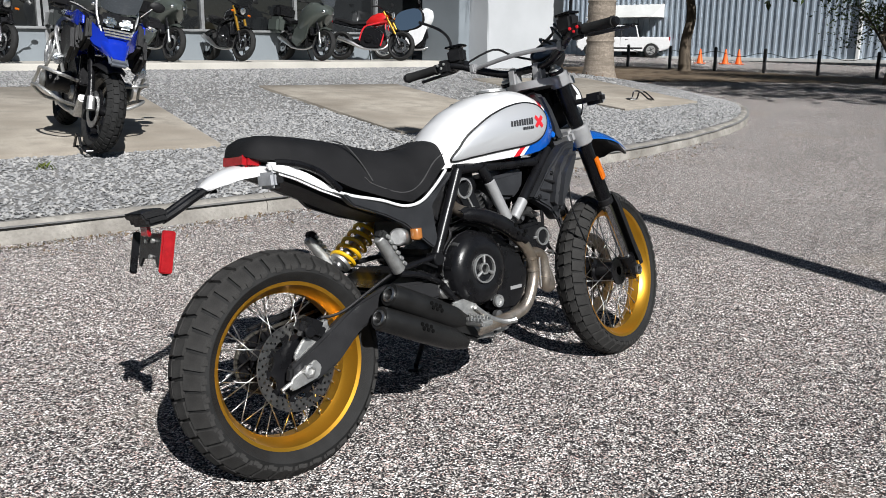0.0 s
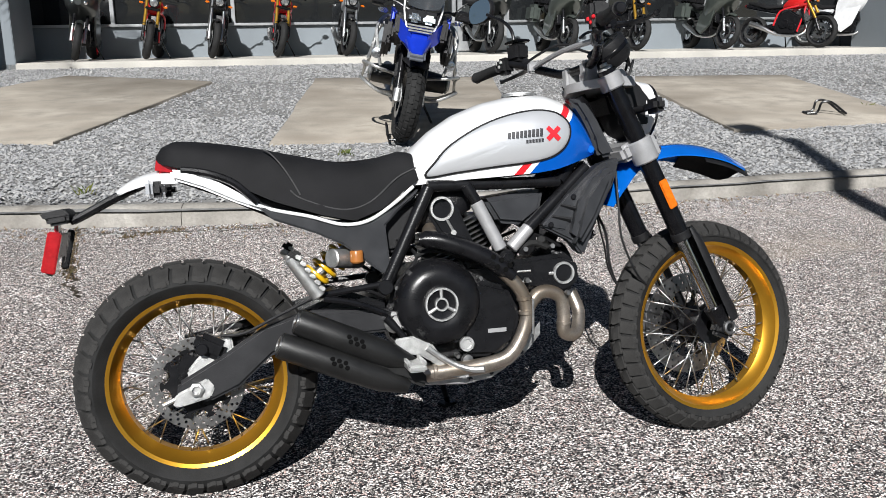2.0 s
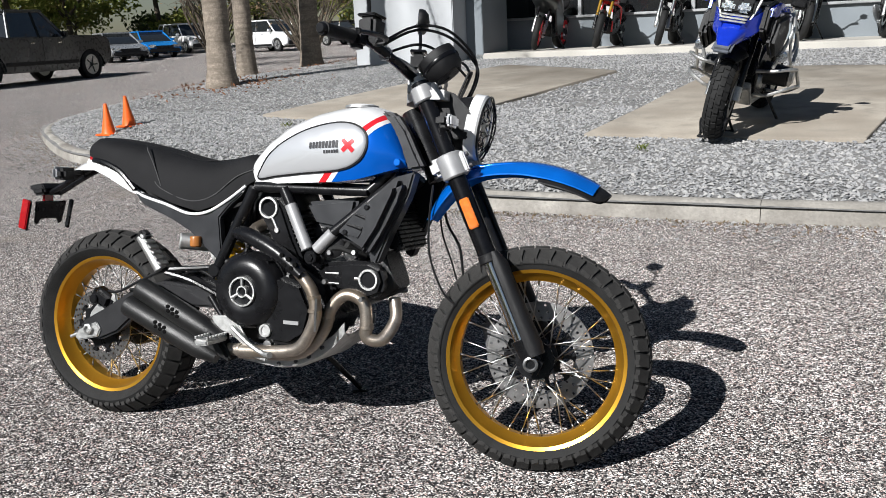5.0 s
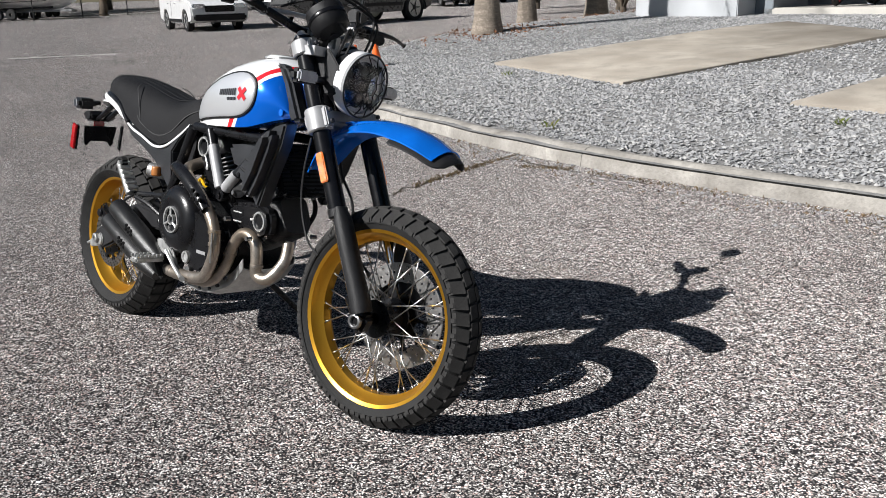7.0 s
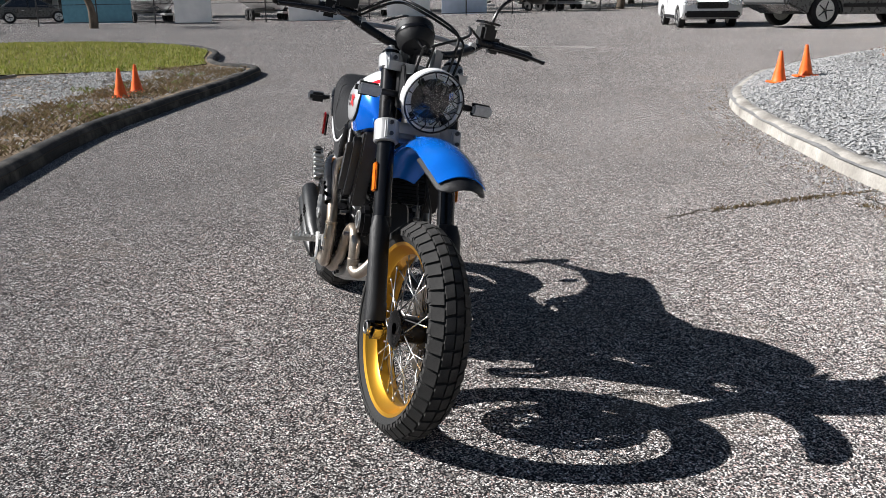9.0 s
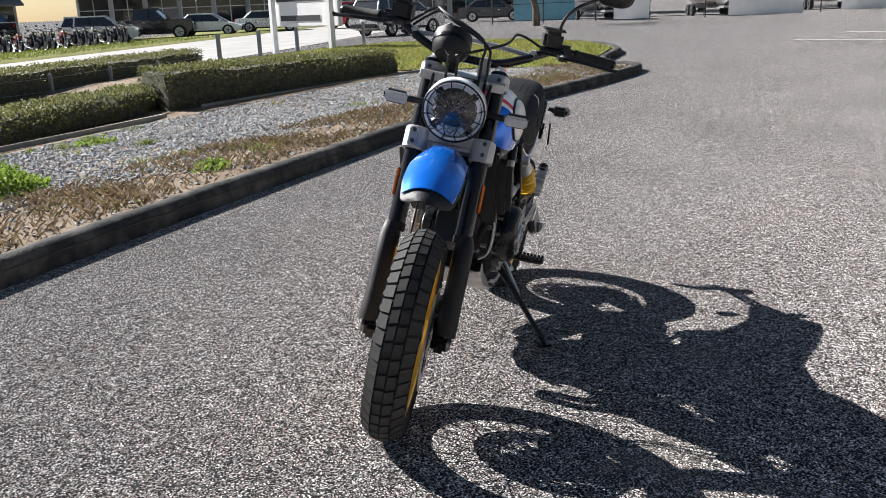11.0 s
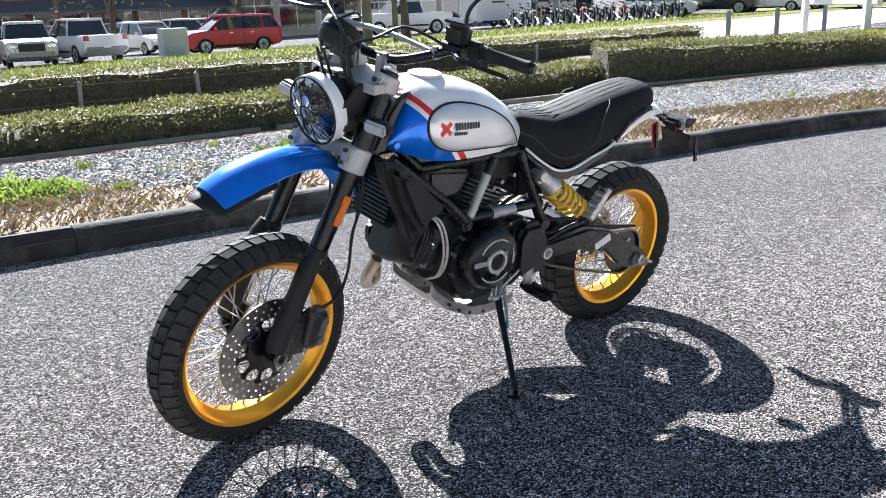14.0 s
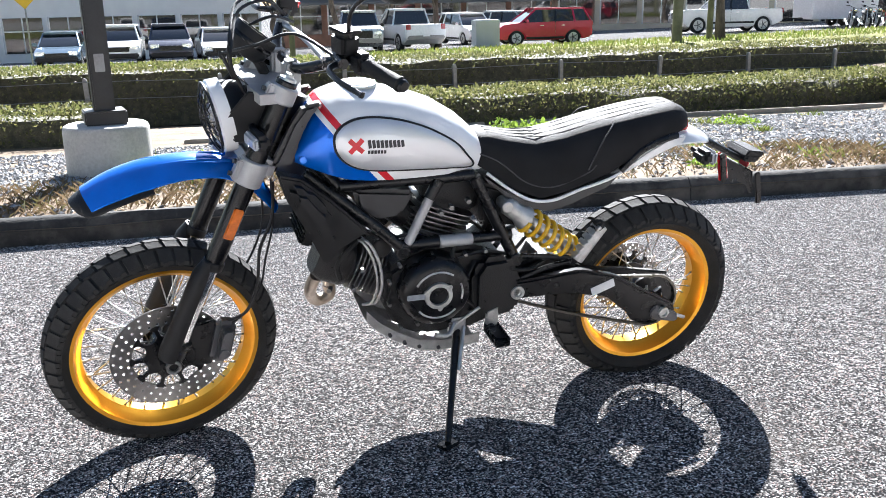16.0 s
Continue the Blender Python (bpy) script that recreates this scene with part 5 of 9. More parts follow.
for s in (-1, 1):
    part("headlight_bracket", steered(slab([(1.20, 0.93), (1.30, 0.93), (1.315, 1.00), (1.26, 1.06), (1.20, 1.05)], s * 0.088 - 0.004, s * 0.088 + 0.004, 0.003)), PLASTIC, hl)

# ---- gauge, bars, mirrors, controls ----
g0 = Vector((1.205, -0.055, 1.150))
gd = Vector((-0.62, 0.0, 0.78)).normalized()
gauge = part("instrument", steered(lathe([(-0.050, 0.010), (-0.047, 0.042), (-0.030, 0.056), (0.010, 0.060), (0.024, 0.058), (0.024, 0.050), (0.018, 0.048)], 36, at=g0, closed=False, frame3=gd)), PLASTIC, bike, "round black instrument pod")
part("instrument_glass", steered(lathe([(0.0, 0.001), (0.0, 0.049), (0.003, 0.049), (0.004, 0.001)], 32, at=g0 + gd * 0.018, frame3=gd)), CARGLASS, gauge)
part("instrument_band", steered(lathe([(-0.012, 0.0595), (-0.004, 0.0612), (0.0, 0.0595)], 36, at=g0, frame3=gd)), GLOSS, gauge)
part("instrument_arm", steered(tube([g0 - gd * 0.04, (1.20, -0.045, 1.10), (1.18, -0.04, 1.06)], 0.014, 8)), PLASTIC, gauge)

bar_pts = [(1.000, 0.440, 1.165), (1.025, 0.330, 1.172), (1.05, 0.255, 1.175), (1.105, 0.165, 1.135), (1.130, 0.085, 1.108), (1.135, 0, 1.105)]
bar_pts = bar_pts + [(x, -y, z) for x, y, z in bar_pts[-2::-1]]
bars = part("handlebar", steered(tube(bar_pts, 0.0135, 12, 5)), BLACK, bike, "wide black handlebar")
part("crossbar", steered(tube([(1.085, 0.19, 1.148), (1.085, 0.0, 1.160), (1.085, -0.19, 1.148)], 0.008, 8, 3)), SILVER, bars, "silver handlebar cross brace")
for s in (-1, 1):
    part("crossbar_clamp", steered(box(1.085, s * 0.19, 1.150, 0.034, 0.024, 0.034, 0.005)), SILVER, bars)
    part("bar_riser", steered(box(1.137, s * 0.052, 1.088, 0.046, 0.036, 0.066, 0.008)), SILVER, bars, "silver bar riser")
for s in (-1, 1):
    a, b = Vector((1.000, s * 0.440, 1.165)), Vector((1.030, s * 0.315, 1.1725))
    d = (a - b).normalized()
    grip = part("grip", steered(lathe([(0, 0.0150), (0.002, 0.0185), (0.008, 0.0188), (0.012, 0.0165), (0.115, 0.0168), (0.122, 0.0185), (0.128, 0.0185), (0.130, 0.012)], 16, at=b, closed=False, frame3=d)), RUBBER, bike, "black rubber grip")
    part("bar_end", steered(rod(a, a + d * 0.014, 0.0155, 0.014, 14, bevel=0.003)), BLACK, grip)
    c = b + Vector((0.005, -s * 0.030, 0.0))
    sw = part("switch_block", steered(box(c.x, c.y, c.z, 0.042, 0.050, 0.052, 0.010, (0, 0, s * 12))), PLASTIC, bike, "black handlebar switch block")
    for k in range(3):
        part("switch_button", steered(box(c.x - 0.022, c.y + (k - 1) * 0.014, c.z + 0.010 - 0.012 * (k % 2), 0.008, 0.009, 0.010, 0.002)), REDP if s < 0 else ALLOY, sw)
    e = b + Vector((0.030, -s * 0.075, 0.0))
    if s < 0:
        res = part("brake_reservoir", steered(box(e.x, e.y, e.z + 0.035, 0.050, 0.066, 0.060, 0.010, (0, 0, s * 12), taper=1.06)), PLASTIC, bike, "black brake fluid reservoir")
    else:
        res = part("clutch_reservoir", steered(box(e.x, e.y, e.z + 0.034, 0.048, 0.060, 0.056, 0.010, (0, 0, s * 12), taper=1.06)), PLASTIC, bike, "black clutch fluid reservoir")
    part("reservoir_lid", steered(box(e.x, e.y, e.z + 0.068, 0.054, 0.070, 0.008, 0.003, (0, 0, s * 12))), GLOSS, res)
    part("master_cylinder", steered(rod(e + Vector((0.012, -s * 0.03, 0)), e + Vector((0.020, s * 0.045, 0)), 0.013, None, 12)), BLACK, res)
    part("lever", steered(tube([e + Vector((0.030, s * 0.03, -0.004)), e + Vector((0.060, s * 0.06, -0.006)), e + Vector((0.062, s * 0.13, -0.010)), e + Vector((0.040, s * 0.205, -0.018)), e + Vector((0.038, s * 0.212, -0.018))], [0.009, 0.008, 0.0065, 0.006, 0.009], 8, 5)), BLACK, res, "black hand lever")
    # mirror: stalk and oval head
    m0 = e + Vector((-0.012, s * 0.02, 0.02))
    mir = part("mirror_stalk", steered(tube([m0, m0 + Vector((0.010, s * 0.0, 0.07)), m0 + Vector((0.0, s * 0.03, 0.12)), m0 + Vector((-0.03, s * 0.10, 0.165))], 0.0055, 8, 6)), BLACK, bike, "black mirror stalk")
    mc = m0 + Vector((-0.025, s * 0.145, 0.185))
    mn = Vector((-0.95, -s * 0.22, 0.05)).normalized()
    mu = Vector((0, 0, 1)).cross(mn).normalized()
    mw = mn.cross(mu)
    prof = [(0.012, 0.80), (0.012, 0.96), (0.004, 1.0), (-0.008, 0.93), (-0.020, 0.6), (-0.024, 0.1)]
    rim_pts = []
    for t in np.linspace(0, math.tau, 28)[:-1]:
        ct, s2 = math.cos(t), math.sin(t)
        rim_pts.append((math.copysign(abs(ct) ** 0.75, ct) * 0.062, math.copysign(abs(s2) ** 0.75, s2) * 0.040))
    part("mirror_head", steered(loft([[mc + mn * o + (mu * a + mw * b) * k for a, b in rim_pts] for o, k in prof])), PLASTIC, mir, "black oval mirror head")
    part("mirror_glass", steered(loft([[mc + mn * o + (mu * a + mw * b) * k for a, b in rim_pts] for o, k in ((0.010, 0.94), (0.0135, 0.93))])), MIRROR, mir, "mirror glass")
# cables looping over the headlight
for k, (ya, yb, hgt) in enumerate(((-0.22, 0.05, 1.235), (-0.20, 0.07, 1.220), (0.23, -0.02, 1.180), (-0.12, -0.05, 1.16))):
    part("control_cable", steered(tube([(1.075, ya, 1.170), (1.15, ya * 0.6, (hgt + 1.18) / 2 + 0.03), (1.235, (ya + yb) / 2, hgt), (1.285, yb * 0.8, hgt - 0.05), (1.290, yb, 1.12), (1.255, yb, 1.04), (1.22, yb, 0.98)], 0.0042, 6, 5)), PLASTIC, bike, "black control cable")

# ---- tank ----
XS = [0.600, 0.617, 0.668, 0.740, 0.824, 0.894, 0.949, 1.003, 1.051, 1.085, 1.110, 1.134]
ZT = [0.872, 0.895, 0.940, 0.984, 1.015, 1.029, 1.035, 1.033, 1.016, 0.987, 0.945, 0.890]
ZB = [0.792, 0.793, 0.797, 0.801, 0.804, 0.807, 0.810, 0.817, 0.830, 0.841, 0.848, 0.855]
WD = [0.075, 0.088, 0.112, 0.136, 0.152, 0.160, 0.163, 0.161, 0.151, 0.134, 0.117, 0.096]
tk = lambda x, a: float(np.interp(x, XS, a))


def tank_w(x, z):
    zb, zt, w = tk(x, ZB), tk(x, ZT), tk(x, WD)
    t = min(1.0, max(0.0, (z - zb) / max(1e-6, zt - zb)))
    if t < 0.42:
        return w * (0.90 + 0.10 * math.sin(t / 0.42 * math.pi / 2))
    return w * max(0.0, 1 - ((t - 0.42) / 0.58) ** 2.3) ** 0.5


TANKP = mat("white_tank_paint", (0.78, 0.78, 0.78), 0.22, 0, 0.03, 12, 0.0, 100, coat=0.5)


def livery(m):
    """Paints the slanted red and white bands and the blue nose on the tank."""
    nt = m.node_tree
    b = nt.nodes["Principled BSDF"]
    white = b.inputs["Base Color"].links[0].from_socket
    tc = nt.nodes.new("ShaderNodeTexCoord")
    dot = nt.nodes.new("ShaderNodeVectorMath")
    dot.operation = "DOT_PRODUCT"
    dot.inputs[1].default_value = (0.748, 0.0, -0.664)
    nt.links.new(tc.outputs["Object"], dot.inputs[0])
    off = 0.748 * 0.905 - 0.664 * 0.820
    last = white
    for start, col in ((off - 0.012, (0.62, 0.02, 0.03)), (off + 0.006, (0.78, 0.78, 0.78)), (off + 0.020, (0.003, 0.150, 0.74))):
        gt = nt.nodes.new("ShaderNodeMath")
        gt.operation = "GREATER_THAN"
        gt.inputs[1].default_value = start
        nt.links.new(dot.outputs["Value"], gt.inputs[0])
        mx = nt.nodes.new("ShaderNodeMix")
        mx.data_type = "RGBA"
        mx.inputs[7].default_value = (*col, 1)
        nt.links.new(gt.outputs[0], mx.inputs[0])
        nt.links.new(last, mx.inputs[6])
        last = mx.outputs[2]
    nt.links.new(last, b.inputs["Base Color"])
    nt.links.new(gt.outputs[0], b.inputs["Metallic"])
    mt = nt.nodes.new("ShaderNodeMath")
    mt.operation = "MULTIPLY"
    mt.inputs[1].default_value = 0.45
    nt.links.new(gt.outputs[0], mt.inputs[0])
    nt.links.new(mt.outputs[0], b.inputs["Metallic"])


livery(TANKP)
secs = []
for x in np.linspace(XS[0], XS[-1], 40):
    zb, zt = tk(x, ZB), tk(x, ZT)
    us = [1 - (1 - k) ** 2.2 for k in np.linspace(0, 1, 18)]
    right = [(x, -tank_w(x, zb + (zt - zb) * q), zb + (zt - zb) * q) for q in us]
    left = [(x, tank_w(x, zb + (zt - zb) * q), zb + (zt - zb) * q) for q in us[-2::-1]]
    base = [(x, yy * tk(x, WD), zb - 0.004) for yy in (0.5, 0, -0.5)]
    secs.append(right + left + base)
tank = part("fuel_tank", loft(secs), TANKP, bike, "white fuel tank with red stripe and blue nose")
out = spline([(0.640, 0, 0.814), (0.665, 0, 0.852), (0.700, 0, 0.890), (0.762, 0, 0.929), (0.827, 0, 0.957), (0.893, 0, 0.974), (0.955, 0, 0.980), (1.005, 0, 0.970), (1.036, 0, 0.942), (1.036, 0, 0.902), (1.008, 0, 0.866), (0.950, 0, 0.844), (0.820, 0, 0.832), (0.720, 0, 0.822)], 5, True)
cxx, czz = 0.87, 0.895
for s in (-1, 1):
    bm = bmesh.new()
    rings = []
    for k, lift in ((1.0, 0.000), (0.985, 0.0045), (0.95, 0.006), (0.82, 0.0065), (0.6, 0.0068), (0.35, 0.007), (0.12, 0.007)):
        rings.append([bm.verts.new((cxx + (p.x - cxx) * k, s * (tank_w(cxx + (p.x - cxx) * k, czz + (p.z - czz) * k) + lift), czz + (p.z - czz) * k)) for p in out])
    for a, b in zip(rings, rings[1:]):
        for i in range(len(out)):
            j = (i + 1) % len(out)
            bm.faces.new((a[i], a[j], b[j], b[i]))
    bm.faces.new(rings[-1])
    pan = part("tank_panel", bm, SILVERP, tank, "silver tank side panel")
    part("panel_edge", tube([(p.x, s * (tank_w(p.x, p.z) + 0.001), p.z) for p in out], 0.0042, 6, 1, closed=True, smooth=False), PLASTIC, tank, "black panel edge trim")

    def decal(cx, cz, w, h, rot=0.0):
        bm = bmesh.new()
        vs = []
        for i in range(7):
            row = []
            for j in range(3):
                a, b = (i / 6 - 0.5) * w, (j / 2 - 0.5) * h
                x, z = cx + a * math.cos(rot) - b * math.sin(rot), cz + a * math.sin(rot) + b * math.cos(rot)
                row.append(bm.verts.new((x, s * (tank_w(x, z) + 0.0082), z)))
            vs.append(row)
        for i in range(6):
            for j in range(2):
                bm.faces.new((vs[i][j], vs[i + 1][j], vs[i + 1][j + 1], vs[i][j + 1]))
        return bm
    for ang in (0.75, -0.80):
        part("tank_mark", decal(0.986, 0.9145, 0.048, 0.0130, ang), REDP, tank, "red crossed mark")
    for k in range(9):
        part("tank_print", decal(0.951 - 0.0112 * k, 0.9185 - 0.0007 * k, 0.0086, 0.022 - 0.0005 * k, -0.12), DARK, tank, "dark printed bar")
    for k in range(6):
        part("tank_print", decal(0.953 - 0.0086 * k, 0.8975 - 0.0005 * k, 0.0066, 0.0095), DARK, tank, "dark printed bar")
    # bolt and lower blue gusset
    part("tank_bolt", rod((1.115, s * (tank_w(1.115, 0.868) - 0.002), 0.868), (1.115, s * (tank_w(1.115, 0.868) + 0.006), 0.868), 0.011, None, 14, bevel=0.002), BLUEP, tank)
    # dark cover between tank nose and steering head
    bm = slab([(1.052, 1.016), (1.105, 1.008), (1.140, 0.962), (1.172, 0.895), (1.196, 0.850), (1.150, 0.842), (1.134, 0.862), (1.128, 0.895), (1.104, 0.950), (1.078, 0.992)], s * 0.060, s * 0.104, 0.014)
    part("head_cover", bm, SATIN, tank, "black plastic cover at the steering head")
part("filler_cap", lathe([(0, 0.046), (0.006, 0.045), (0.010, 0.038), (0.012, 0.005)], 32, "Z", (0.945, 0, 1.032), closed=False), WHITEP, tank, "white fuel filler cap")
part("filler_ring", lathe([(0, 0.052), (0.007, 0.050), (0.007, 0.047), (0, 0.046)], 32, "Z", (0.945, 0, 1.031)), ALLOY, tank)

# ---- seat ----
SX = [-0.066, -0.050, -0.016, 0.040, 0.117, 0.226, 0.347, 0.435, 0.513, 0.580, 0.612, 0.630]
ST = [0.905, 0.928, 0.941, 0.937, 0.926, 0.906, 0.877, 0.863, 0.874, 0.889, 0.884, 0.868]
SB = [0.890, 0.880, 0.872, 0.858, 0.825, 0.770, 0.728, 0.707, 0.735, 0.782, 0.802, 0.812]
SW = [0.045, 0.075, 0.098, 0.112, 0.122, 0.130, 0.134, 0.128, 0.112, 0.098, 0.090, 0.080]
sk = lambda x, a: float(np.interp(x, SX, a))
secs = []
for x in np.linspace(SX[0], SX[-1], 48):
    zb, zt, w = sk(x, SB), sk(x, ST), sk(x, SW)
    ring = []
    for t in np.linspace(0, math.pi, 25):
        c, q = math.cos(t), math.sin(t)
        ring.append((x, math.copysign(abs(c) ** 0.55, c) * w * (0.88 + 0.12 * (1 - q)), zb + (zt - zb) * abs(q) ** 0.62))
    secs.append(ring + [(x, -w * 0.5, zb - 0.004), (x, w * 0.5, zb - 0.004)])
seat = part("seat", loft(secs), VINYL, bike, "black stitched vinyl bench seat")
for s in (-1, 1):
    part("seat_seam", tube([(x, s * sk(x, SW) * 0.985, sk(x, SB) + (sk(x, ST) - sk(x, SB)) * k) for x, k in ((0.625, 0.55), (0.56, 0.42), (0.48, 0.22), (0.40, 0.16), (0.30, 0.20), (0.27, 0.30))], 0.0022, 5), THREAD, seat)
    part("seat_seam", tube([(0.205 + 0.09 * k, s * sk(0.205 + 0.09 * k, SW) * (0.66 + 0.33 * k ** 0.5), sk(0.205 + 0.09 * k, SB) + (sk(0.205 + 0.09 * k, ST) - sk(0.205 + 0.09 * k, SB)) * (0.985 - 0.72 * k ** 1.6)) for k in (0, 0.2, 0.4, 0.6, 0.8, 1.0)], 0.0022, 5), THREAD, seat)
    for k in (0.12, 0.34):
        part("seat_seam", tube([(x, s * k * sk(x, SW), sk(x, ST) - 0.0005 - 0.012 * k * k) for x in (0.0, 0.06, 0.12, 0.2, 0.3, 0.4, 0.5, 0.58)], 0.0016, 5), VINYL, seat)

# ---- tail: side panels, white rail, mudguard, plate holder ----
for s in (-1, 1):
    pan = slab([(0.180, 0.765), (0.255, 0.745), (0.330, 0.722), (0.408, 0.695), (0.480, 0.702), (0.560, 0.745), (0.612, 0.785), (0.600, 0.765), (0.560, 0.735), (0.515, 0.690), (0.522, 0.600), (0.532, 0.543), (0.490, 0.570), (0.400, 0.645), (0.330, 0.680), (0.220, 0.722)], s * 0.098, s * 0.128, 0.009)
    if s < 0:
        part("side_panel", pan, SATIN, bike, "black plastic side panel")
    else:
        pan.free()
        part("side_panel", slab([(0.180, 0.765), (0.255, 0.745), (0.330, 0.722), (0.408, 0.695), (0.480, 0.702), (0.560, 0.745), (0.612, 0.785), (0.600, 0.765), (0.560, 0.735), (0.500, 0.680), (0.400, 0.660), (0.330, 0.680), (0.220, 0.722)], s * 0.098, s * 0.124, 0.008), SATIN, bike, "black plastic side panel")
    part("seat_rail_trim", tube([(0.165, s * 0.116, 0.770), (0.225, s * 0.126, 0.748), (0.316, s * 0.132, 0.726), (0.400, s * 0.132, 0.700), (0.470, s * 0.128, 0.706), (0.540, s * 0.118, 0.745), (0.600, s * 0.108, 0.790)], 0.0048, 8, 6), WHITEP, bike, "white seat rail trim")
    part("grab_rail", tube([(0.0, s * 0.105, 0.862), (0.06, s * 0.116, 0.852), (0.12, s * 0.120, 0.828), (0.155, s * 0.122, 0.800), (0.185, s * 0.122, 0.770)], 0.010, 8, 5), BLACK, bike, "black grab rail")
    part("tail_panel", slab([(-0.03, 0.866), (0.03, 0.858), (0.10, 0.822), (0.17, 0.778), (0.235, 0.742), (0.215, 0.738), (0.13, 0.772), (0.05, 0.812), (-0.02, 0.838)], s * 0.094, s * 0.116, 0.007), WHITEP, bike, "white tail side panel")
    a = Vector((-0.052, s * 0.118, 0.822))
    sig = part("rear_turn_signal", rod(a, a + Vector((-0.004, s * 0.030, -0.004)), 0.009, None, 10), PLASTIC, bike, "black rear turn signal")
    part("signal_housing", box(a.x - 0.004, a.y + s * 0.052, a.z - 0.006, 0.040, 0.070, 0.040, 0.012), PLASTIC, sig)
    part("signal_lens", box(a.x - 0.020, a.y + s * 0.056, a.z - 0.004, 0.018, 0.078, 0.042, 0.008), SMOKE, sig, "smoked turn signal lens")
part("rear_mudguard", shell([(0.02, 0, 0.868), (-0.03, 0, 0.868), (-0.09, 0, 0.862), (-0.14, 0, 0.842), (-0.175, 0, 0.818)][::-1], [0.030, 0.070, 0.092, 0.100, 0.100], [0.010, 0.022, 0.030, 0.034, 0.034], 0.005), WHITEP, bike, "white rear mudguard")
part("under_tail", slab([(-0.02, 0.835), (0.10, 0.785), (0.24, 0.715), (0.40, 0.650), (0.46, 0.66), (0.30, 0.75), (0.10, 0.84)], -0.085, 0.085, 0.012), PLASTIC, bike, "black inner tail")
part("tail_light", box(-0.040, 0, 0.874, 0.056, 0.128, 0.050, 0.012, (0, 10, 0)), REDLENS, bike, "red tail light under the seat")
arm = part("plate_arm", tube([(-0.10, -0.012, 0.835), (-0.18, -0.012, 0.800), (-0.255, -0.012, 0.762), (-0.292, -0.012, 0.745)], 0.0105, 8), BLACK, bike, "black number plate arm")
part("plate_arm_strut", tube([(-0.10, 0.030, 0.835), (-0.18, 0.030, 0.800), (-0.255, 0.030, 0.762), (-0.292, 0.030, 0.745)], 0.0105, 8), BLACK, arm)
hold = part("plate_holder", slab([(-0.062, 0.636), (-0.050, 0.628), (-0.035, 0.650), (0.035, 0.650), (0.050, 0.628), (0.062, 0.636), (0.070, 0.715), (-0.070, 0.715)], -0.318, -0.312, 0.002, "YZ"), BLACK, bike, "bare black number plate holder")
move_tail = Matrix.Translation((-0.31, 0.01, 0.70)) @ Matrix.Rotation(radians(14), 4, "Y") @ Matrix.Translation((0.31, 0, -0.70))
hold.data.transform(move_tail)
for yy, zz in ((-0.02, 0.695), (0.02, 0.695), (-0.015, 0.655)):
    part("plate_screw", move(rod((-0.316, yy, zz), (-0.325, yy, zz), 0.006, None, 8), move_tail), ALLOY, hold)
part("plate_lamp", box(-0.318, 0.01, 0.752, 0.055, 0.11, 0.028, 0.008, (0, -8, 0)), PLASTIC, hold, "black number plate lamp")
part("lamp_hood", slab([(-0.36, 0.770), (-0.30, 0.780), (-0.285, 0.760), (-0.35, 0.752)], -0.045, 0.065, 0.004), PLASTIC, hold)
part("rear_reflector", move(box(-0.328, 0.01, 0.735, 0.010, 0.045, 0.030, 0.003), Matrix.Translation((0, 0, -0.01))), REDLENS, hold, "small red rear reflector")
for s in (-1, 1):
    part("plate_side_bracket", move(box(-0.316, s * 0.095, 0.665, 0.020, 0.008, 0.110, 0.003), move_tail), BLACK, hold)
part("plate_side_reflector", move(box(-0.320, -0.106, 0.668, 0.034, 0.010, 0.105, 0.003), move_tail), REDLENS, hold, "tall red side reflector")

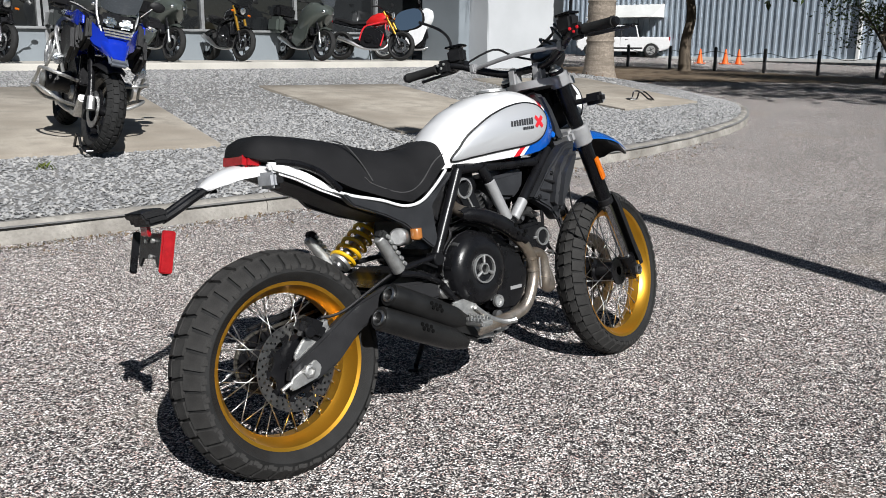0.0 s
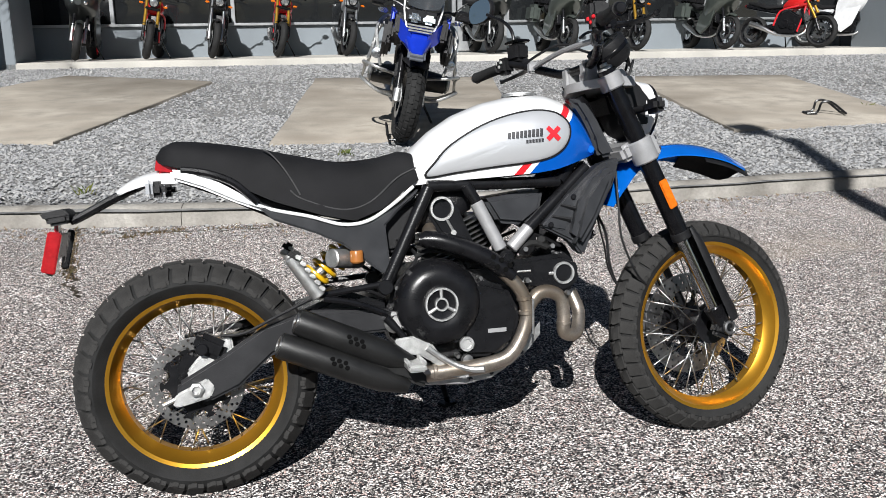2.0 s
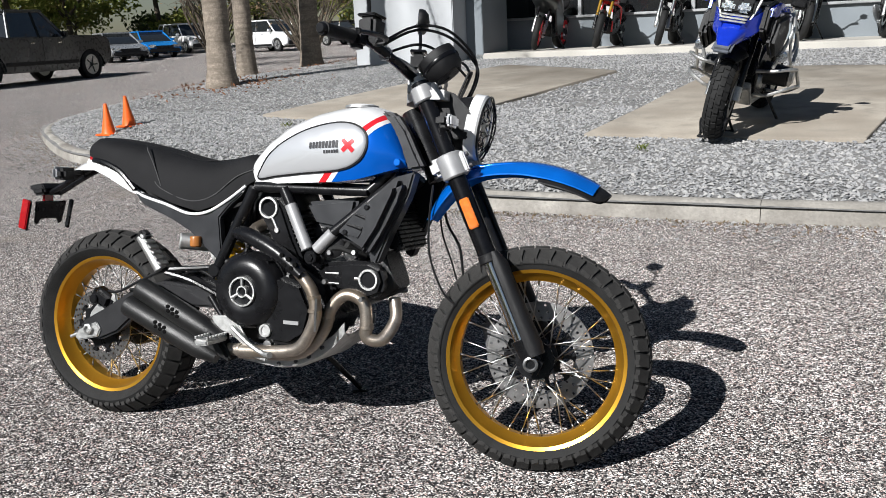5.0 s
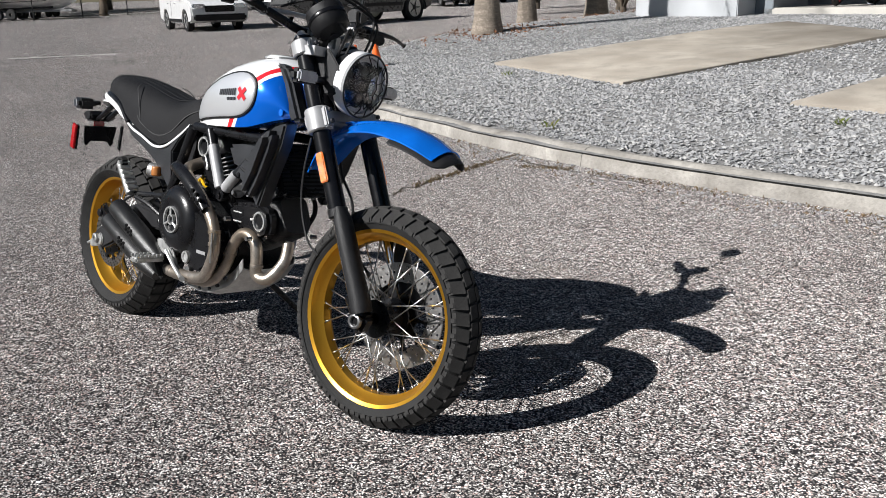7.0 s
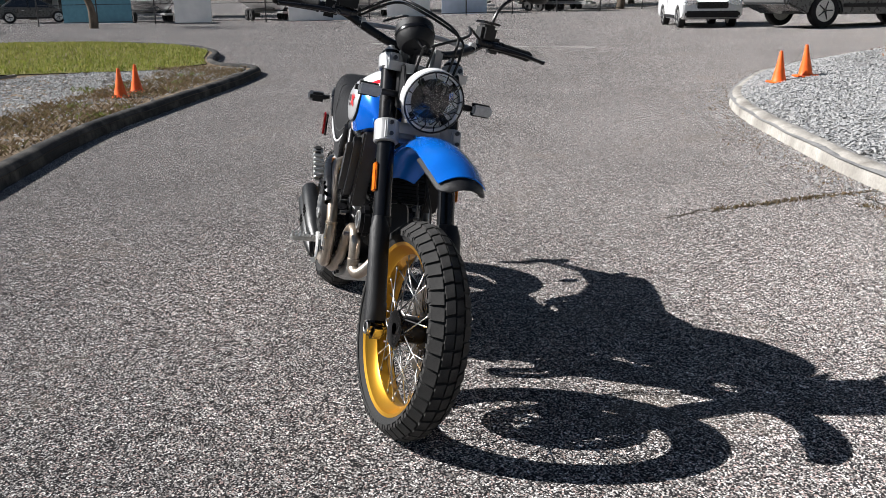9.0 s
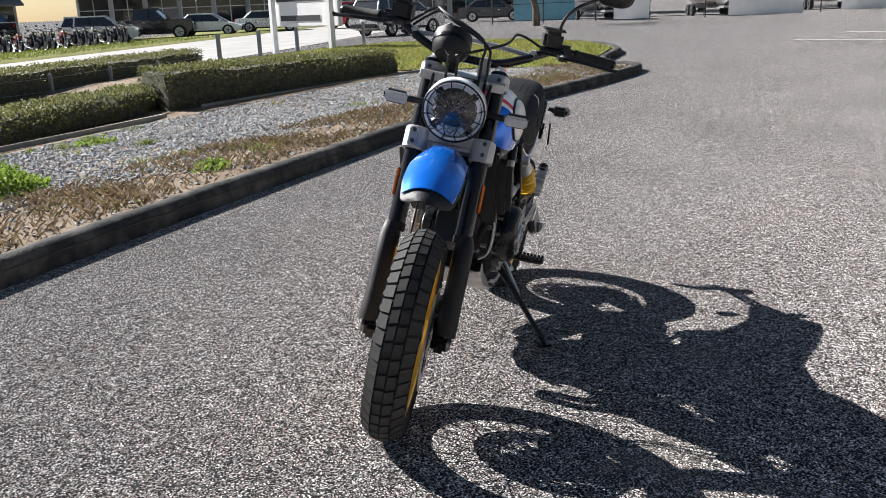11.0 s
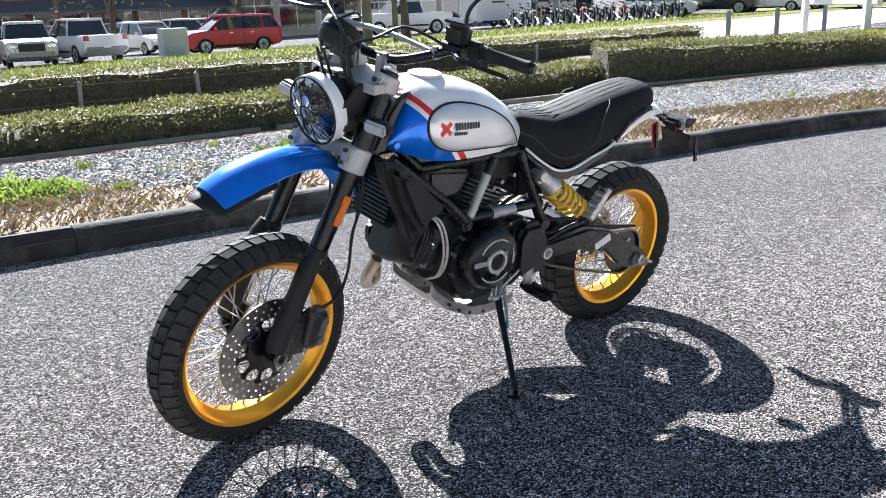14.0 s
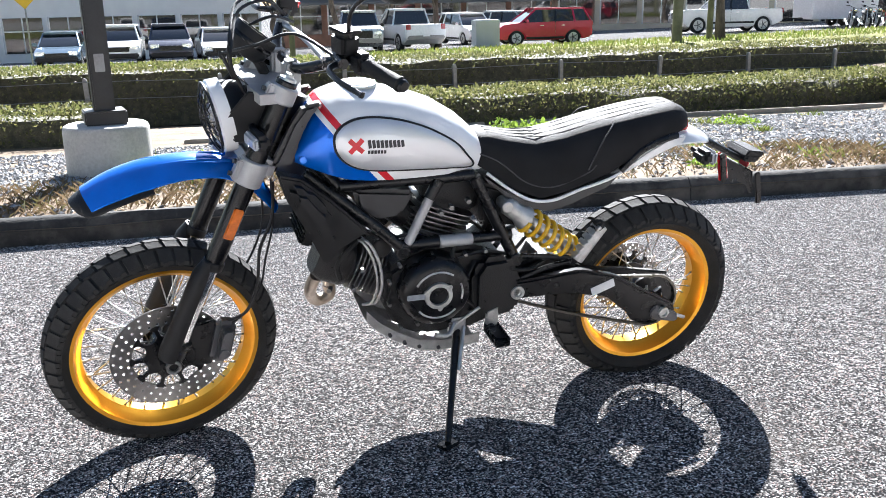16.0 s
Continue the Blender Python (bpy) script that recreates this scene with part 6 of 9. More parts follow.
# ---- frame ----
for s in (-1, 1):
    y = s * 0.118
    bm = bmesh.new()
    rod((0.505, s * 0.125, 0.525), (0.640, y, 0.785), 0.0175, None, 14, bm)
    rod((0.640, y * 0.9, 0.788), (1.02, s * 0.10, 0.783), 0.0165, None, 14, bm)
    rod((0.745, y, 0.785), (0.772, s * 0.122, 0.735), 0.0165, None, 14, bm)
    rod((0.915, s * 0.124, 0.658), (1.110, s * 0.085, 0.820), 0.0165, None, 14, bm)
    rod((1.02, s * 0.10, 0.783), (1.14, s * 0.045, 0.905), 0.0165, None, 14, bm)
    part("frame_tube", bm, BLACK, bike, "black tubular trellis frame")
    part("frame_sleeve", rod((0.770, s * 0.123, 0.738), (0.833, s * 0.128, 0.605), 0.0185 if s < 0 else 0.0140, None, 14, bevel=0.003), SILVER, bike, "bare silver frame tube sleeve")
    if s < 0:
        part("frame_sleeve", rod((0.918, s * 0.125, 0.660), (0.862, s * 0.128, 0.605), 0.0185, None, 14, bevel=0.003), SILVER, bike, "bare silver frame tube sleeve")
    else:
        part("frame_tube", rod((0.918, s * 0.125, 0.660), (0.855, s * 0.128, 0.598), 0.0170, None, 14, bevel=0.003), BLACK, bike)
    bm = rod((0.847, s * 0.105, 0.583), (0.847, s * 0.142, 0.583), 0.021, None, 20, bevel=0.003)
    rod((0.847, s * 0.14, 0.583), (0.847, s * 0.147, 0.583), 0.012, None, 6, bm)
    part("frame_boss", bm, BLACK, bike)
    part("frame_boss", rod((0.505, s * 0.10, 0.525), (0.505, s * 0.146, 0.525), 0.021, None, 20, bevel=0.003), BLACK, bike)
    if s > 0:
        part("frame_sleeve", rod((0.640, 0.122, 0.600), (0.740, 0.124, 0.600), 0.0185, None, 14, bevel=0.003), SILVER, bike, "bare silver frame tube sleeve")
        part("frame_tube", rod((0.52, 0.12, 0.600), (0.86, 0.124, 0.600), 0.0165, None, 14), BLACK, bike, "black tubular trellis frame")
part("air_box", slab([(0.80, 0.745), (0.98, 0.765), (0.965, 0.70), (0.915, 0.665), (0.84, 0.675)], -0.09, 0.09, 0.012), SATIN, bike, "black air box between the frame tubes")

# radiator shrouds on both sides of the oil cooler
for s in (-1, 1):
    sh = slab([(0.948, 0.662), (1.045, 0.758), (1.125, 0.826), (1.188, 0.842), (1.168, 0.774), (1.113, 0.670), (1.070, 0.575), (1.058, 0.578), (1.030, 0.616), (0.985, 0.640)], s * 0.098, s * 0.148, 0.016)
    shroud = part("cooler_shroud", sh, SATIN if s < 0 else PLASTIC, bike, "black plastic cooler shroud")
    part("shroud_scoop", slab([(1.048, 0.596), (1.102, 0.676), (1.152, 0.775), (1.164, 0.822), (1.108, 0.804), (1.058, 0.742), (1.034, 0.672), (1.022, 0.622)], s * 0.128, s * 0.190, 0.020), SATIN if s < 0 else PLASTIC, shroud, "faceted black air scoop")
    if s > 0:
        continue
    part("shroud_plate", slab([(1.031, 0.752), (1.056, 0.736), (1.039, 0.682), (1.014, 0.646), (0.972, 0.655), (0.946, 0.664), (0.966, 0.684), (0.998, 0.716)], s * 0.144, s * 0.154, 0.004), SATIN, shroud, "raised black plate")
    for a, b in (((0.978, 0.688), (1.030, 0.676)), ((1.004, 0.718), (1.046, 0.706))):
        part("shroud_rib", rod((a[0], s * 0.152, a[1]), (b[0], s * 0.158, b[1]), 0.0045, 0.006, 6), PLASTIC, shroud)
    for x, z in ((1.041, 0.738), (0.972, 0.665)):
        part("shroud_bolt", rod((x, s * 0.150, z), (x, s * 0.159, z), 0.008, None, 10, bevel=0.002), BLACK, shroud)
cool = part("oil_cooler", box(1.085, 0, 0.690, 0.034, 0.18, 0.17, 0.006, (0, -20, 0)), BLACK, bike, "black finned oil cooler")
fin = bmesh.new()
box(0, 0, 0, 0.038, 0.176, 0.004, 0.0, (0, -20, 0), fin)
me = bpy.data.meshes.new("cooler_fin")
fin.to_mesh(me)
fin.free()
me.materials.append(mat("matt_black_cooler", (0.008, 0.008, 0.008), 0.9, 0, 0.2, 20, spec=0.1))
for k in range(13):
    t = -0.072 + 0.012 * k
    piece("cooler_fin", me, cool, Matrix.Translation((1.089 - t * 0.34, 0, 0.690 + t)))

# ---- engine ----
eng = part("engine_case", slab([(0.520, 0.360), (0.600, 0.300), (0.780, 0.292), (0.860, 0.330), (0.905, 0.420), (0.890, 0.520), (0.800, 0.570), (0.640, 0.575), (0.540, 0.540), (0.505, 0.450)], -0.105, 0.120, 0.018), ENGINE, bike, "black twin-cylinder engine case")
part("clutch_housing", lathe([(0, 0.112), (0.030, 0.120), (0.034, 0.116)], 48, at=(0.644, -0.100, 0.474), closed=False, frame3=(0, -1, 0)), ENGINE, eng)
# clutch cover and generator cover
cl = Vector((0.644, -0.132, 0.474))
cc = part("clutch_cover", lathe([(0, 0.118), (0.030, 0.116), (0.048, 0.104), (0.058, 0.084), (0.060, 0.058), (0.056, 0.05), (0.056, 0.003)], 48, at=cl, closed=False, frame3=(0, -1, 0)), BLACK, eng, "black clutch cover")
bm = lathe([(0.056, 0.046), (0.064, 0.045), (0.064, 0.040), (0.056, 0.039)], 40, at=cl, frame3=(0, -1, 0))
lathe([(0.056, 0.019), (0.064, 0.018), (0.064, 0.014), (0.056, 0.013)], 24, at=cl, frame3=(0, -1, 0), bm=bm)
for k in range(3):
    t = math.pi / 2 + k * math.tau / 3
    rod(cl + Vector((0.017 * math.cos(t), -0.061, 0.017 * math.sin(t))), cl + Vector((0.042 * math.cos(t), -0.061, 0.042 * math.sin(t))), 0.0045, 0.006, 8, bm)
part("clutch_emblem", bm, ALLOY, cc, "machined silver ring and spokes")
for k in range(9):
    t = math.tau * k / 9 + 0.2
    bm = rod(cl + Vector((0.114 * math.cos(t), -0.010, 0.114 * math.sin(t))), cl + Vector((0.112 * math.cos(t), -0.034, 0.112 * math.sin(t))), 0.0085, 0.007, 8)
    part("case_bolt", bm, BLACK if k % 3 else BOLT, eng)
for x, z in ((0.770, 0.530), (0.815, 0.500), (0.850, 0.460), (0.855, 0.400), (0.835, 0.350), (0.755, 0.322), (0.695, 0.318), (0.550, 0.395), (0.535, 0.520), (0.575, 0.555)):
    part("case_bolt", rod((x, -0.105, z), (x, -0.136, z), 0.0055, None, 8), BOLT, eng)
part("crank_cover", slab([(0.700, 0.320), (0.790, 0.315), (0.850, 0.350), (0.872, 0.430), (0.835, 0.505), (0.755, 0.530), (0.700, 0.500)], -0.168, -0.104, 0.014), BLACK, eng, "black crankshaft cover")
part("cover_print", box(0.800, -0.1690, 0.388, 0.052, 0.002, 0.011, 0.0), SILVER, eng, "silver printed bar")
part("oil_sight", lathe([(0, 0.021), (0.010, 0.020), (0.010, 0.013), (0.006, 0.012), (0.006, 0.002)], 24, at=(0.712, -0.166, 0.358), closed=False, frame3=(0, -1, 0)), ALLOY, eng, "oil level window")
part("oil_filler", lathe([(0, 0.016), (0.016, 0.015), (0.018, 0.004)], 12, at=(0.715, -0.150, 0.312), closed=False, frame3=(0, -1, 0)), BOLT, eng)
part("pivot_cover", lathe([(0, 0.030), (0.016, 0.029), (0.022, 0.022), (0.017, 0.018), (0.017, 0.003)], 28, at=(0.525, -0.125, 0.428), closed=False, frame3=(0, -1, 0)), ALLOY, eng, "swingarm pivot cap")
GEN = Vector((0.757, 0.150, 0.464))
part("generator_cover", lathe([(-0.045, 0.106), (0, 0.104), (0.020, 0.103), (0.034, 0.092), (0.040, 0.072), (0.040, 0.003)], 48, at=GEN, closed=False, frame3=(0, 1, 0)), BLACK, eng, "black generator cover")
part("generator_emblem", lathe([(0.038, 0.042), (0.048, 0.040), (0.048, 0.029), (0.038, 0.028)], 40, at=GEN, frame3=(0, 1, 0)), ALLOY, eng, "machined silver ring")
for k in range(3):
    t = k * math.tau / 3 + 0.4
    part("emblem_lug", box(GEN.x + 0.041 * math.cos(t), GEN.y + 0.046, GEN.z + 0.041 * math.sin(t), 0.014, 0.008, 0.014, 0.003, (0, -math.degrees(t), 0)), ALLOY, eng)
part("cover_print", box(GEN.x + 0.063, GEN.y + 0.042, GEN.z + 0.002, 0.060, 0.005, 0.017, 0.002), SMOKE, eng, "grey printed bar")
for a0, a1 in ((0.5, 2.2), (2.7, 3.4), (3.9, 5.6)):
    part("generator_arc", tube([(GEN.x + 0.072 * math.cos(t), GEN.y + 0.040, GEN.z + 0.072 * math.sin(t)) for t in np.linspace(a0, a1, 8)], 0.0032, 6, 2), ALLOY, eng)
part("sprocket_cover", slab([(0.500, 0.360), (0.600, 0.345), (0.640, 0.390), (0.645, 0.500), (0.615, 0.545), (0.530, 0.550), (0.480, 0.440)], 0.118, 0.168, 0.018), ENGINE, eng, "black sprocket cover")
part("left_pivot", lathe([(0, 0.022), (0.010, 0.021), (0.010, 0.013), (0.004, 0.012)], 24, at=(0.505, 0.164, 0.430), closed=False, frame3=(0, 1, 0)), ALLOY, eng)
for x, z in ((0.885, 0.49), (0.885, 0.42), (0.85, 0.34), (0.66, 0.555), (0.60, 0.56), (0.76, 0.565), (0.855, 0.54), (0.635, 0.365), (0.56, 0.345), (0.845, 0.47), (0.84, 0.41), (0.80, 0.345), (0.70, 0.335)):
    part("case_bolt", rod((x, 0.116, z), (x, 0.138, z), 0.0058, None, 8), BOLT, eng)


def cylinder(a, b, r, name, label):
    """A finned air-cooled barrel and head between two points, each fin a piece of its own."""
    a, b = Vector(a), Vector(b)
    d = (b - a).normalized()
    u = Vector((0, 1, 0))
    w = d.cross(u).normalized()
    core = part(name, rod(a, b, r * 0.78, None, 20), ENGINE, bike, label)
    n = 8
    me = None
    for k in range(n):
        bm = bmesh.new()
        pts = []
        for t in np.linspace(0, math.tau, 25)[:-1]:
            c, s = math.cos(t), math.sin(t)
            pts.append((math.copysign(abs(c) ** 0.55, c) * r, math.copysign(abs(s) ** 0.55, s) * r * 1.12))
        if me is None:
            loft([[u * p + w * q + d * h for p, q in pts] for h in (0, 0.0032)], bm)
            me = bpy.data.meshes.new("fin")
            bm.to_mesh(me)
            me.materials.append(FINS)
        bm.free()
        piece("cooling_fin", me, core, Matrix.Translation(a + d * ((b - a).length * (0.08 + 0.50 * k / n))))
    h = a + d * (b - a).length * 0.80
    bm = bmesh.new()
    loft([[h + u * p * k + w * q * k + d * o for p, q in pts] for o, k in ((-0.045, 0.90), (-0.03, 0.98), (0.03, 0.96), (0.055, 0.80))], bm)
    part("cylinder_head", bm, ENGINE, core, "black cylinder head")
    return core


FINS = mat("machined_fin_edges", (0.22, 0.22, 0.22), 0.35, 0.8, 0.15, 40)
cylinder((0.745, 0, 0.560), (0.665, 0, 0.775), 0.086, "vertical_cylinder", "black finned upright cylinder")
cylinder((0.865, 0, 0.465), (1.060, 0, 0.545), 0.066, "horizontal_cylinder", "black finned forward cylinder")
# belt covers on the right
bc = part("belt_cover", slab([(0.655, 0.745), (0.695, 0.755), (0.725, 0.730), (0.760, 0.640), (0.800, 0.560), (0.740, 0.545), (0.700, 0.605), (0.650, 0.690), (0.640, 0.720)], -0.098, -0.055, 0.010), BLACK, bike, "black upright belt cover")
bm = lathe([(0, 0.0345), (0.007, 0.033), (0.007, 0.027), (0, 0.026)], 36, at=(0.678, -0.097, 0.725), frame3=(0, -1, 0))
part("belt_cover_ring", bm, ALLOY, bc, "machined silver ring")
part("belt_cover_rib", rod((0.691, -0.100, 0.694), (0.706, -0.100, 0.664), 0.004, None, 6), ALLOY, bc)
part("belt_cover_bolt", rod((0.708, -0.096, 0.657), (0.708, -0.104, 0.657), 0.008, None, 8), ALLOY, bc)
hc = slab([(0.845, 0.545), (0.870, 0.565), (0.960, 0.575), (1.020, 0.578), (1.062, 0.560), (1.075, 0.520), (1.060, 0.478), (1.020, 0.462), (0.960, 0.475), (0.880, 0.490), (0.845, 0.505)], -0.102, -0.060, 0.012)
hcov = part("belt_cover", hc, BLACK, bike, "black forward belt cover")
bm = lathe([(0, 0.0325), (0.007, 0.031), (0.007, 0.025), (0, 0.024)], 36, at=(1.023, -0.101, 0.523), frame3=(0, -1, 0))
part("belt_cover_ring", bm, ALLOY, hcov, "machined silver ring")
part("belt_cover_rib", rod((0.995, -0.103, 0.524), (0.978, -0.103, 0.524), 0.005, None, 6), ALLOY, hcov)
for z in (0.536, 0.506):
    part("belt_cover_rib", rod((0.880, -0.103, z), (0.925, -0.103, z), 0.003, None, 6), ALLOY, hcov)
for dx, r in ((0.0, 0.0048), (0.014, 0.0038)):
    part("head_guard", tube([(0.972 + dx, 0.080, 0.612), (0.945 + dx, 0.112, 0.616), (0.916 + dx, 0.120, 0.560), (0.904 + dx, 0.120, 0.484), (0.918 + dx, 0.112, 0.424), (0.940 + dx, 0.085, 0.405)], r, 8), ALLOY, bike, "silver curved head guard")
part("starter_motor", rod((0.90, 0.02, 0.585), (0.90, 0.10, 0.585), 0.030, None, 18, bevel=0.004), ENGINE, bike, "black starter motor")
part("throttle_body", rod((0.80, 0, 0.64), (0.88, 0, 0.70), 0.045, None, 18, bevel=0.005), ENGINE, bike, "black throttle body")
part("battery_box", slab([(0.43, 0.60), (0.60, 0.62), (0.62, 0.76), (0.45, 0.70)], -0.085, 0.085, 0.012), PLASTIC, bike, "black battery box under the seat")
for k, pts in enumerate((((0.86, -0.10, 0.60), (0.90, -0.11, 0.64), (0.96, -0.10, 0.63), (1.02, -0.09, 0.60)), ((0.74, 0.10, 0.60), (0.80, 0.125, 0.64), (0.88, 0.11, 0.62), (0.95, 0.10, 0.64)), ((0.55, -0.09, 0.65), (0.60, -0.10, 0.60), (0.56, -0.11, 0.55), (0.50, -0.10, 0.50)), ((0.46, 0.10, 0.58), (0.52, 0.12, 0.54), (0.60, 0.13, 0.56), (0.68, 0.12, 0.54)), ((0.63, 0.13, 0.53), (0.66, 0.15, 0.48), (0.655, 0.15, 0.42), (0.62, 0.14, 0.38)))):
    part("wiring", tube(pts, 0.0055, 6), PLASTIC, bike, "black wiring and hoses")

# ---- exhaust ----
header = part("exhaust_header", tube([(0.690, -0.02, 0.690), (0.640, -0.09, 0.665), (0.660, -0.150, 0.640), (0.760, -0.170, 0.592), (0.835, -0.172, 0.535), (0.876, -0.172, 0.480), (0.884, -0.172, 0.410), (0.845, -0.172, 0.330), (0.790, -0.170, 0.302), (0.669, -0.168, 0.291), (0.560, -0.165, 0.290), (0.500, -0.160, 0.305)], 0.0190, 14, 6), PIPE, bike, "heat-tinted steel exhaust header")
part("exhaust_header", tube([(1.070, -0.02, 0.460), (1.085, -0.045, 0.400), (1.060, -0.085, 0.345), (1.018, -0.100, 0.352), (1.018, -0.102, 0.400), (1.010, -0.104, 0.452), (0.975, -0.106, 0.474), (0.938, -0.110, 0.468), (0.906, -0.118, 0.428), (0.890, -0.125, 0.370), (0.850, -0.135, 0.315), (0.780, -0.140, 0.285), (0.60, -0.140, 0.275)], 0.0190, 14, 6), PIPE, bike, "heat-tinted steel exhaust header")
for p, d in (((0.884, -0.172, 0.430), (0.02, 0, 1)), ((0.880, -0.172, 0.470), (-0.1, 0, 1)), ((0.897, -0.121, 0.400), (0.25, 0, 1)), ((1.018, -0.101, 0.380), (0, 0, 1)), ((0.62, -0.166, 0.290), (1, 0, 0))):
    p, d = Vector(p), Vector(d).normalized()
    part("pipe_collar", rod(p - d * 0.006, p + d * 0.006, 0.0215, None, 16, bevel=0.002), PIPE, header)
part("pipe_spring", rod((0.895, -0.192, 0.372), (0.899, -0.192, 0.470), 0.0035, None, 6), STEEL, header)
# black heat shield over the header
secs = []
for p, tg in zip(spline([(0.595, -0.150, 0.648), (0.660, -0.168, 0.640), (0.760, -0.178, 0.598), (0.848, -0.178, 0.535)], 5), [None] * 16):
    secs.append(p)
rings = []
for i, p in enumerate(secs):
    d = (secs[min(len(secs) - 1, i + 1)] - secs[max(0, i - 1)]).normalized()
    up = Vector((-d.z, 0, d.x))
    k = 0.025 if 1 < i < len(secs) - 2 else 0.017
    rings.append([p + up * k * math.sin(t) + Vector((0, -0.026 * math.cos(t), 0)) for t in np.linspace(-1.5, 1.5, 10)] + [p + up * (k - 0.003) * math.sin(t) + Vector((0, -0.022 * math.cos(t), 0)) for t in np.linspace(1.5, -1.5, 10)])
shield = part("heat_shield", loft(rings), BLACK, bike, "black pierced exhaust heat shield")
# holes are solid plugs with the shade of the opening in their colour
for x, z in ((0.790, 0.592), (0.812, 0.582), (0.800, 0.565), (0.822, 0.556), (0.835, 0.566)):
    part("shield_hole", rod((x, -0.199, z), (x, -0.206, z), 0.0068, None, 10), HOLLOW, shield)
# twin stacked silencers
for k, (a, b, r) in enumerate((((0.262, -0.192, 0.462), (0.545, -0.178, 0.325), 0.0345), ((0.214, -0.196, 0.405), (0.525, -0.180, 0.268), 0.0345))):
    a, b = Vector(a), Vector(b)
    d = (b - a).normalized()
    ln = (b - a).length
    can = part("silencer", lathe([(0.0, r * 0.62), (0.0, r * 0.94), (0.006, r), (ln * 0.55, r * 1.08), (ln * 0.85, r * 1.02), (ln, r * 0.7), (ln + 0.02, r * 0.55)], 30, at=a, closed=False, frame3=d), mat("matt_black_silencer", (0.011, 0.011, 0.011), 0.40, 0.1, 0.2, 20, 0.12, 500), bike, "matt black tubular silencer")
    part("silencer_tip", lathe([(-0.004, r * 0.66), (-0.006, r * 0.50), (0.03, r * 0.46), (0.03, r * 0.60)], 28, at=a, frame3=d), STEEL, can, "steel tail pipe ring")
    part("silencer_bore", rod(a + d * 0.02, a + d * 0.03, r * 0.46, None, 20), HOLLOW, can)
    u, w = frame_of(d)
    out_d = (Vector((0, -1, 0.25)) - d * Vector((0, -1, 0.25)).dot(d)).normalized()
    cr = d.cross(out_d)
    # six plugs coloured as dark as the inside of a hole
    for i in range(3):
        for j in range(2):
            c = a + d * (0.135 + 0.018 * i + 0.008 * j) + (out_d + cr * (0.30 * (j - 0.5))).normalized() * r * 1.03
            part("silencer_hole", rod(c - out_d * 0.004, c + out_d * 0.0035, 0.0062, None, 12), HOLLOW, can)
part("silencer_body", slab([(0.335, 0.375), (0.47, 0.305), (0.60, 0.250), (0.60, 0.275), (0.555, 0.335), (0.45, 0.392), (0.36, 0.425)], -0.200, -0.140, 0.018), mat("matt_black_collector", (0.011, 0.011, 0.011), 0.40, 0.1, 0.2, 20, 0.12, 500), bike, "matt black exhaust collector")

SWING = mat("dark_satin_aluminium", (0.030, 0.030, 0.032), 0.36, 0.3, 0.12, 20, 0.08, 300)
# ---- swingarm, chain, shock, rear brake ----
for s in (-1, 1):
    y0 = -0.118 if s < 0 else 0.150
    bm = slab([(-0.055, 0.275), (-0.045, 0.318), (0.080, 0.385), (0.180, 0.445), (0.300, 0.478), (0.520, 0.462), (0.535, 0.405), (0.330, 0.402), (0.200, 0.372), (0.110, 0.295), (0.030, 0.262)], y0 - 0.016, y0 + 0.016, 0.008)
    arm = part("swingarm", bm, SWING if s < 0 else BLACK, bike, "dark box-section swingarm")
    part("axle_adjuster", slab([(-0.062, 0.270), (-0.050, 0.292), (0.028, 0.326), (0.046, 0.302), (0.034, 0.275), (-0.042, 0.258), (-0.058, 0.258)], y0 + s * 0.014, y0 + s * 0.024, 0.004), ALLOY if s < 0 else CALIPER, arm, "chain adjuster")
    bm = lathe([(0, 0.019), (0.012, 0.019), (0.014, 0.012), (0.006, 0.011)], 6, at=(0, y0 + s * 0.022, 0.300), closed=False, frame3=(0, s, 0))
    part("axle_nut", bm, ALLOY, arm)
    part("adjuster_bolt", rod((-0.085, y0 + s * 0.018, 0.266), (-0.055, y0 + s * 0.018, 0.278), 0.006, None, 8), ALLOY, arm)
part("swingarm_label", box(0.222, 0.1455 + 0.0225, 0.412, 0.078, 0.002, 0.028, 0, (0, 20, 0)), SIGNWHITE, bike, "small white sticker on the swingarm")
part("swingarm_brace", slab([(0.26, 0.47), (0.40, 0.52), (0.52, 0.475), (0.52, 0.42), (0.34, 0.42)], -0.115, 0.115, 0.015), BLACK, bike, "black swingarm brace")
part("chain_guard", slab([(-0.04, 0.405), (0.16, 0.442), (0.36, 0.462), (0.36, 0.440), (0.16, 0.420), (-0.04, 0.396)], 0.088, 0.108, 0.004), PLASTIC, bike, "black chain guard")
spr = part("rear_sprocket", lathe([(0.082, 0.088), (0.088, 0.088), (0.088, 0.050), (0.082, 0.050)], 42, at=(0, 0, 0.300)), BLACK, bike, "black rear sprocket")
bm = bmesh.new()
for k in range(6):
    t = math.tau * k / 6
    rod((0.03 * math.cos(t), 0.085, 0.3 + 0.03 * math.sin(t)), (0.056 * math.cos(t + 0.2), 0.085, 0.3 + 0.056 * math.sin(t + 0.2)), 0.006, None, 6, bm)
part("sprocket_carrier", bm, ALLOY, spr)
lk = slab([(-0.008, -0.004), (0.008, -0.004), (0.010, 0), (0.008, 0.004), (-0.008, 0.004), (-0.010, 0)], -0.006, 0.006, 0.001)
me = bpy.data.meshes.new("chain_link")
lk.to_mesh(me)
lk.free()
me.materials.append(mat("oiled_chain_steel", (0.16, 0.15, 0.13), 0.4, 0.9, 0.2, 60))
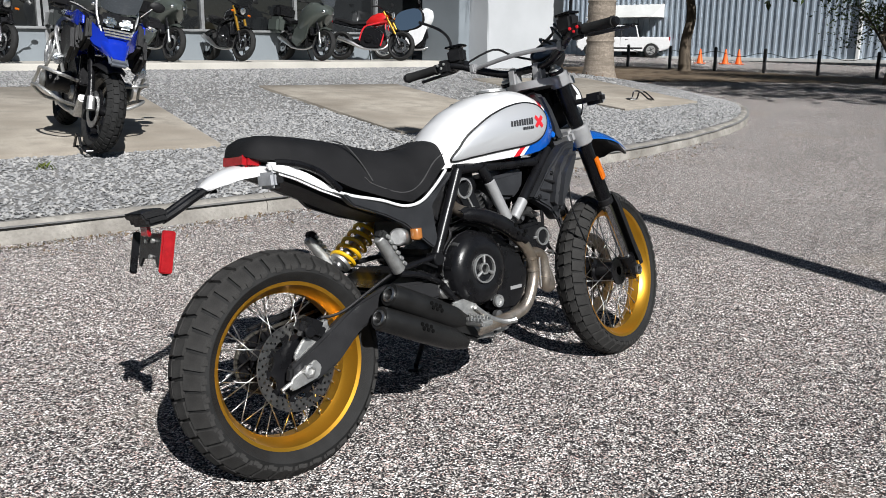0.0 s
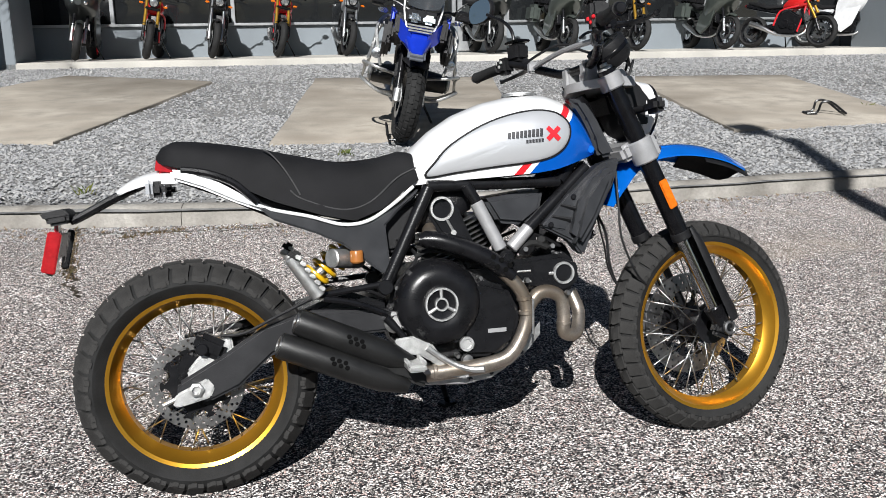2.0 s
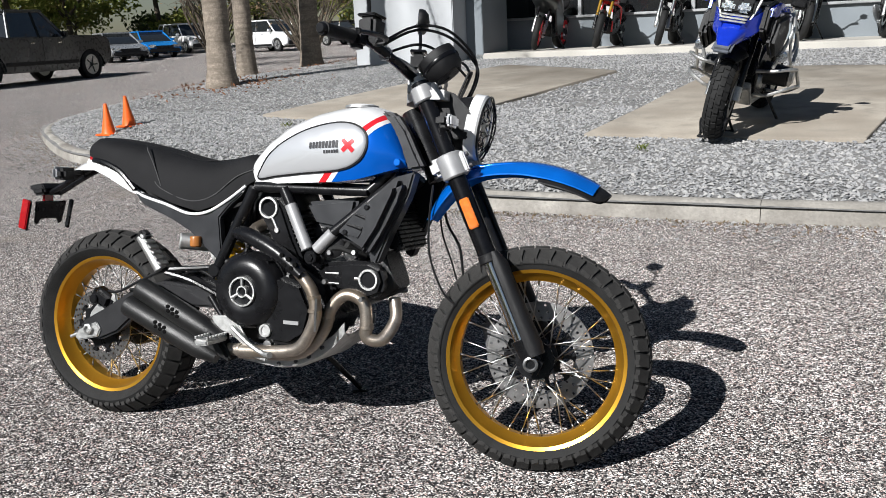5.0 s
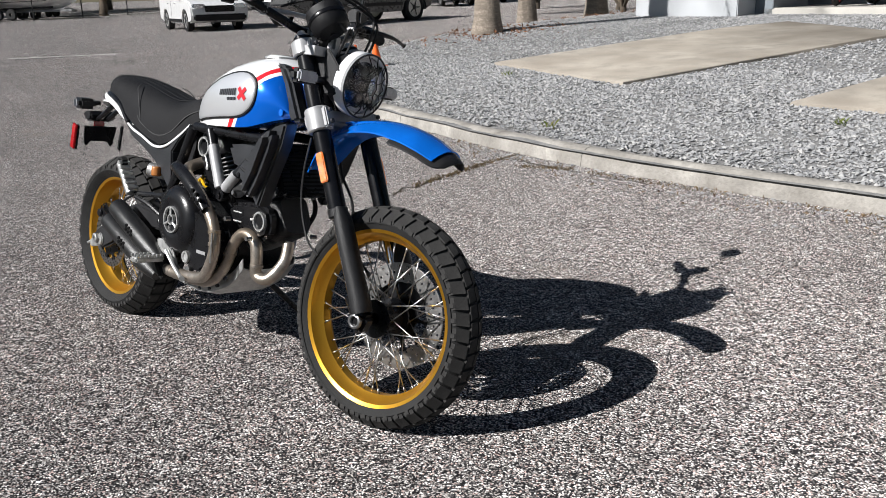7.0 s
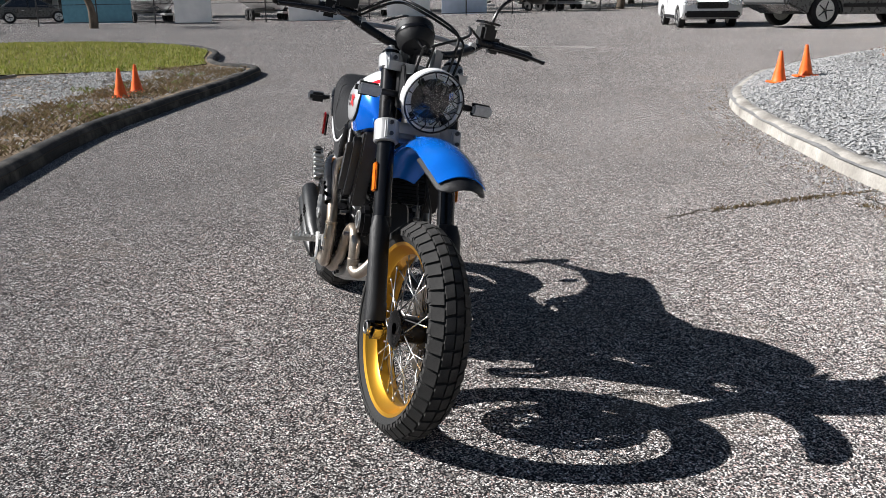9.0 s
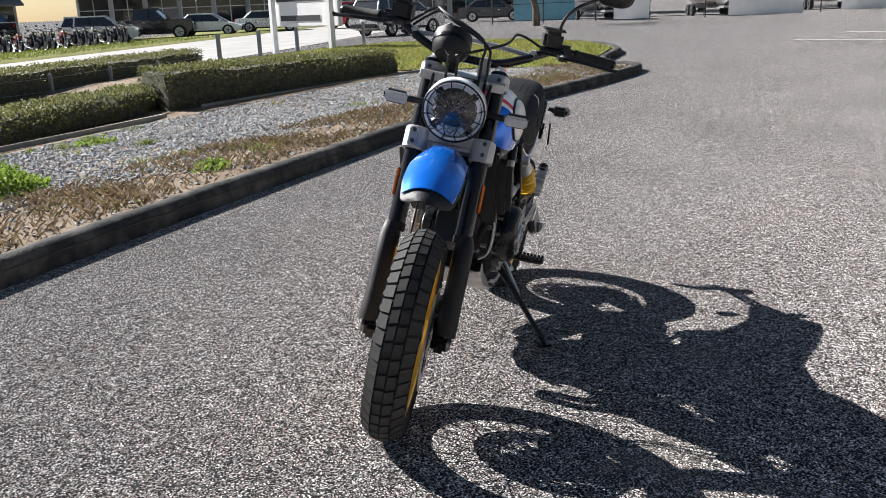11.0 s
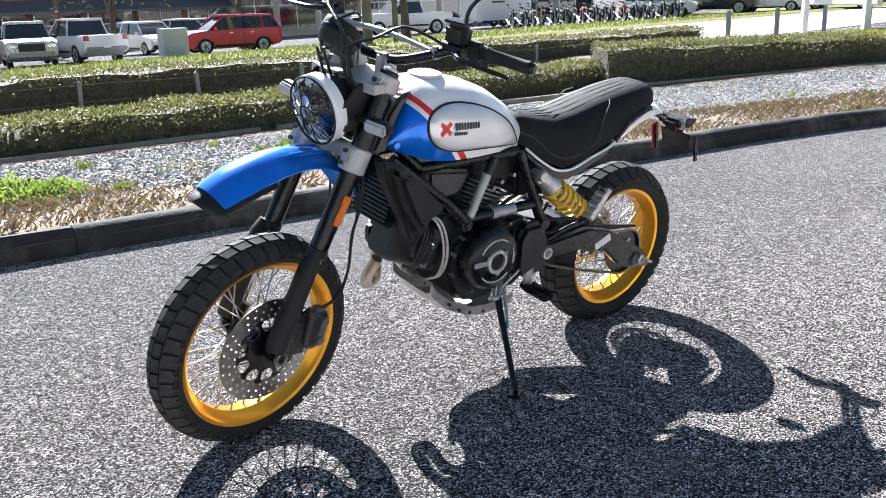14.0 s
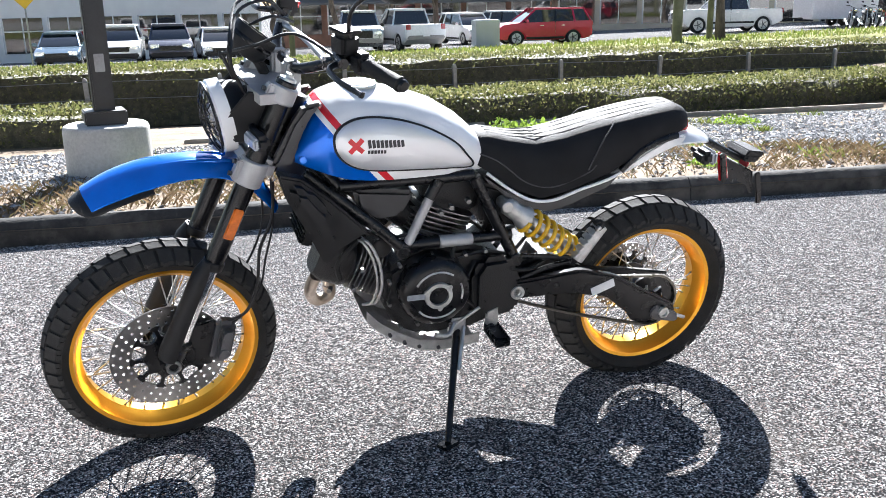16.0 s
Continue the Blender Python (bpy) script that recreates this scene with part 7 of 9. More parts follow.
chain = part("chain_slider", tube([(0.50, 0.094, 0.452), (0.42, 0.094, 0.452), (0.34, 0.094, 0.445)], 0.009, 6), PLASTIC, bike, "black chain slider")
run = [(0.0 + 0.09 * math.cos(t), 0.3 + 0.09 * math.sin(t)) for t in np.linspace(1.45, 4.85, 20)]
low = [(0.012 + (0.585 - 0.012) * t, 0.211 + (0.405 - 0.211) * t - 0.012 * math.sin(math.pi * t)) for t in np.linspace(0.03, 1, 36)]
upl = [(0.585 - 0.575 * t, 0.452 - (0.452 - 0.390) * t) for t in np.linspace(0, 1, 36)]
line = upl + run + low
for (a, b), (c, d) in zip(line, line[1:]):
    piece("chain_link", me, chain, Matrix.Translation(((a + c) / 2, 0.094, (b + d) / 2)) @ Matrix.Rotation(-math.atan2(d - b, c - a), 4, "Y"))
# shock on the left with a yellow spring
s0, s1 = Vector((0.548, 0.128, 0.700)), Vector((0.315, 0.128, 0.525))
sd = (s1 - s0).normalized()
shock = part("rear_shock", rod(s0 + sd * 0.02, s1, 0.018, None, 16), STEEL, bike, "rear shock absorber")
bm = lathe([(0.0, 0.016), (0.01, 0.026), (0.06, 0.028), (0.075, 0.036), (0.085, 0.036), (0.085, 0.02)], 24, at=s0, closed=False, frame3=sd)
rod(s0 + Vector((0, -0.03, 0)), s0 + Vector((0, 0.028, 0)), 0.017, None, 18, bm, bevel=0.003)
part("shock_top", bm, ALLOY, shock, "silver shock body")
part("shock_boot", lathe([(0, 0.02), (0.0, 0.037), (0.010, 0.037), (0.014, 0.02)], 24, at=s0 + sd * 0.268, frame3=sd), ALLOY, shock)
u, w = frame_of(sd)
turns = 6.0
part("shock_spring", tube([s0 + sd * (0.085 + 0.185 * t) + (u * math.cos(math.tau * turns * t) + w * math.sin(math.tau * turns * t)) * 0.037 for t in np.linspace(0, 1, 110)], 0.0068, 8, 1, smooth=False), YELLOW, shock, "yellow coil spring")
part("rear_brake_reservoir", lathe([(0, 0.014), (0.004, 0.018), (0.030, 0.018), (0.034, 0.016), (0.034, 0.006)], 18, "Z", (0.432, -0.135, 0.595), closed=False), mat("amber_fluid_bottle", (0.35, 0.13, 0.03), 0.25, 0, 0.1, 40, coat=0.3), bike, "amber brake fluid bottle")
part("shock_reservoir", rod((0.365, -0.128, 0.612), (0.45, -0.06, 0.60), 0.026, None, 22, bevel=0.004), ALLOY, bike, "silver shock reservoir end")
# rear caliper and bracket
bm = box(0.040, -0.112, 0.405, 0.085, 0.050, 0.055, 0.014, (0, 28, 0))
rcal = part("rear_brake_caliper", bm, BLACK, bike, "black rear brake caliper")
part("caliper_bolt", rod((0.02, -0.136, 0.402), (0.02, -0.146, 0.402), 0.016, None, 18, bevel=0.003), BLACK, rcal)
part("caliper_bracket", slab([(-0.02, 0.318), (0.055, 0.338), (0.100, 0.385), (0.095, 0.425), (0.050, 0.415), (0.005, 0.375), (-0.022, 0.345)], -0.119, -0.104, 0.005), ALLOY, rcal, "alloy caliper bracket")
part("rear_brake_hose", tube([(0.07, -0.125, 0.43), (0.13, -0.14, 0.435), (0.22, -0.15, 0.475), (0.32, -0.152, 0.515), (0.42, -0.14, 0.53), (0.50, -0.135, 0.50)], 0.0045, 6), PLASTIC, bike, "black brake hose")

# ---- foot controls and skid plate ----
for s in (-1, 1):
    y = s * 0.165
    pb = part("footpeg_bracket", slab([(0.515, 0.388), (0.571, 0.392), (0.612, 0.374), (0.648, 0.320), (0.702, 0.286), (0.718, 0.276), (0.712, 0.262), (0.664, 0.272), (0.622, 0.312), (0.584, 0.338), (0.530, 0.348)] if s < 0 else [(0.560, 0.395), (0.600, 0.380), (0.600, 0.330), (0.560, 0.320)], y - 0.006, y + 0.006, 0.004), ALLOY, bike, "alloy foot control bracket")
    px = 0.555 if s < 0 else 0.585
    peg = part("footpeg", box(px, s * 0.225, 0.325, 0.048, 0.105, 0.018, 0.005), ALLOY if s < 0 else BLACK, bike, "toothed metal footpeg")
    for i in range(7):
        for e in (-1, 1):
            part("peg_tooth", box(px + e * 0.020, s * (0.182 + 0.0145 * i), 0.338, 0.008, 0.009, 0.010, 0.001), ALLOY if s < 0 else BLACK, peg)
    part("peg_pivot", rod((px, s * 0.150, 0.325), (px, s * 0.185, 0.325), 0.014, None, 12), BLACK, peg)
    # folded passenger pegs
    a, b = Vector((0.325, s * 0.170, 0.520)), Vector((0.255, s * 0.180, 0.625))
    pp = part("passenger_footpeg", rod(a, b, 0.021, 0.017, 10, bevel=0.003), ALLOY, bike, "folded toothed passenger footpeg")
    for i in range(6):
        p = a + (b - a) * (0.1 + 0.16 * i)
        part("peg_tooth", box(p.x + 0.014, p.y, p.z + 0.011, 0.016, 0.044, 0.010, 0.002, (0, 34, 0)), ALLOY, pp)
    part("peg_rubber", box(0.268, s * 0.178, 0.628, 0.034, 0.036, 0.030, 0.008, (0, 34, 0)), RUBBER, pp)
    part("passenger_peg_stay", tube([(0.325, s * 0.160, 0.520), (0.40, s * 0.145, 0.525), (0.52, s * 0.130, 0.535)], 0.0085, 8), BLACK, pp)
    part("passenger_peg_stay", tube([(0.335, s * 0.160, 0.510), (0.42, s * 0.150, 0.49), (0.52, s * 0.135, 0.445)], 0.0085, 8), BLACK, pp)
part("brake_pedal", tube([(0.600, -0.180, 0.360), (0.660, -0.182, 0.315), (0.715, -0.190, 0.292), (0.750, -0.205, 0.292)], [0.008, 0.008, 0.008, 0.010], 8), ALLOY, bike, "alloy rear brake pedal")
part("rear_master_cylinder", rod((0.500, -0.150, 0.445), (0.560, -0.160, 0.370), 0.012, 0.007, 12), BLACK, bike, "black rear brake master cylinder")
part("gear_lever", tube([(0.690, 0.150, 0.345), (0.720, 0.175, 0.320), (0.760, 0.182, 0.330)], [0.007, 0.007, 0.009], 8), ALLOY, bike, "alloy gear lever")
part("gear_linkage", rod((0.600, 0.156, 0.400), (0.690, 0.160, 0.345), 0.005, None, 8), ALLOY, bike)
sk_pts = [(0.600, 0.238), (0.720, 0.228), (0.790, 0.238), (0.860, 0.268), (0.910, 0.305), (0.945, 0.345)]
rings = []
for x, z in sk_pts:
    hw = 0.125 if x < 0.85 else 0.105
    rings.append([(x, -hw, z + 0.045), (x, -hw * 0.98, z + 0.010), (x, -hw * 0.7, z), (x, hw * 0.7, z), (x, hw * 0.98, z + 0.010), (x, hw, z + 0.045), (x, hw - 0.004, z + 0.045), (x, hw * 0.94, z + 0.014), (x, hw * 0.7, z + 0.005), (x, -hw * 0.7, z + 0.005), (x, -hw * 0.94, z + 0.014), (x, -hw + 0.004, z + 0.045)])
skid = part("skid_plate", loft(rings), ALLOY, bike, "silver aluminium skid plate")
# dark pegs on the unpierced plate, hole shade given by their colour
for x, z in ((0.790, 0.262), (0.835, 0.280), (0.880, 0.312), (0.73, 0.250)):
    for s in (-1, 1):
        part("skid_hole", rod((x, s * 0.118, z), (x, s * 0.1275, z), 0.006, None, 8), DARK, skid)
# side stand, foot on the ground
inv = BIKE.inverted()
f0 = inv @ Vector((0.766, 0.322, 0.008))
t0 = Vector((0.672, 0.120, 0.300))
stand = part("side_stand", rod(t0, f0 + Vector((0, 0, 0.006)), 0.0125, 0.009, 12), BLACK, bike, "black side stand")
part("stand_foot", move(box(0, 0, 0.0, 0.060, 0.042, 0.010, 0.003), Matrix.Translation(f0) @ Matrix.Rotation(radians(-LEAN), 4, "X") @ Matrix.Rotation(0.5, 4, "Z")), BLACK, stand)
part("stand_pivot", box(t0.x, t0.y - 0.005, t0.z + 0.012, 0.052, 0.030, 0.060, 0.008), ALLOY, stand, "alloy stand pivot")
part("stand_spring", rod(t0 + Vector((-0.016, 0.016, 0.02)), t0 + (f0 - t0) * 0.35 + Vector((-0.012, 0.012, 0)), 0.006, None, 8), STEEL, stand)

for k, (pts, r) in enumerate(((((0.60, -0.10, 0.60), (0.64, -0.125, 0.615), (0.70, -0.135, 0.60), (0.75, -0.125, 0.575)), 0.007), (((0.86, -0.095, 0.565), (0.885, -0.115, 0.60), (0.93, -0.115, 0.615), (0.975, -0.105, 0.60)), 0.009), (((0.52, -0.125, 0.47), (0.57, -0.135, 0.505), (0.60, -0.13, 0.56)), 0.006), (((0.67, 0.09, 0.60), (0.70, 0.13, 0.56), (0.69, 0.15, 0.50), (0.66, 0.15, 0.45)), 0.007), (((0.96, 0.09, 0.62), (1.00, 0.115, 0.60), (1.03, 0.11, 0.55), (1.02, 0.09, 0.50)), 0.008), (((0.38, 0.10, 0.50), (0.45, 0.14, 0.49), (0.52, 0.15, 0.50), (0.60, 0.145, 0.53)), 0.0055))):
    part("hose", tube(pts, r, 8), RUBBER, bike, "black rubber hose")
for p, d in (((0.985, -0.108, 0.600), (0, -1, 0.2)), ((0.905, -0.110, 0.598), (0, -1, 0.1)), ((1.045, 0.085, 0.470), (0.5, 1, 0)), ((0.705, 0.105, 0.700), (0, 1, 0)), ((0.655, 0.105, 0.715), (0, 1, 0)), ((0.735, 0.105, 0.685), (0, 1, 0)), ((0.96, 0.100, 0.530), (0, 1, 0)), ((0.985, 0.095, 0.470), (0, 1, 0)), ((1.02, -0.128, 0.470), (0, -1, 0)), ((0.90, -0.130, 0.515), (0, -1, 0))):
    p, d = Vector(p), Vector(d).normalized()
    part("hex_bolt", rod(p, p + d * 0.020, 0.0075, None, 6), BOLT, bike)
part("spark_plug_cap", rod((0.99, -0.06, 0.585), (0.955, -0.115, 0.625), 0.014, 0.012, 12, bevel=0.003), RUBBER, bike, "black spark plug cap")
part("horn", lathe([(0, 0.012), (0.006, 0.036), (0.016, 0.038), (0.022, 0.030), (0.024, 0.004)], 24, at=(0.905, -0.098, 0.620), closed=False, frame3=(0.2, -1, 0)), PLASTIC, bike, "round black horn")


# ---- other motorcycles ----
def paint(name, col, rough=0.25, metal=0.1):
    return mat(name, col, rough, metal, 0.06, 10, coat=0.5)


CAMO = paint("dark_grey_paint", (0.05, 0.055, 0.055), 0.3, 0.4)
GREYGREEN = paint("grey_green_paint", (0.09, 0.105, 0.095), 0.3, 0.4)
BIKERED = paint("bright_red_paint", (0.55, 0.015, 0.015))
BIKEWHITE = paint("pearl_white_paint", (0.72, 0.73, 0.74))
BIKEBLACK = paint("black_tank_paint", (0.012, 0.012, 0.013), 0.2, 0.0)
BIKESILVER = paint("silver_tank_paint", (0.5, 0.51, 0.52), 0.3, 0.5)
DEEPBLUE = paint("deep_blue_fairing_paint", (0.008, 0.035, 0.46), 0.25, 0.2)
GOLDLEG = mat("gold_fork_anodising", (0.60, 0.34, 0.05), 0.3, 0.8, 0.06, 20)
SCREEN = mat("tinted_windscreen", (0.10, 0.11, 0.12), 0.08, 0, 0.05, 5, trans=0.6)


def plain_wheel(top, cx, r, half, rim_mat, label, knobs=0, turn=None):
    """A cast wheel: rim with five twin spokes, tyre, disc."""
    M = turn or Matrix()
    rr = r - 0.085
    c = Vector((cx, 0, r))
    rim = part("wheel", move(lathe([(-half * 0.7, rr), (-half * 0.3, rr - 0.03), (half * 0.3, rr - 0.03), (half * 0.7, rr), (half * 0.7, rr + 0.008), (-half * 0.7, rr + 0.008)], 36, at=c), M), rim_mat, top, label)
    bm = lathe([(half * s, r - 0.004 - 0.05 * abs(s) ** 2.2) for s in np.linspace(-1, 1, 9)] + [(half * 1.02, rr + 0.035), (half * 0.72, rr + 0.004), (-half * 0.72, rr + 0.004), (-half * 1.02, rr + 0.035)], 40, at=c)
    if knobs:
        st = math.tau / knobs
        for i in range(knobs):
            for lane, (s0, s1) in enumerate(((-0.98, -0.62), (-0.5, -0.08), (0.08, 0.5), (0.62, 0.98))):
                a0 = st * (i + 0.1 + 0.5 * (lane % 2))
                vs = []
                for lift in (-0.008, 0.010):
                    for a, s in ((a0, s0), (a0, s1), (a0 + st * 0.7, s1), (a0 + st * 0.7, s0)):
                        q = r - 0.004 - 0.05 * abs(s) ** 2.2 + lift
                        vs.append(bm.verts.new(c + Vector((q * math.cos(a), half * s, q * math.sin(a)))))
                for q in ((4, 5, 6, 7), (0, 4, 7, 3), (1, 2, 6, 5), (0, 1, 5, 4), (3, 7, 6, 2)):
                    bm.faces.new([vs[k] for k in q])
    part("tyre", move(bm, M), RUBBER, rim)
    bm = lathe([(-half * 0.7, 0.02), (-half * 0.7, 0.045), (half * 0.7, 0.045), (half * 0.7, 0.02)], 18, at=c)
    for k in range(5):
        t = math.tau * k / 5
        for o in (-0.18, 0.18):
            rod(c + Vector((0.04 * math.cos(t), 0, 0.04 * math.sin(t))), c + Vector(((rr - 0.02) * math.cos(t + o), 0, (rr - 0.02) * math.sin(t + o))), 0.011, 0.008, 6, bm)
    part("wheel_spokes", move(bm, M), rim_mat, rim)
    for s in (-1, 1):
        bm = lathe([(s * (half + 0.006) - 0.002, 0.10), (s * (half + 0.006) + 0.002, 0.10), (s * (half + 0.006) + 0.002, 0.150), (s * (half + 0.006) - 0.002, 0.150)], 30, at=c)
        part("brake_disc", move(bm, M), STEEL, rim)


def street_bike(x, y, z, yaw, label, style, col, legs, rim, lean=-9, pitch=0.0, steer=12, group="motorcycles before the shop"):
    top = thing("parked_motorcycle", Matrix.Translation((x, y, z)) @ Matrix.Rotation(radians(yaw), 4, "Z") @ Matrix.Rotation(radians(pitch), 4, "Y") @ Matrix.Rotation(radians(lean), 4, "X"), label, "motorcycle", group)
    big = style in ("tourer", "adventure")
    wb = 1.52 if big else 1.42
    R = 0.325 if style != "adventure" else 0.345
    head = Vector((wb - 0.33, 0, 0.98))
    ax = Vector((-0.42, 0, 0.91)).normalized()
    T = Matrix.Translation(head) @ Matrix.Rotation(radians(steer), 4, ax) @ Matrix.Translation(-head)
    plain_wheel(top, 0.0, 0.318, 0.088, rim, "rear wheel", 26 if style == "adventure" else 0)
    plain_wheel(top, wb, R, 0.060 if style != "adventure" else 0.078, rim, "front wheel", 30 if style == "adventure" else 0, T)
    up = Vector((wb - 0.40, 0, 1.04))
    for s in (-1, 1):
        bm = rod(up + Vector((0, s * 0.105, 0)), Vector((wb - 0.10, s * 0.105, 0.56)), 0.028, None, 14)
        leg = part("fork_leg", move(bm, T), legs, top, "fork leg")
        part("fork_slider", move(rod(Vector((wb - 0.12, s * 0.105, 0.60)), Vector((wb, s * 0.105, R)), 0.026, 0.030, 14), T), STEEL if legs is not GOLDLEG and style != "adventure" else BLACK, leg)
        part("brake_caliper", move(box(wb - 0.12, s * 0.105, R + 0.03, 0.05, 0.05, 0.11, 0.012, (0, 15, 0)), T), BLACK, leg)
    bm = box(wb - 0.28, 0, 0.86, 0.09, 0.25, 0.05, 0.012)
    box(wb - 0.37, 0, 1.03, 0.10, 0.25, 0.04, 0.012, None, bm)
    part("fork_yoke", move(bm, T), BLACK, top)
    part("front_mudguard", move(shell([(wb - 0.30, 0, R + 0.20), (wb - 0.16, 0, R + 0.335), (wb, 0, R + 0.365), (wb + 0.16, 0, R + 0.325)], [0.06, 0.072, 0.072, 0.05], [0.03, 0.04, 0.04, 0.03]), T), BLACK if style in ("naked", "adventure") else col, top, "front mudguard")
    wide = 0.42 if style != "sport" else 0.33
    pts = [(wb - 0.52, wide, 1.10), (wb - 0.46, wide * 0.62, 1.13), (wb - 0.40, wide * 0.28, 1.09), (wb - 0.39, 0, 1.08)]
    bars = part("handlebar", move(tube(pts + [(a, -b, c) for a, b, c in pts[-2::-1]], 0.013, 8, 4), T), BLACK, top)
    for s in (-1, 1):
        part("grip", move(rod((wb - 0.53, s * wide, 1.10), (wb - 0.47, s * wide * 0.70, 1.128), 0.018, None, 10), T), RUBBER, bars)
        part("mirror", move(ball((wb - 0.46, s * (wide + 0.02), 1.27), 0.018, 0.07, 0.045, None, 2), T), PLASTIC, top, "black mirror")
        part("mirror_stalk", move(rod((wb - 0.46, s * wide * 0.7, 1.13), (wb - 0.455, s * (wide - 0.02), 1.25), 0.006, None, 6), T), BLACK, bars)
        part("turn_signal", move(box(wb - 0.27, s * 0.20, 0.93, 0.04, 0.07, 0.035, 0.01), T), AMBER, top, "turn signal")
    # tank, seat, tail
    secs = []
    for x0, zb, zt, w in ((0.60, 0.76, 0.84, 0.08), (0.72, 0.74, 0.96, 0.14), (0.88, 0.74, 1.02, 0.165), (1.02, 0.76, 1.02, 0.16), (wb - 0.30, 0.80, 0.95, 0.11)):
        secs.append([(x0, math.copysign(abs(math.cos(t)) ** 0.7, math.cos(t)) * w, (zb + zt) / 2 + (zt - zb) / 2 * math.copysign(abs(math.sin(t)) ** 0.7, math.sin(t))) for t in np.linspace(0, math.tau, 21)[:-1]])
    part("fuel_tank", loft(secs), col, top, "fuel tank")
    secs = []
    for x0, zb, zt, w in ((-0.16, 0.86, 0.92, 0.06), (0.05, 0.80, 0.90, 0.11), (0.30, 0.74, 0.83, 0.14), (0.55, 0.76, 0.83, 0.11), (0.64, 0.78, 0.85, 0.08)):
        secs.append([(x0, math.copysign(abs(math.cos(t)) ** 0.6, math.cos(t)) * w, (zb + zt) / 2 + (zt - zb) / 2 * math.copysign(abs(math.sin(t)) ** 0.6, math.sin(t))) for t in np.linspace(0, math.tau, 17)[:-1]])
    part("seat", loft(secs), VINYL, top, "black seat")
    part("tail", slab([(-0.22, 0.80), (-0.18, 0.87), (0.10, 0.82), (0.55, 0.74), (0.50, 0.66), (0.15, 0.72)], -0.09, 0.09, 0.02), col if style != "naked" else BLACK, top, "tail unit")
    part("tail_lamp", box(-0.21, 0, 0.835, 0.04, 0.12, 0.05, 0.012), REDLENS, top)
    # engine, frame, exhaust
    eng = part("engine", slab([(0.46, 0.34), (0.62, 0.24), (0.95, 0.25), (1.04, 0.40), (1.0, 0.60), (0.78, 0.72), (0.55, 0.64)], -0.13, 0.13, 0.03), ENGINE, top, "black engine")
    for s in (-1, 1):
        part("engine_cover", rod((0.70, s * 0.125, 0.45), (0.70, s * 0.165, 0.45), 0.10, 0.085, 24), ALLOY if style == "adventure" else BLACK, eng)
        part("engine_cover", rod((0.88, s * 0.12, 0.40), (0.88, s * 0.155, 0.40), 0.07, 0.06, 20), ALLOY if style == "adventure" else BLACK, eng)
    bm = bmesh.new()
    for s in (-1, 1):
        tube([(wb - 0.36, s * 0.04, 0.96), (0.95, s * 0.13, 0.80), (0.60, s * 0.15, 0.70), (0.48, s * 0.13, 0.42)], 0.018, 8, 4, bm)
        tube([(wb - 0.36, s * 0.04, 0.86), (1.06, s * 0.12, 0.60), (0.98, s * 0.12, 0.30)], 0.016, 8, 4, bm)
    part("frame", bm, BLACK if col is not BIKERED else REDP, top, "tubular frame")
    part("swingarm", slab([(-0.06, 0.28), (0.0, 0.36), (0.46, 0.46), (0.50, 0.38), (0.06, 0.27)], -0.13, -0.10, 0.01), BLACK, top)
    part("swingarm", slab([(-0.06, 0.28), (0.0, 0.36), (0.46, 0.46), (0.50, 0.38), (0.06, 0.27)], 0.10, 0.13, 0.01), BLACK, top)
    part("exhaust", tube([(1.03, 0.05, 0.52), (1.10, 0.02, 0.36), (0.98, -0.06, 0.24), (0.60, -0.14, 0.24), (0.30, -0.19, 0.36), (0.02, -0.21, 0.46)], [0.022, 0.022, 0.022, 0.024, 0.05, 0.05], 10, 5), STEEL, top, "steel exhaust")
    part("radiator", box(wb - 0.36, 0, 0.62, 0.05, 0.30, 0.26, 0.01, (0, -15, 0)), BLACK, top, "black radiator")
    part("side_stand", rod((0.62, 0.13, 0.30), (0.60, 0.30, 0.045), 0.012, None, 8), BLACK, top)
    lampz = Vector((wb - 0.22, 0, 0.97))
    if style == "naked":
        hl = part("headlight", move(lathe([(-0.10, 0.02), (-0.08, 0.07), (0, 0.088), (0.01, 0.082)], 24, at=lampz, closed=False, frame3=(1, 0, -0.15)), T), BLACK, top, "round headlight")
        part("headlight_glass", move(lathe([(0.0, 0.08), (0.014, 0.06), (0.02, 0.003)], 24, at=lampz, closed=False, frame3=(1, 0, -0.15)), T), REFLECTOR, hl)
    elif style in ("tourer", "sport"):
        k = 1.0 if style == "tourer" else 0.82
        secs = []
        for x0, zc, w, h in ((wb + 0.10, 0.98, 0.05, 0.05), (wb + 0.0, 1.0, 0.16, 0.12), (wb - 0.18, 0.98, 0.27, 0.20), (wb - 0.38, 0.92, 0.30 * k, 0.28), (wb - 0.62, 0.82, 0.27 * k, 0.30), (wb - 0.80, 0.74, 0.20, 0.22)):
            secs.append([(x0, math.copysign(abs(math.cos(t)) ** 0.8, math.cos(t)) * w, zc + h * math.copysign(abs(math.sin(t)) ** 0.8, math.sin(t))) for t in np.linspace(0, math.tau, 25)[:-1]])
        fair = part("fairing", loft(secs), col, top, "painted fairing")
        for s in (-1, 1):
            part("fairing_side", slab([(wb - 0.30, 0.75), (wb - 0.20, 0.88), (wb - 0.62, 0.80), (0.62, 0.62), (0.56, 0.36), (0.80, 0.26), (wb - 0.42, 0.42)], s * 0.20 - 0.02, s * 0.20 + 0.02, 0.015), col, fair)
            part("headlight", ball((wb + 0.015, s * 0.085, 0.98), 0.05, 0.065, 0.045, None, 2, (0, 0, -s * 25)), REFLECTOR, top, "bright headlight")
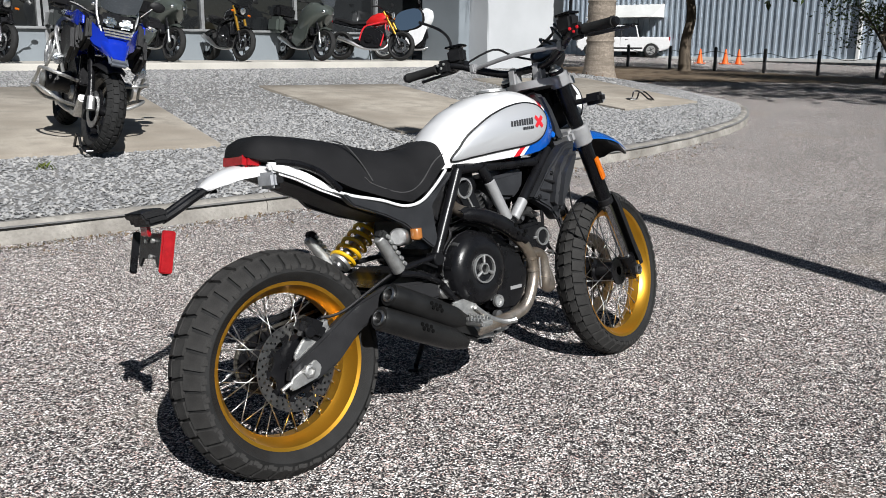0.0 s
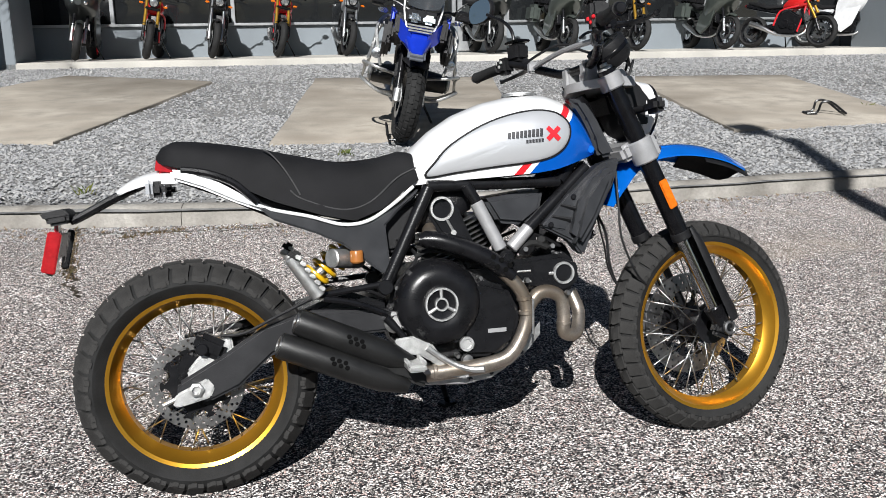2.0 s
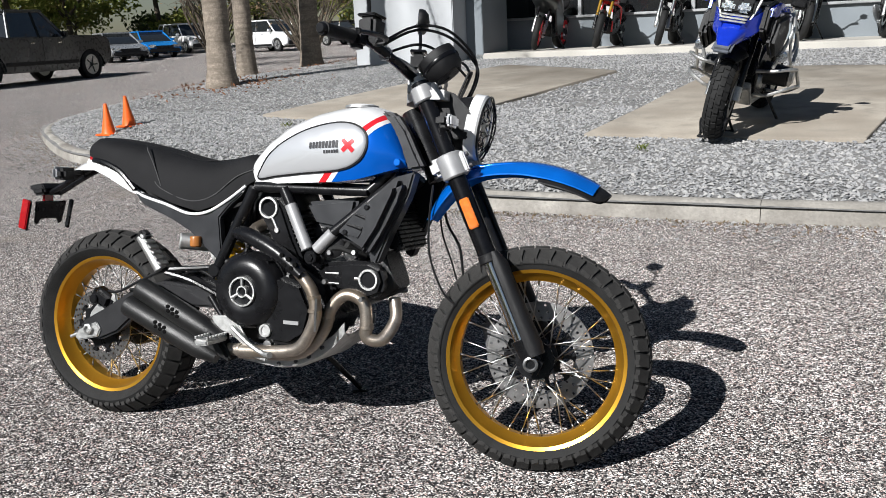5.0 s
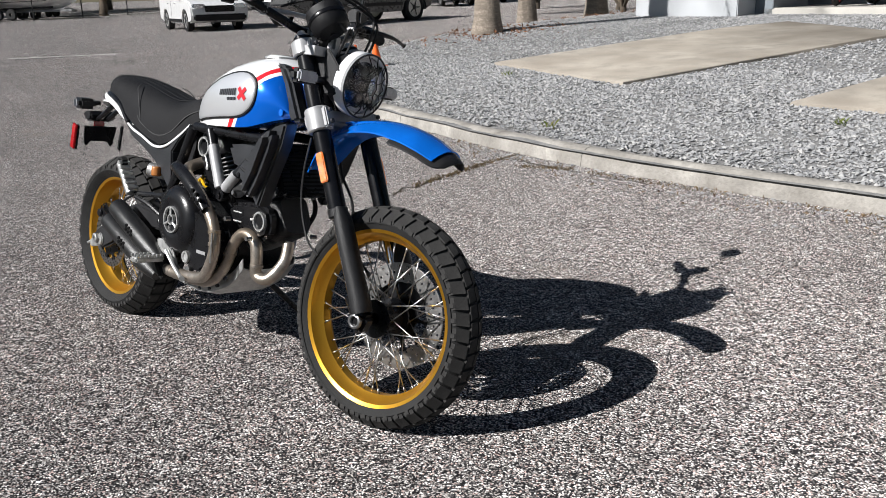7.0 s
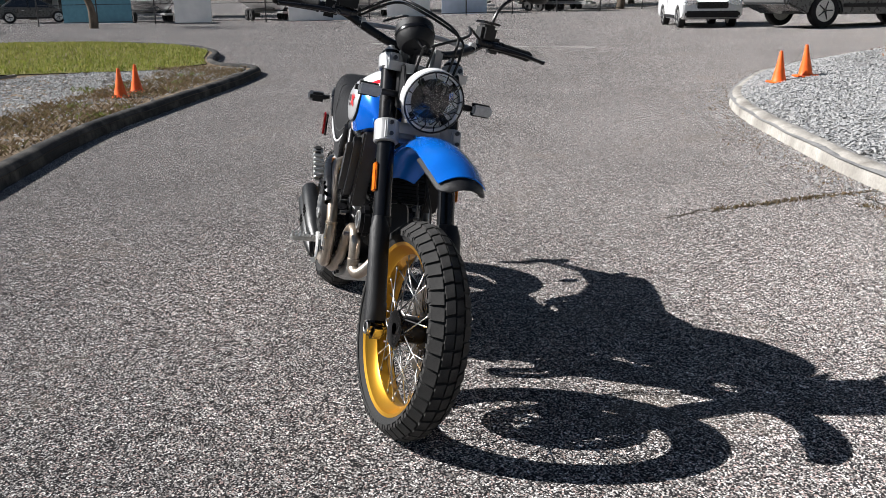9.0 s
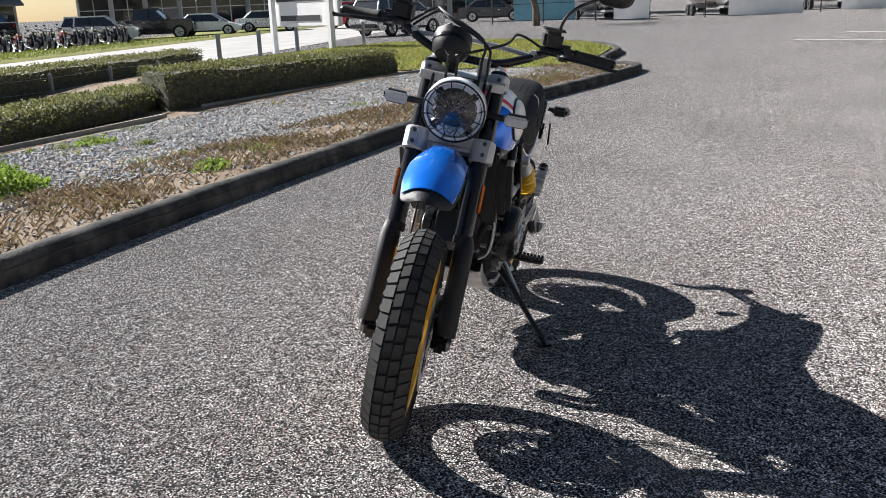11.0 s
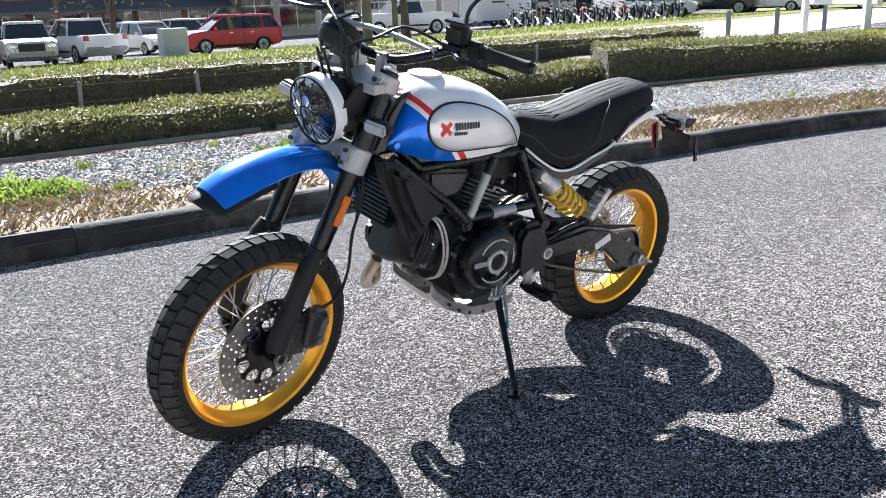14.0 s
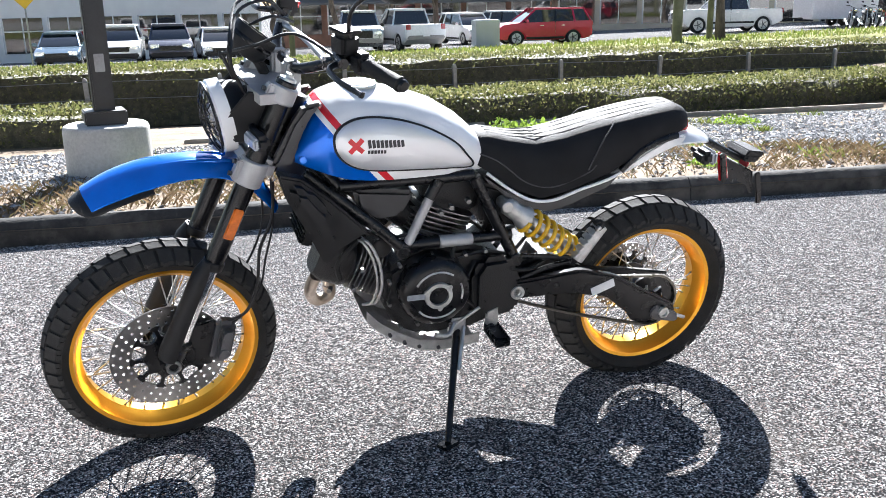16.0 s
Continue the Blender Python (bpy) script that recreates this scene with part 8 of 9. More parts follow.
            if style == "tourer":
                part("pannier", box(0.0, s * 0.30, 0.70, 0.46, 0.20, 0.34, 0.06), col, top, "hard pannier")
        part("windscreen", shell([(wb - 0.02, 0, 1.08), (wb - 0.12, 0, 1.22), (wb - 0.28, 0, 1.40)], [0.12, 0.20, 0.19], [0.05, 0.07, 0.06], 0.004), SCREEN, top, "tinted windscreen")
        if style == "tourer":
            part("top_box", box(-0.28, 0, 1.02, 0.34, 0.44, 0.28, 0.06), BLACK, top, "black top box")
    return top, T, wb


W0 = WALK_Z + 0.002
row = [(-2.45, "sport", CAMO, BLACK, REDP, "dark grey sport motorcycle with red wheels by the shop"),
       (-1.30, "naked", BIKERED, GOLDLEG, BLACK, "red naked motorcycle with gold fork legs by the shop"),
       (-0.20, "naked", BIKEBLACK, STEEL, BLACK, "black twin-lamp roadster parked on the shop walkway"),
       (0.92, "naked", BIKERED, GOLDLEG, BLACK, "red roadster with gold fork legs on the walkway"),
       (2.12, "naked", BIKESILVER, STEEL, BLACK, "silver roadster parked on the shop walkway"),
       (3.35, "naked", BIKEBLACK, BLACK, BLACK, "black roadster parked on the shop walkway"),
       (4.75, "tourer", CAMO, BLACK, BLACK, "dark grey touring motorcycle with panniers on the walkway"),
       (6.15, "tourer", GREYGREEN, BLACK, BLACK, "grey-green touring motorcycle with panniers on the walkway"),
       (7.60, "naked", BIKEBLACK, GOLDLEG, BLACK, "black roadster with gold fork legs on the walkway"),
       (9.35, "tourer", GREYGREEN, BLACK, BLACK, "grey-green touring motorcycle with panniers on the walkway")]
for x, style, col, legs, rim, lab in row:
    yy = 13.75 - 0.044 * x
    street_bike(x + 0.08, yy + 1.42, W0, -93, lab, style, col, legs, rim)
street_bike(10.55, 14.25, W0, -60, "red naked motorcycle with gold fork legs by the pier", "naked", BIKERED, GOLDLEG, BLACK, steer=-5)
street_bike(12.0, 14.5, W0, -62, "pearl white sport touring motorcycle by the pier", "sport", BIKEWHITE, BLACK, ALLOY, steer=-5)

# the adventure motorcycle on its pad
gs, T, wb = street_bike(1.80, 6.70, 0.155 + 0.075 * (6.70 - 3.4) + 0.004, -100.5, "blue adventure motorcycle with silver crash bars on a concrete pad", "adventure", DEEPBLUE, BLACK, BLACK, lean=-11, pitch=4.3, steer=6, group="")
gs.name = "adventure_motorcycle"
wb += 0.10      # the upper works reach out over the wheel
secs = []
for x0, zt, zb, w in ((wb + 0.20, 0.80, 0.76, 0.045), (wb + 0.06, 0.92, 0.78, 0.10), (wb - 0.10, 1.02, 0.80, 0.15), (wb - 0.24, 1.06, 0.84, 0.19)):
    secs.append([(x0, math.copysign(abs(math.cos(t)) ** 0.7, math.cos(t)) * w, (zt + zb) / 2 + (zt - zb) / 2 * math.copysign(abs(math.sin(t)) ** 0.7, math.sin(t))) for t in np.linspace(0, math.tau, 17)[:-1]])
beak = part("beak", loft(secs), DEEPBLUE, gs, "blue beak over the front wheel")
part("beak_tip", box(wb + 0.17, 0, 0.775, 0.14, 0.15, 0.05, 0.02, (0, 28, 0)), mat("grey_beak_plastic", (0.10, 0.11, 0.13), 0.5, 0, 0.1, 20), beak)
for k in range(3):
    part("beak_slat", box(wb + 0.055 - 0.012 * k, 0, 0.955 + 0.022 * k, 0.02, 0.20 + 0.015 * k, 0.012, 0.004, (0, 20, 0)), ALLOY, beak)
for s in (-1, 1):
    part("side_fairing", slab([(wb - 0.06, 0.90), (wb - 0.10, 1.07), (wb - 0.40, 1.10), (wb - 0.66, 0.98), (wb - 0.58, 0.80), (wb - 0.30, 0.78)], s * 0.19 - 0.025, s * 0.19 + 0.045, 0.02), PLASTIC, gs, "black side fairing")
    part("side_flash", slab([(wb - 0.10, 1.00), (wb - 0.13, 1.075), (wb - 0.40, 1.10), (wb - 0.62, 0.99), (wb - 0.56, 0.95)], s * 0.225, s * 0.245, 0.012), DEEPBLUE, gs, "blue fairing flash")
    part("cooler_duct", slab([(wb - 0.14, 0.86), (wb - 0.18, 1.00), (wb - 0.46, 0.98), (wb - 0.50, 0.74), (wb - 0.30, 0.70)], s * 0.245 - 0.02, s * 0.245 + 0.03, 0.02), PLASTIC, gs, "black cooler duct")
    cyl = part("boxer_cylinder", rod((0.80, s * 0.12, 0.47), (0.80, s * 0.36, 0.46), 0.10, 0.085, 20, bevel=0.02), ENGINE, gs, "black boxer cylinder")
    part("cylinder_cover", rod((0.80, s * 0.35, 0.46), (0.80, s * 0.385, 0.46), 0.085, 0.06, 20, bevel=0.01), ALLOY, cyl)
    hg = part("hand_guard", move(slab([(wb - 0.46, 1.06), (wb - 0.34, 1.08), (wb - 0.33, 1.16), (wb - 0.44, 1.18), (wb - 0.50, 1.12)], s * 0.38 - 0.08, s * 0.38 + 0.05, 0.02), T), PLASTIC, gs, "black hand guard")
    for lo in ((((0.98, 0.12, 0.30), (1.12, 0.26, 0.34), (1.06, 0.42, 0.42), (0.80, 0.44, 0.40), (0.62, 0.30, 0.30), (0.58, 0.14, 0.28))), ((1.12, 0.14, 0.52), (1.22, 0.30, 0.56), (1.10, 0.43, 0.58), (0.90, 0.42, 0.52), (0.80, 0.44, 0.40)), ((1.20, 0.28, 0.58), (1.20, 0.33, 0.74), (1.12, 0.36, 0.90), (1.00, 0.30, 1.00), (0.95, 0.20, 0.98)), ((1.12, 0.36, 0.88), (0.94, 0.36, 0.84), (0.92, 0.38, 0.70), (1.10, 0.40, 0.62))):
        part("crash_bar", tube([(a, s * b, c) for a, b, c in lo], 0.0145, 8, 5), ALLOY, gs, "silver tubular crash bar")
    part("fog_lamp", lathe([(-0.05, 0.02), (-0.03, 0.042), (0.015, 0.046), (0.02, 0.038), (0.02, 0.002)], 20, at=(1.20, s * 0.33, 0.68), closed=False, frame3=(1, 0, 0)), REFLECTOR, gs, "round fog lamp")
    part("upper_frame", tube([(wb - 0.02, s * 0.11, 0.96), (wb - 0.06, s * 0.155, 1.10), (wb - 0.12, s * 0.16, 1.22)], 0.010, 6), ALLOY, gs, "silver lamp frame")
    part("signal", box(wb - 0.28, s * 0.33, 1.06, 0.06, 0.08, 0.04, 0.012, (0, 0, -s * 20)), REFLECTOR, gs, "clear turn signal")
    part("head_lamp", box(wb + 0.0, s * 0.062, 1.055, 0.06, 0.10, 0.075, 0.02, (0, -10, s * -10)), REFLECTOR, gs, "headlamp unit")
for s in (-1, 1):
    w = loft([[(wb + 0.10, s * 0.050, 0.82), (wb + 0.07, s * 0.075, 0.93), (wb + 0.03, s * 0.060, 0.92), (wb + 0.05, s * 0.040, 0.81)],
              [(wb - 0.02, s * 0.150, 0.86), (wb - 0.06, s * 0.165, 1.02), (wb - 0.10, s * 0.140, 1.01), (wb - 0.06, s * 0.130, 0.86)],
              [(wb - 0.26, s * 0.255, 0.98), (wb - 0.30, s * 0.262, 1.10), (wb - 0.34, s * 0.230, 1.09), (wb - 0.30, s * 0.225, 0.97)],
              [(wb - 0.56, s * 0.235, 1.00), (wb - 0.60, s * 0.240, 1.06), (wb - 0.62, s * 0.215, 1.05), (wb - 0.58, s * 0.210, 1.00)]])
    part("beak_wing", w, DEEPBLUE, gs, "blue shoulder sweeping back from the beak")
    part("tank_side", slab([(wb - 0.12, 0.80), (wb - 0.22, 0.98), (wb - 0.56, 1.00), (wb - 0.66, 0.86), (wb - 0.52, 0.68), (wb - 0.30, 0.66)], s * 0.235, s * 0.300, 0.03), PLASTIC, gs, "black side tank panel")
    part("crash_bar", tube([(wb - 0.62, s * 0.40, 0.54), (wb - 0.50, s * 0.38, 0.66), (wb - 0.48, s * 0.36, 0.80), (wb - 0.56, s * 0.33, 0.94), (wb - 0.72, s * 0.30, 0.98)], 0.0125, 8, 5), ALLOY, gs, "silver tubular crash bar")
    part("crash_bar", tube([(wb - 0.49, s * 0.37, 0.70), (wb - 0.64, s * 0.37, 0.72), (wb - 0.70, s * 0.35, 0.84), (wb - 0.60, s * 0.32, 0.93)], 0.0115, 8, 5), ALLOY, gs, "silver tubular crash bar")
    part("fork_foot", move(rod((wb - 0.135, s * 0.105, 0.44), (wb - 0.10, s * 0.105, 0.335), 0.030, 0.034, 14), T), ALLOY, gs, "bright fork foot")
part("under_beak", move(shell([(wb - 0.34, 0, 0.70), (wb - 0.20, 0, 0.745), (wb - 0.04, 0, 0.735), (wb + 0.07, 0, 0.685)], [0.10, 0.115, 0.105, 0.06], [0.05, 0.06, 0.055, 0.03], 0.006), T), PLASTIC, gs, "black lower mudguard")
part("lamp_surround", box(wb - 0.035, 0, 1.06, 0.06, 0.27, 0.12, 0.02, (0, -10, 0)), BLACK, gs, "black headlamp surround")
part("windscreen", shell([(wb - 0.06, 0, 1.13), (wb - 0.13, 0, 1.28), (wb - 0.26, 0, 1.48)], [0.13, 0.19, 0.17], [0.05, 0.06, 0.05], 0.004), SCREEN, gs, "tinted windscreen")
part("skid_pan", slab([(0.60, 0.20), (0.98, 0.20), (1.12, 0.36), (1.10, 0.42), (0.96, 0.26), (0.60, 0.26)], -0.12, 0.12, 0.01), ALLOY, gs, "aluminium skid pan")


def chock(x, y, z, yaw, label):
    """A wheel chock bent from black bar."""
    top = thing("wheel_chock", pose(x, y, z, 0, 0, yaw), label, "wheel chock", "wheel chocks on the pads")
    for s in (-1, 1):
        part("side_loop", tube([(-0.16, s * 0.10, 0.012), (-0.05, s * 0.10, 0.10), (0.02, s * 0.105, 0.135), (0.09, s * 0.10, 0.12), (0.12, s * 0.09, 0.03), (0.22, s * 0.08, 0.012)], 0.012, 8), BLACK, top)
    part("front_bar", tube([(-0.16, -0.10, 0.012), (-0.17, 0, 0.012), (-0.16, 0.10, 0.012)], 0.012, 8), BLACK, top)
    part("rear_bar", tube([(0.22, -0.08, 0.012), (0.23, 0, 0.012), (0.22, 0.08, 0.012)], 0.012, 8), BLACK, top)


pz = lambda y: 0.157 + 0.075 * (y - 3.4)
chock(1.53, 5.36, pz(5.36), -100, "bent black steel chock round a front wheel")
chock(6.15, 5.75, pz(5.75), 160, "bent black steel chock on a bare pad")
chock(10.45, 6.15, pz(6.15), 150, "bent black steel chock on a bare pad")


# ---- vehicles ----
def arch(cx, r, z0, n=9):
    return [(cx + r * math.cos(t), z0 + r * math.sin(t)) for t in np.linspace(0, math.pi, n)]


def vehicle(x, y, yaw, label, kind, col, cat="car", z=None, size=1.0):
    L, W, H = {"suv": (4.6, 1.86, 1.68), "sedan": (4.6, 1.82, 1.44), "pickup": (5.8, 2.0, 1.95), "van": (4.9, 1.9, 1.8)}[kind]
    top = thing("parked_" + ("truck" if kind == "pickup" else "car"), pose(x, y, lie(x, y) if z is None else z, 0, 0, yaw) @ Matrix.Scale(size, 4), label, cat, "parked vehicles")
    r = 0.43 if kind == "pickup" else 0.35
    fx, rx = L / 2 - 0.92, -L / 2 + (1.15 if kind == "pickup" else 0.95)
    zb, belt, hood = (0.48, 1.22, 1.27) if kind == "pickup" else ((0.28, 1.04, 1.05) if kind != "sedan" else (0.24, 0.88, 0.88))
    h = L / 2
    low = [(h - 0.10, zb + 0.05)] + [(a, b) for a, b in arch(fx, r + 0.07, r * 0.75)] + [(a, b) for a, b in arch(rx, r + 0.07, r * 0.75)] + [(-h + 0.08, zb + 0.08)]
    if kind == "pickup":
        up = [(-h, 0.62), (-h + 0.03, belt + 0.02), (-0.9, belt + 0.02), (0.95, belt), (1.05, hood), (h - 0.30, hood - 0.03), (h - 0.06, hood - 0.11), (h, 0.78), (h - 0.02, zb + 0.16)]
    elif kind == "sedan":
        up = [(-h, 0.55), (-h + 0.06, belt + 0.06), (-h + 0.55, belt + 0.10), (0.9, belt + 0.02), (1.15, hood), (h - 0.35, hood - 0.16), (h - 0.05, hood - 0.30), (h, 0.45), (h - 0.03, zb + 0.1)]
    else:
        up = [(-h, 0.6), (-h + 0.05, belt + 0.05), (-0.5, belt + 0.03), (0.95, belt), (1.15, hood), (h - 0.30, hood - 0.10), (h - 0.04, hood - 0.28), (h, 0.5), (h - 0.03, zb + 0.1)]
    body = part("body", slab(low + up, -W / 2, W / 2, 0.055), col, top, "painted body shell")
    if kind == "pickup":
        foot, roof = (-0.95, 1.12), (-0.78, 0.42)
        bed = slab([(-h + 0.08, 0.72), (-1.02, 0.72), (-1.02, belt + 0.03), (-h + 0.08, belt + 0.03)], -W / 2 + 0.10, W / 2 - 0.10, 0.01)
        part("bed_floor", bed, BLACK, top)
    elif kind == "sedan":
        foot, roof = (-h + 0.50, 1.22), (-h + 1.20, 0.35)
    else:
        foot, roof = (-h + 0.06, 1.18), (-h + 0.42, 0.40)
    zr = H - 0.04
    k, q = W / 2 - 0.07, W / 2 - 0.24
    glass = loft([[(foot[0], -k, belt), (foot[1], -k, belt), (foot[1], k, belt), (foot[0], k, belt)], [(roof[0], -q, zr), (roof[1], -q, zr), (roof[1], q, zr), (roof[0], q, zr)]])
    cab = part("cabin_glass", glass, CARGLASS, top, "dark car windows")
    part("roof", box((roof[0] + roof[1]) / 2, 0, H - 0.045, roof[1] - roof[0] + 0.22, 2 * q + 0.12, 0.11, 0.05), col, top, "painted roof")
    for s in (-1, 1):
        for a, b in ((foot[0], roof[0]), (foot[1], roof[1])):
            part("pillar", rod((a, s * k, belt - 0.02), (b, s * q, zr), 0.045, 0.04, 8), col, cab)
        mid = (foot[0] + foot[1]) / 2 + 0.05
        part("pillar", rod((mid, s * (k + 0.004), belt - 0.02), (mid - 0.05, s * (q + 0.004), zr), 0.04, 0.035, 8), BLACK, cab)
        if kind in ("suv", "van"):
            m2 = foot[0] * 0.62 + foot[1] * 0.38 - 0.5
            part("pillar", rod((m2, s * (k + 0.004), belt - 0.02), (m2 + 0.10, s * (q + 0.004), zr), 0.05, 0.045, 8), col, cab)
        part("door_mirror", box(0.92, s * (W / 2 + 0.09), belt + 0.08, 0.14, 0.20, 0.14, 0.03), col if kind != "pickup" else BLACK, top)
        part("door_handle", box(mid - 0.35, s * (W / 2 + 0.012), belt - 0.14, 0.16, 0.025, 0.03, 0.008), CHROME, body)
        part("door_handle", box(mid + 0.65, s * (W / 2 + 0.012), belt - 0.14, 0.16, 0.025, 0.03, 0.008), CHROME, body)
        part("door_seam", box(mid + 0.02, s * (W / 2 + 0.001), (belt + zb) / 2 + 0.08, 0.012, 0.008, belt - zb - 0.18), BLACK, body)
        part("sill", box((fx + rx) / 2, s * (W / 2 - 0.005), zb + 0.07, fx - rx - 2 * r - 0.2, 0.05, 0.10, 0.015), PLASTIC, body)
        part("headlight", box(h - 0.10, s * (W / 2 - 0.26), hood - 0.26 if kind != "pickup" else 0.98, 0.20, 0.42, 0.16, 0.04, (0, 0, -s * 14)), REFLECTOR, top, "headlight")
        part("tail_light", box(-h + 0.04, s * (W / 2 - 0.14), belt - 0.08, 0.10, 0.22, 0.26, 0.03), REDLENS, top, "red tail light")
        for wx in (fx, rx):
            c = Vector((wx, s * (W / 2 - 0.12), r))
            wl = part("wheel", lathe([(-0.02, 0.05), (0.09, 0.06), (0.105, r * 0.55), (0.10, r * 0.66), (-0.10, r * 0.66), (-0.10, 0.05)], 24, at=c, frame3=(0, s, 0)), ALLOY, top, "alloy wheel")
            part("tyre", lathe([(-0.11, r * 0.66), (0.105, r * 0.66), (0.115, r * 0.85), (0.09, r * 0.98), (0.0, r), (-0.09, r * 0.98), (-0.115, r * 0.85)], 28, at=c, frame3=(0, s, 0)), RUBBER, wl)
            bm = bmesh.new()
            for t in range(5):
                a = math.tau * t / 5
                box(c.x + 0.6 * r * 0.5 * math.cos(a), c.y + s * 0.105, c.z + 0.6 * r * 0.5 * math.sin(a), r * 0.5, 0.014, 0.035, 0.004, (0, -math.degrees(a), 0), bm)
            part("wheel_spokes", bm, DARK, wl)
    part("grille", box(h - 0.015, 0, hood - 0.34 if kind != "pickup" else 0.92, 0.06, W * 0.52, 0.20 if kind != "pickup" else 0.32, 0.02), BLACK, top, "front grille")
    part("front_bumper", box(h - 0.02, 0, zb + 0.16, 0.14, W * 0.92, 0.20, 0.05), PLASTIC if kind != "pickup" else BOLT, top, "front bumper")
    part("rear_bumper", box(-h + 0.02, 0, zb + 0.20, 0.14, W * 0.92, 0.18, 0.05), PLASTIC if kind != "pickup" else BOLT, top, "rear bumper")
    part("number_plate", box(-h - 0.03, 0, 0.72, 0.02, 0.32, 0.16, 0.004), SIGNWHITE, top, "blank pale number plate")
    part("underbody", box(0, 0, zb + 0.12, L * 0.86, W * 0.72, 0.20), BLACK, top)
    return top


CW, CB, CS, CG = paint("white_car_paint", (0.72, 0.72, 0.72)), paint("black_car_paint", (0.012, 0.012, 0.013)), paint("silver_car_paint", (0.42, 0.43, 0.44), 0.28, 0.6), paint("charcoal_car_paint", (0.06, 0.063, 0.066), 0.28, 0.4)
CR, CBL, CN = paint("red_car_paint", (0.42, 0.004, 0.035), 0.22, 0.2), paint("azure_car_paint", (0.01, 0.22, 0.62), 0.25, 0.3), paint("navy_car_paint", (0.02, 0.028, 0.06), 0.25, 0.4)
CSTEEL = paint("steel_blue_car_paint", (0.10, 0.16, 0.22), 0.25, 0.5)
# the west lot
vehicle(-20.55, 18.5, 93, "charcoal crew-cab pickup truck with chrome wheels on the lot", "pickup", CG, "truck", 0.27, 1.135)
vehicle(-24.3, 15.2, -17, "white off-road car with black wheels on the lot", "suv", CW, "car", 0.20, 1.0)
vehicle(-30.0, 33.6, -30, "silver sedan parked at the lot's far edge", "sedan", CS)
vehicle(-31.2, 37.6, -30, "azure blue hatchback parked at the far edge", "sedan", CBL)
vehicle(-34.0, 44.5, -25, "white van parked at the lot's far edge", "van", CW)
vehicle(-29.8, 48.5, -25, "white sport utility car parked far off", "suv", CW)
vehicle(-25.0, 40.5, -20, "white sport utility car parked behind the trees", "suv", CW)
vehicle(-23.6, 47.0, -15, "black sedan parked behind the trees", "sedan", CB)
vehicle(-22.5, 50.5, -15, "dark red sport utility car parked far off", "suv", CR)
# the north-east
vehicle(46.3, 32.8, 125, "white pickup truck with blue stripes by the sheet-metal wall", "pickup", CW, "truck")
# across the street
vehicle(5.5, -40.4, 88, "steel blue sedan nose out in a parking bay", "sedan", CSTEEL)
vehicle(3.07, -40.5, 88, "white sport utility car nose out in a bay", "suv", CW)
vehicle(0.95, -40.5, 90, "navy sport utility car nose out in a bay", "suv", CN)
vehicle(-1.2, -40.4, 92, "white compact car nose out in a bay", "sedan", CW)
vehicle(-7.9, -40.6, 80, "silver pickup truck nose out in a bay", "pickup", CS, "truck")
vehicle(-10.1, -40.2, -85, "white pickup truck backed out of a bay", "pickup", CW, "truck")
vehicle(-14.9, -44.6, 95, "white sport utility car parked by the brick building", "suv", CW)
vehicle(-18.6, -46.5, 120, "silver sport utility car parked by the brick building", "suv", CS)
vehicle(-15.7, -36.6, -6, "red sport utility car on the far side of the street", "suv", CR)
vehicle(-28.6, -40.6, -9, "white extended-cab pickup truck hitched to a box trailer", "pickup", CW, "truck")
vehicle(-44.8, -34.6, 120, "white sport utility car parked beyond the street", "suv", CW)
vehicle(-48.2, -33.2, 110, "black pickup truck parked beyond the street", "pickup", CB, "truck")
vehicle(-50.3, -30.2, 110, "white sedan parked beyond the street", "sedan", CW)
vehicle(-53.0, -27.0, 110, "silver sedan parked beyond the street", "sedan", CS)
vehicle(-54.5, -21.2, 150, "red sport utility car beyond the street", "suv", CR)
vehicle(-48.6, -16.6, 150, "white sedan by the street", "sedan", CW)
vehicle(-36.0, -12.2, 155, "silver sport utility car by the street", "suv", CS)
vehicle(-56.0, -12.0, 100, "grey sedan parked far along the street", "sedan", CG)
vehicle(-58.0, -8.0, 100, "white sedan parked far along the street", "sedan", CW)
# box trailer
tr = thing("box_trailer", pose(-35.6, -40.2, lie(-35.6, -40.2), 0, 0, -9), "white enclosed box trailer behind the pickup", "trailer")
part("trailer_body", box(0, 0, 1.55, 4.0, 2.1, 2.2, 0.06), CW, tr)
part("trailer_print", box(0.3, 1.056, 1.9, 1.6, 0.01, 0.12), DARK, tr, "dark printed bar")
part("trailer_print", box(0.5, 1.056, 1.55, 0.9, 0.01, 0.10), DARK, tr, "dark printed bar")
part("drawbar", box(2.5, 0, 0.5, 1.2, 0.12, 0.10, 0.01), BLACK, tr)
for s in (-1, 1):
    for wx in (-0.5, -1.25):
        part("wheel", lathe([(-0.1, 0.1), (0.1, 0.1), (0.1, 0.30), (0, 0.34), (-0.1, 0.30)], 20, at=(wx, s * 1.08, 0.34)), RUBBER, tr)
# the long row of cruisers across the street
for i in range(18):
    t = i / 17
    x, y = -33.2 - 9.6 * t, -36.4 + 4.4 * t
    street_bike(x, y, lie(x, y), 55 + 6 * math.sin(i * 1.7), "black chromed cruiser in a long parked row", "naked", (BIKEBLACK, CAMO, BIKESILVER, BIKERED)[i % 4 if i % 5 else 0], STEEL, ALLOY, group="cruisers parked across the street")


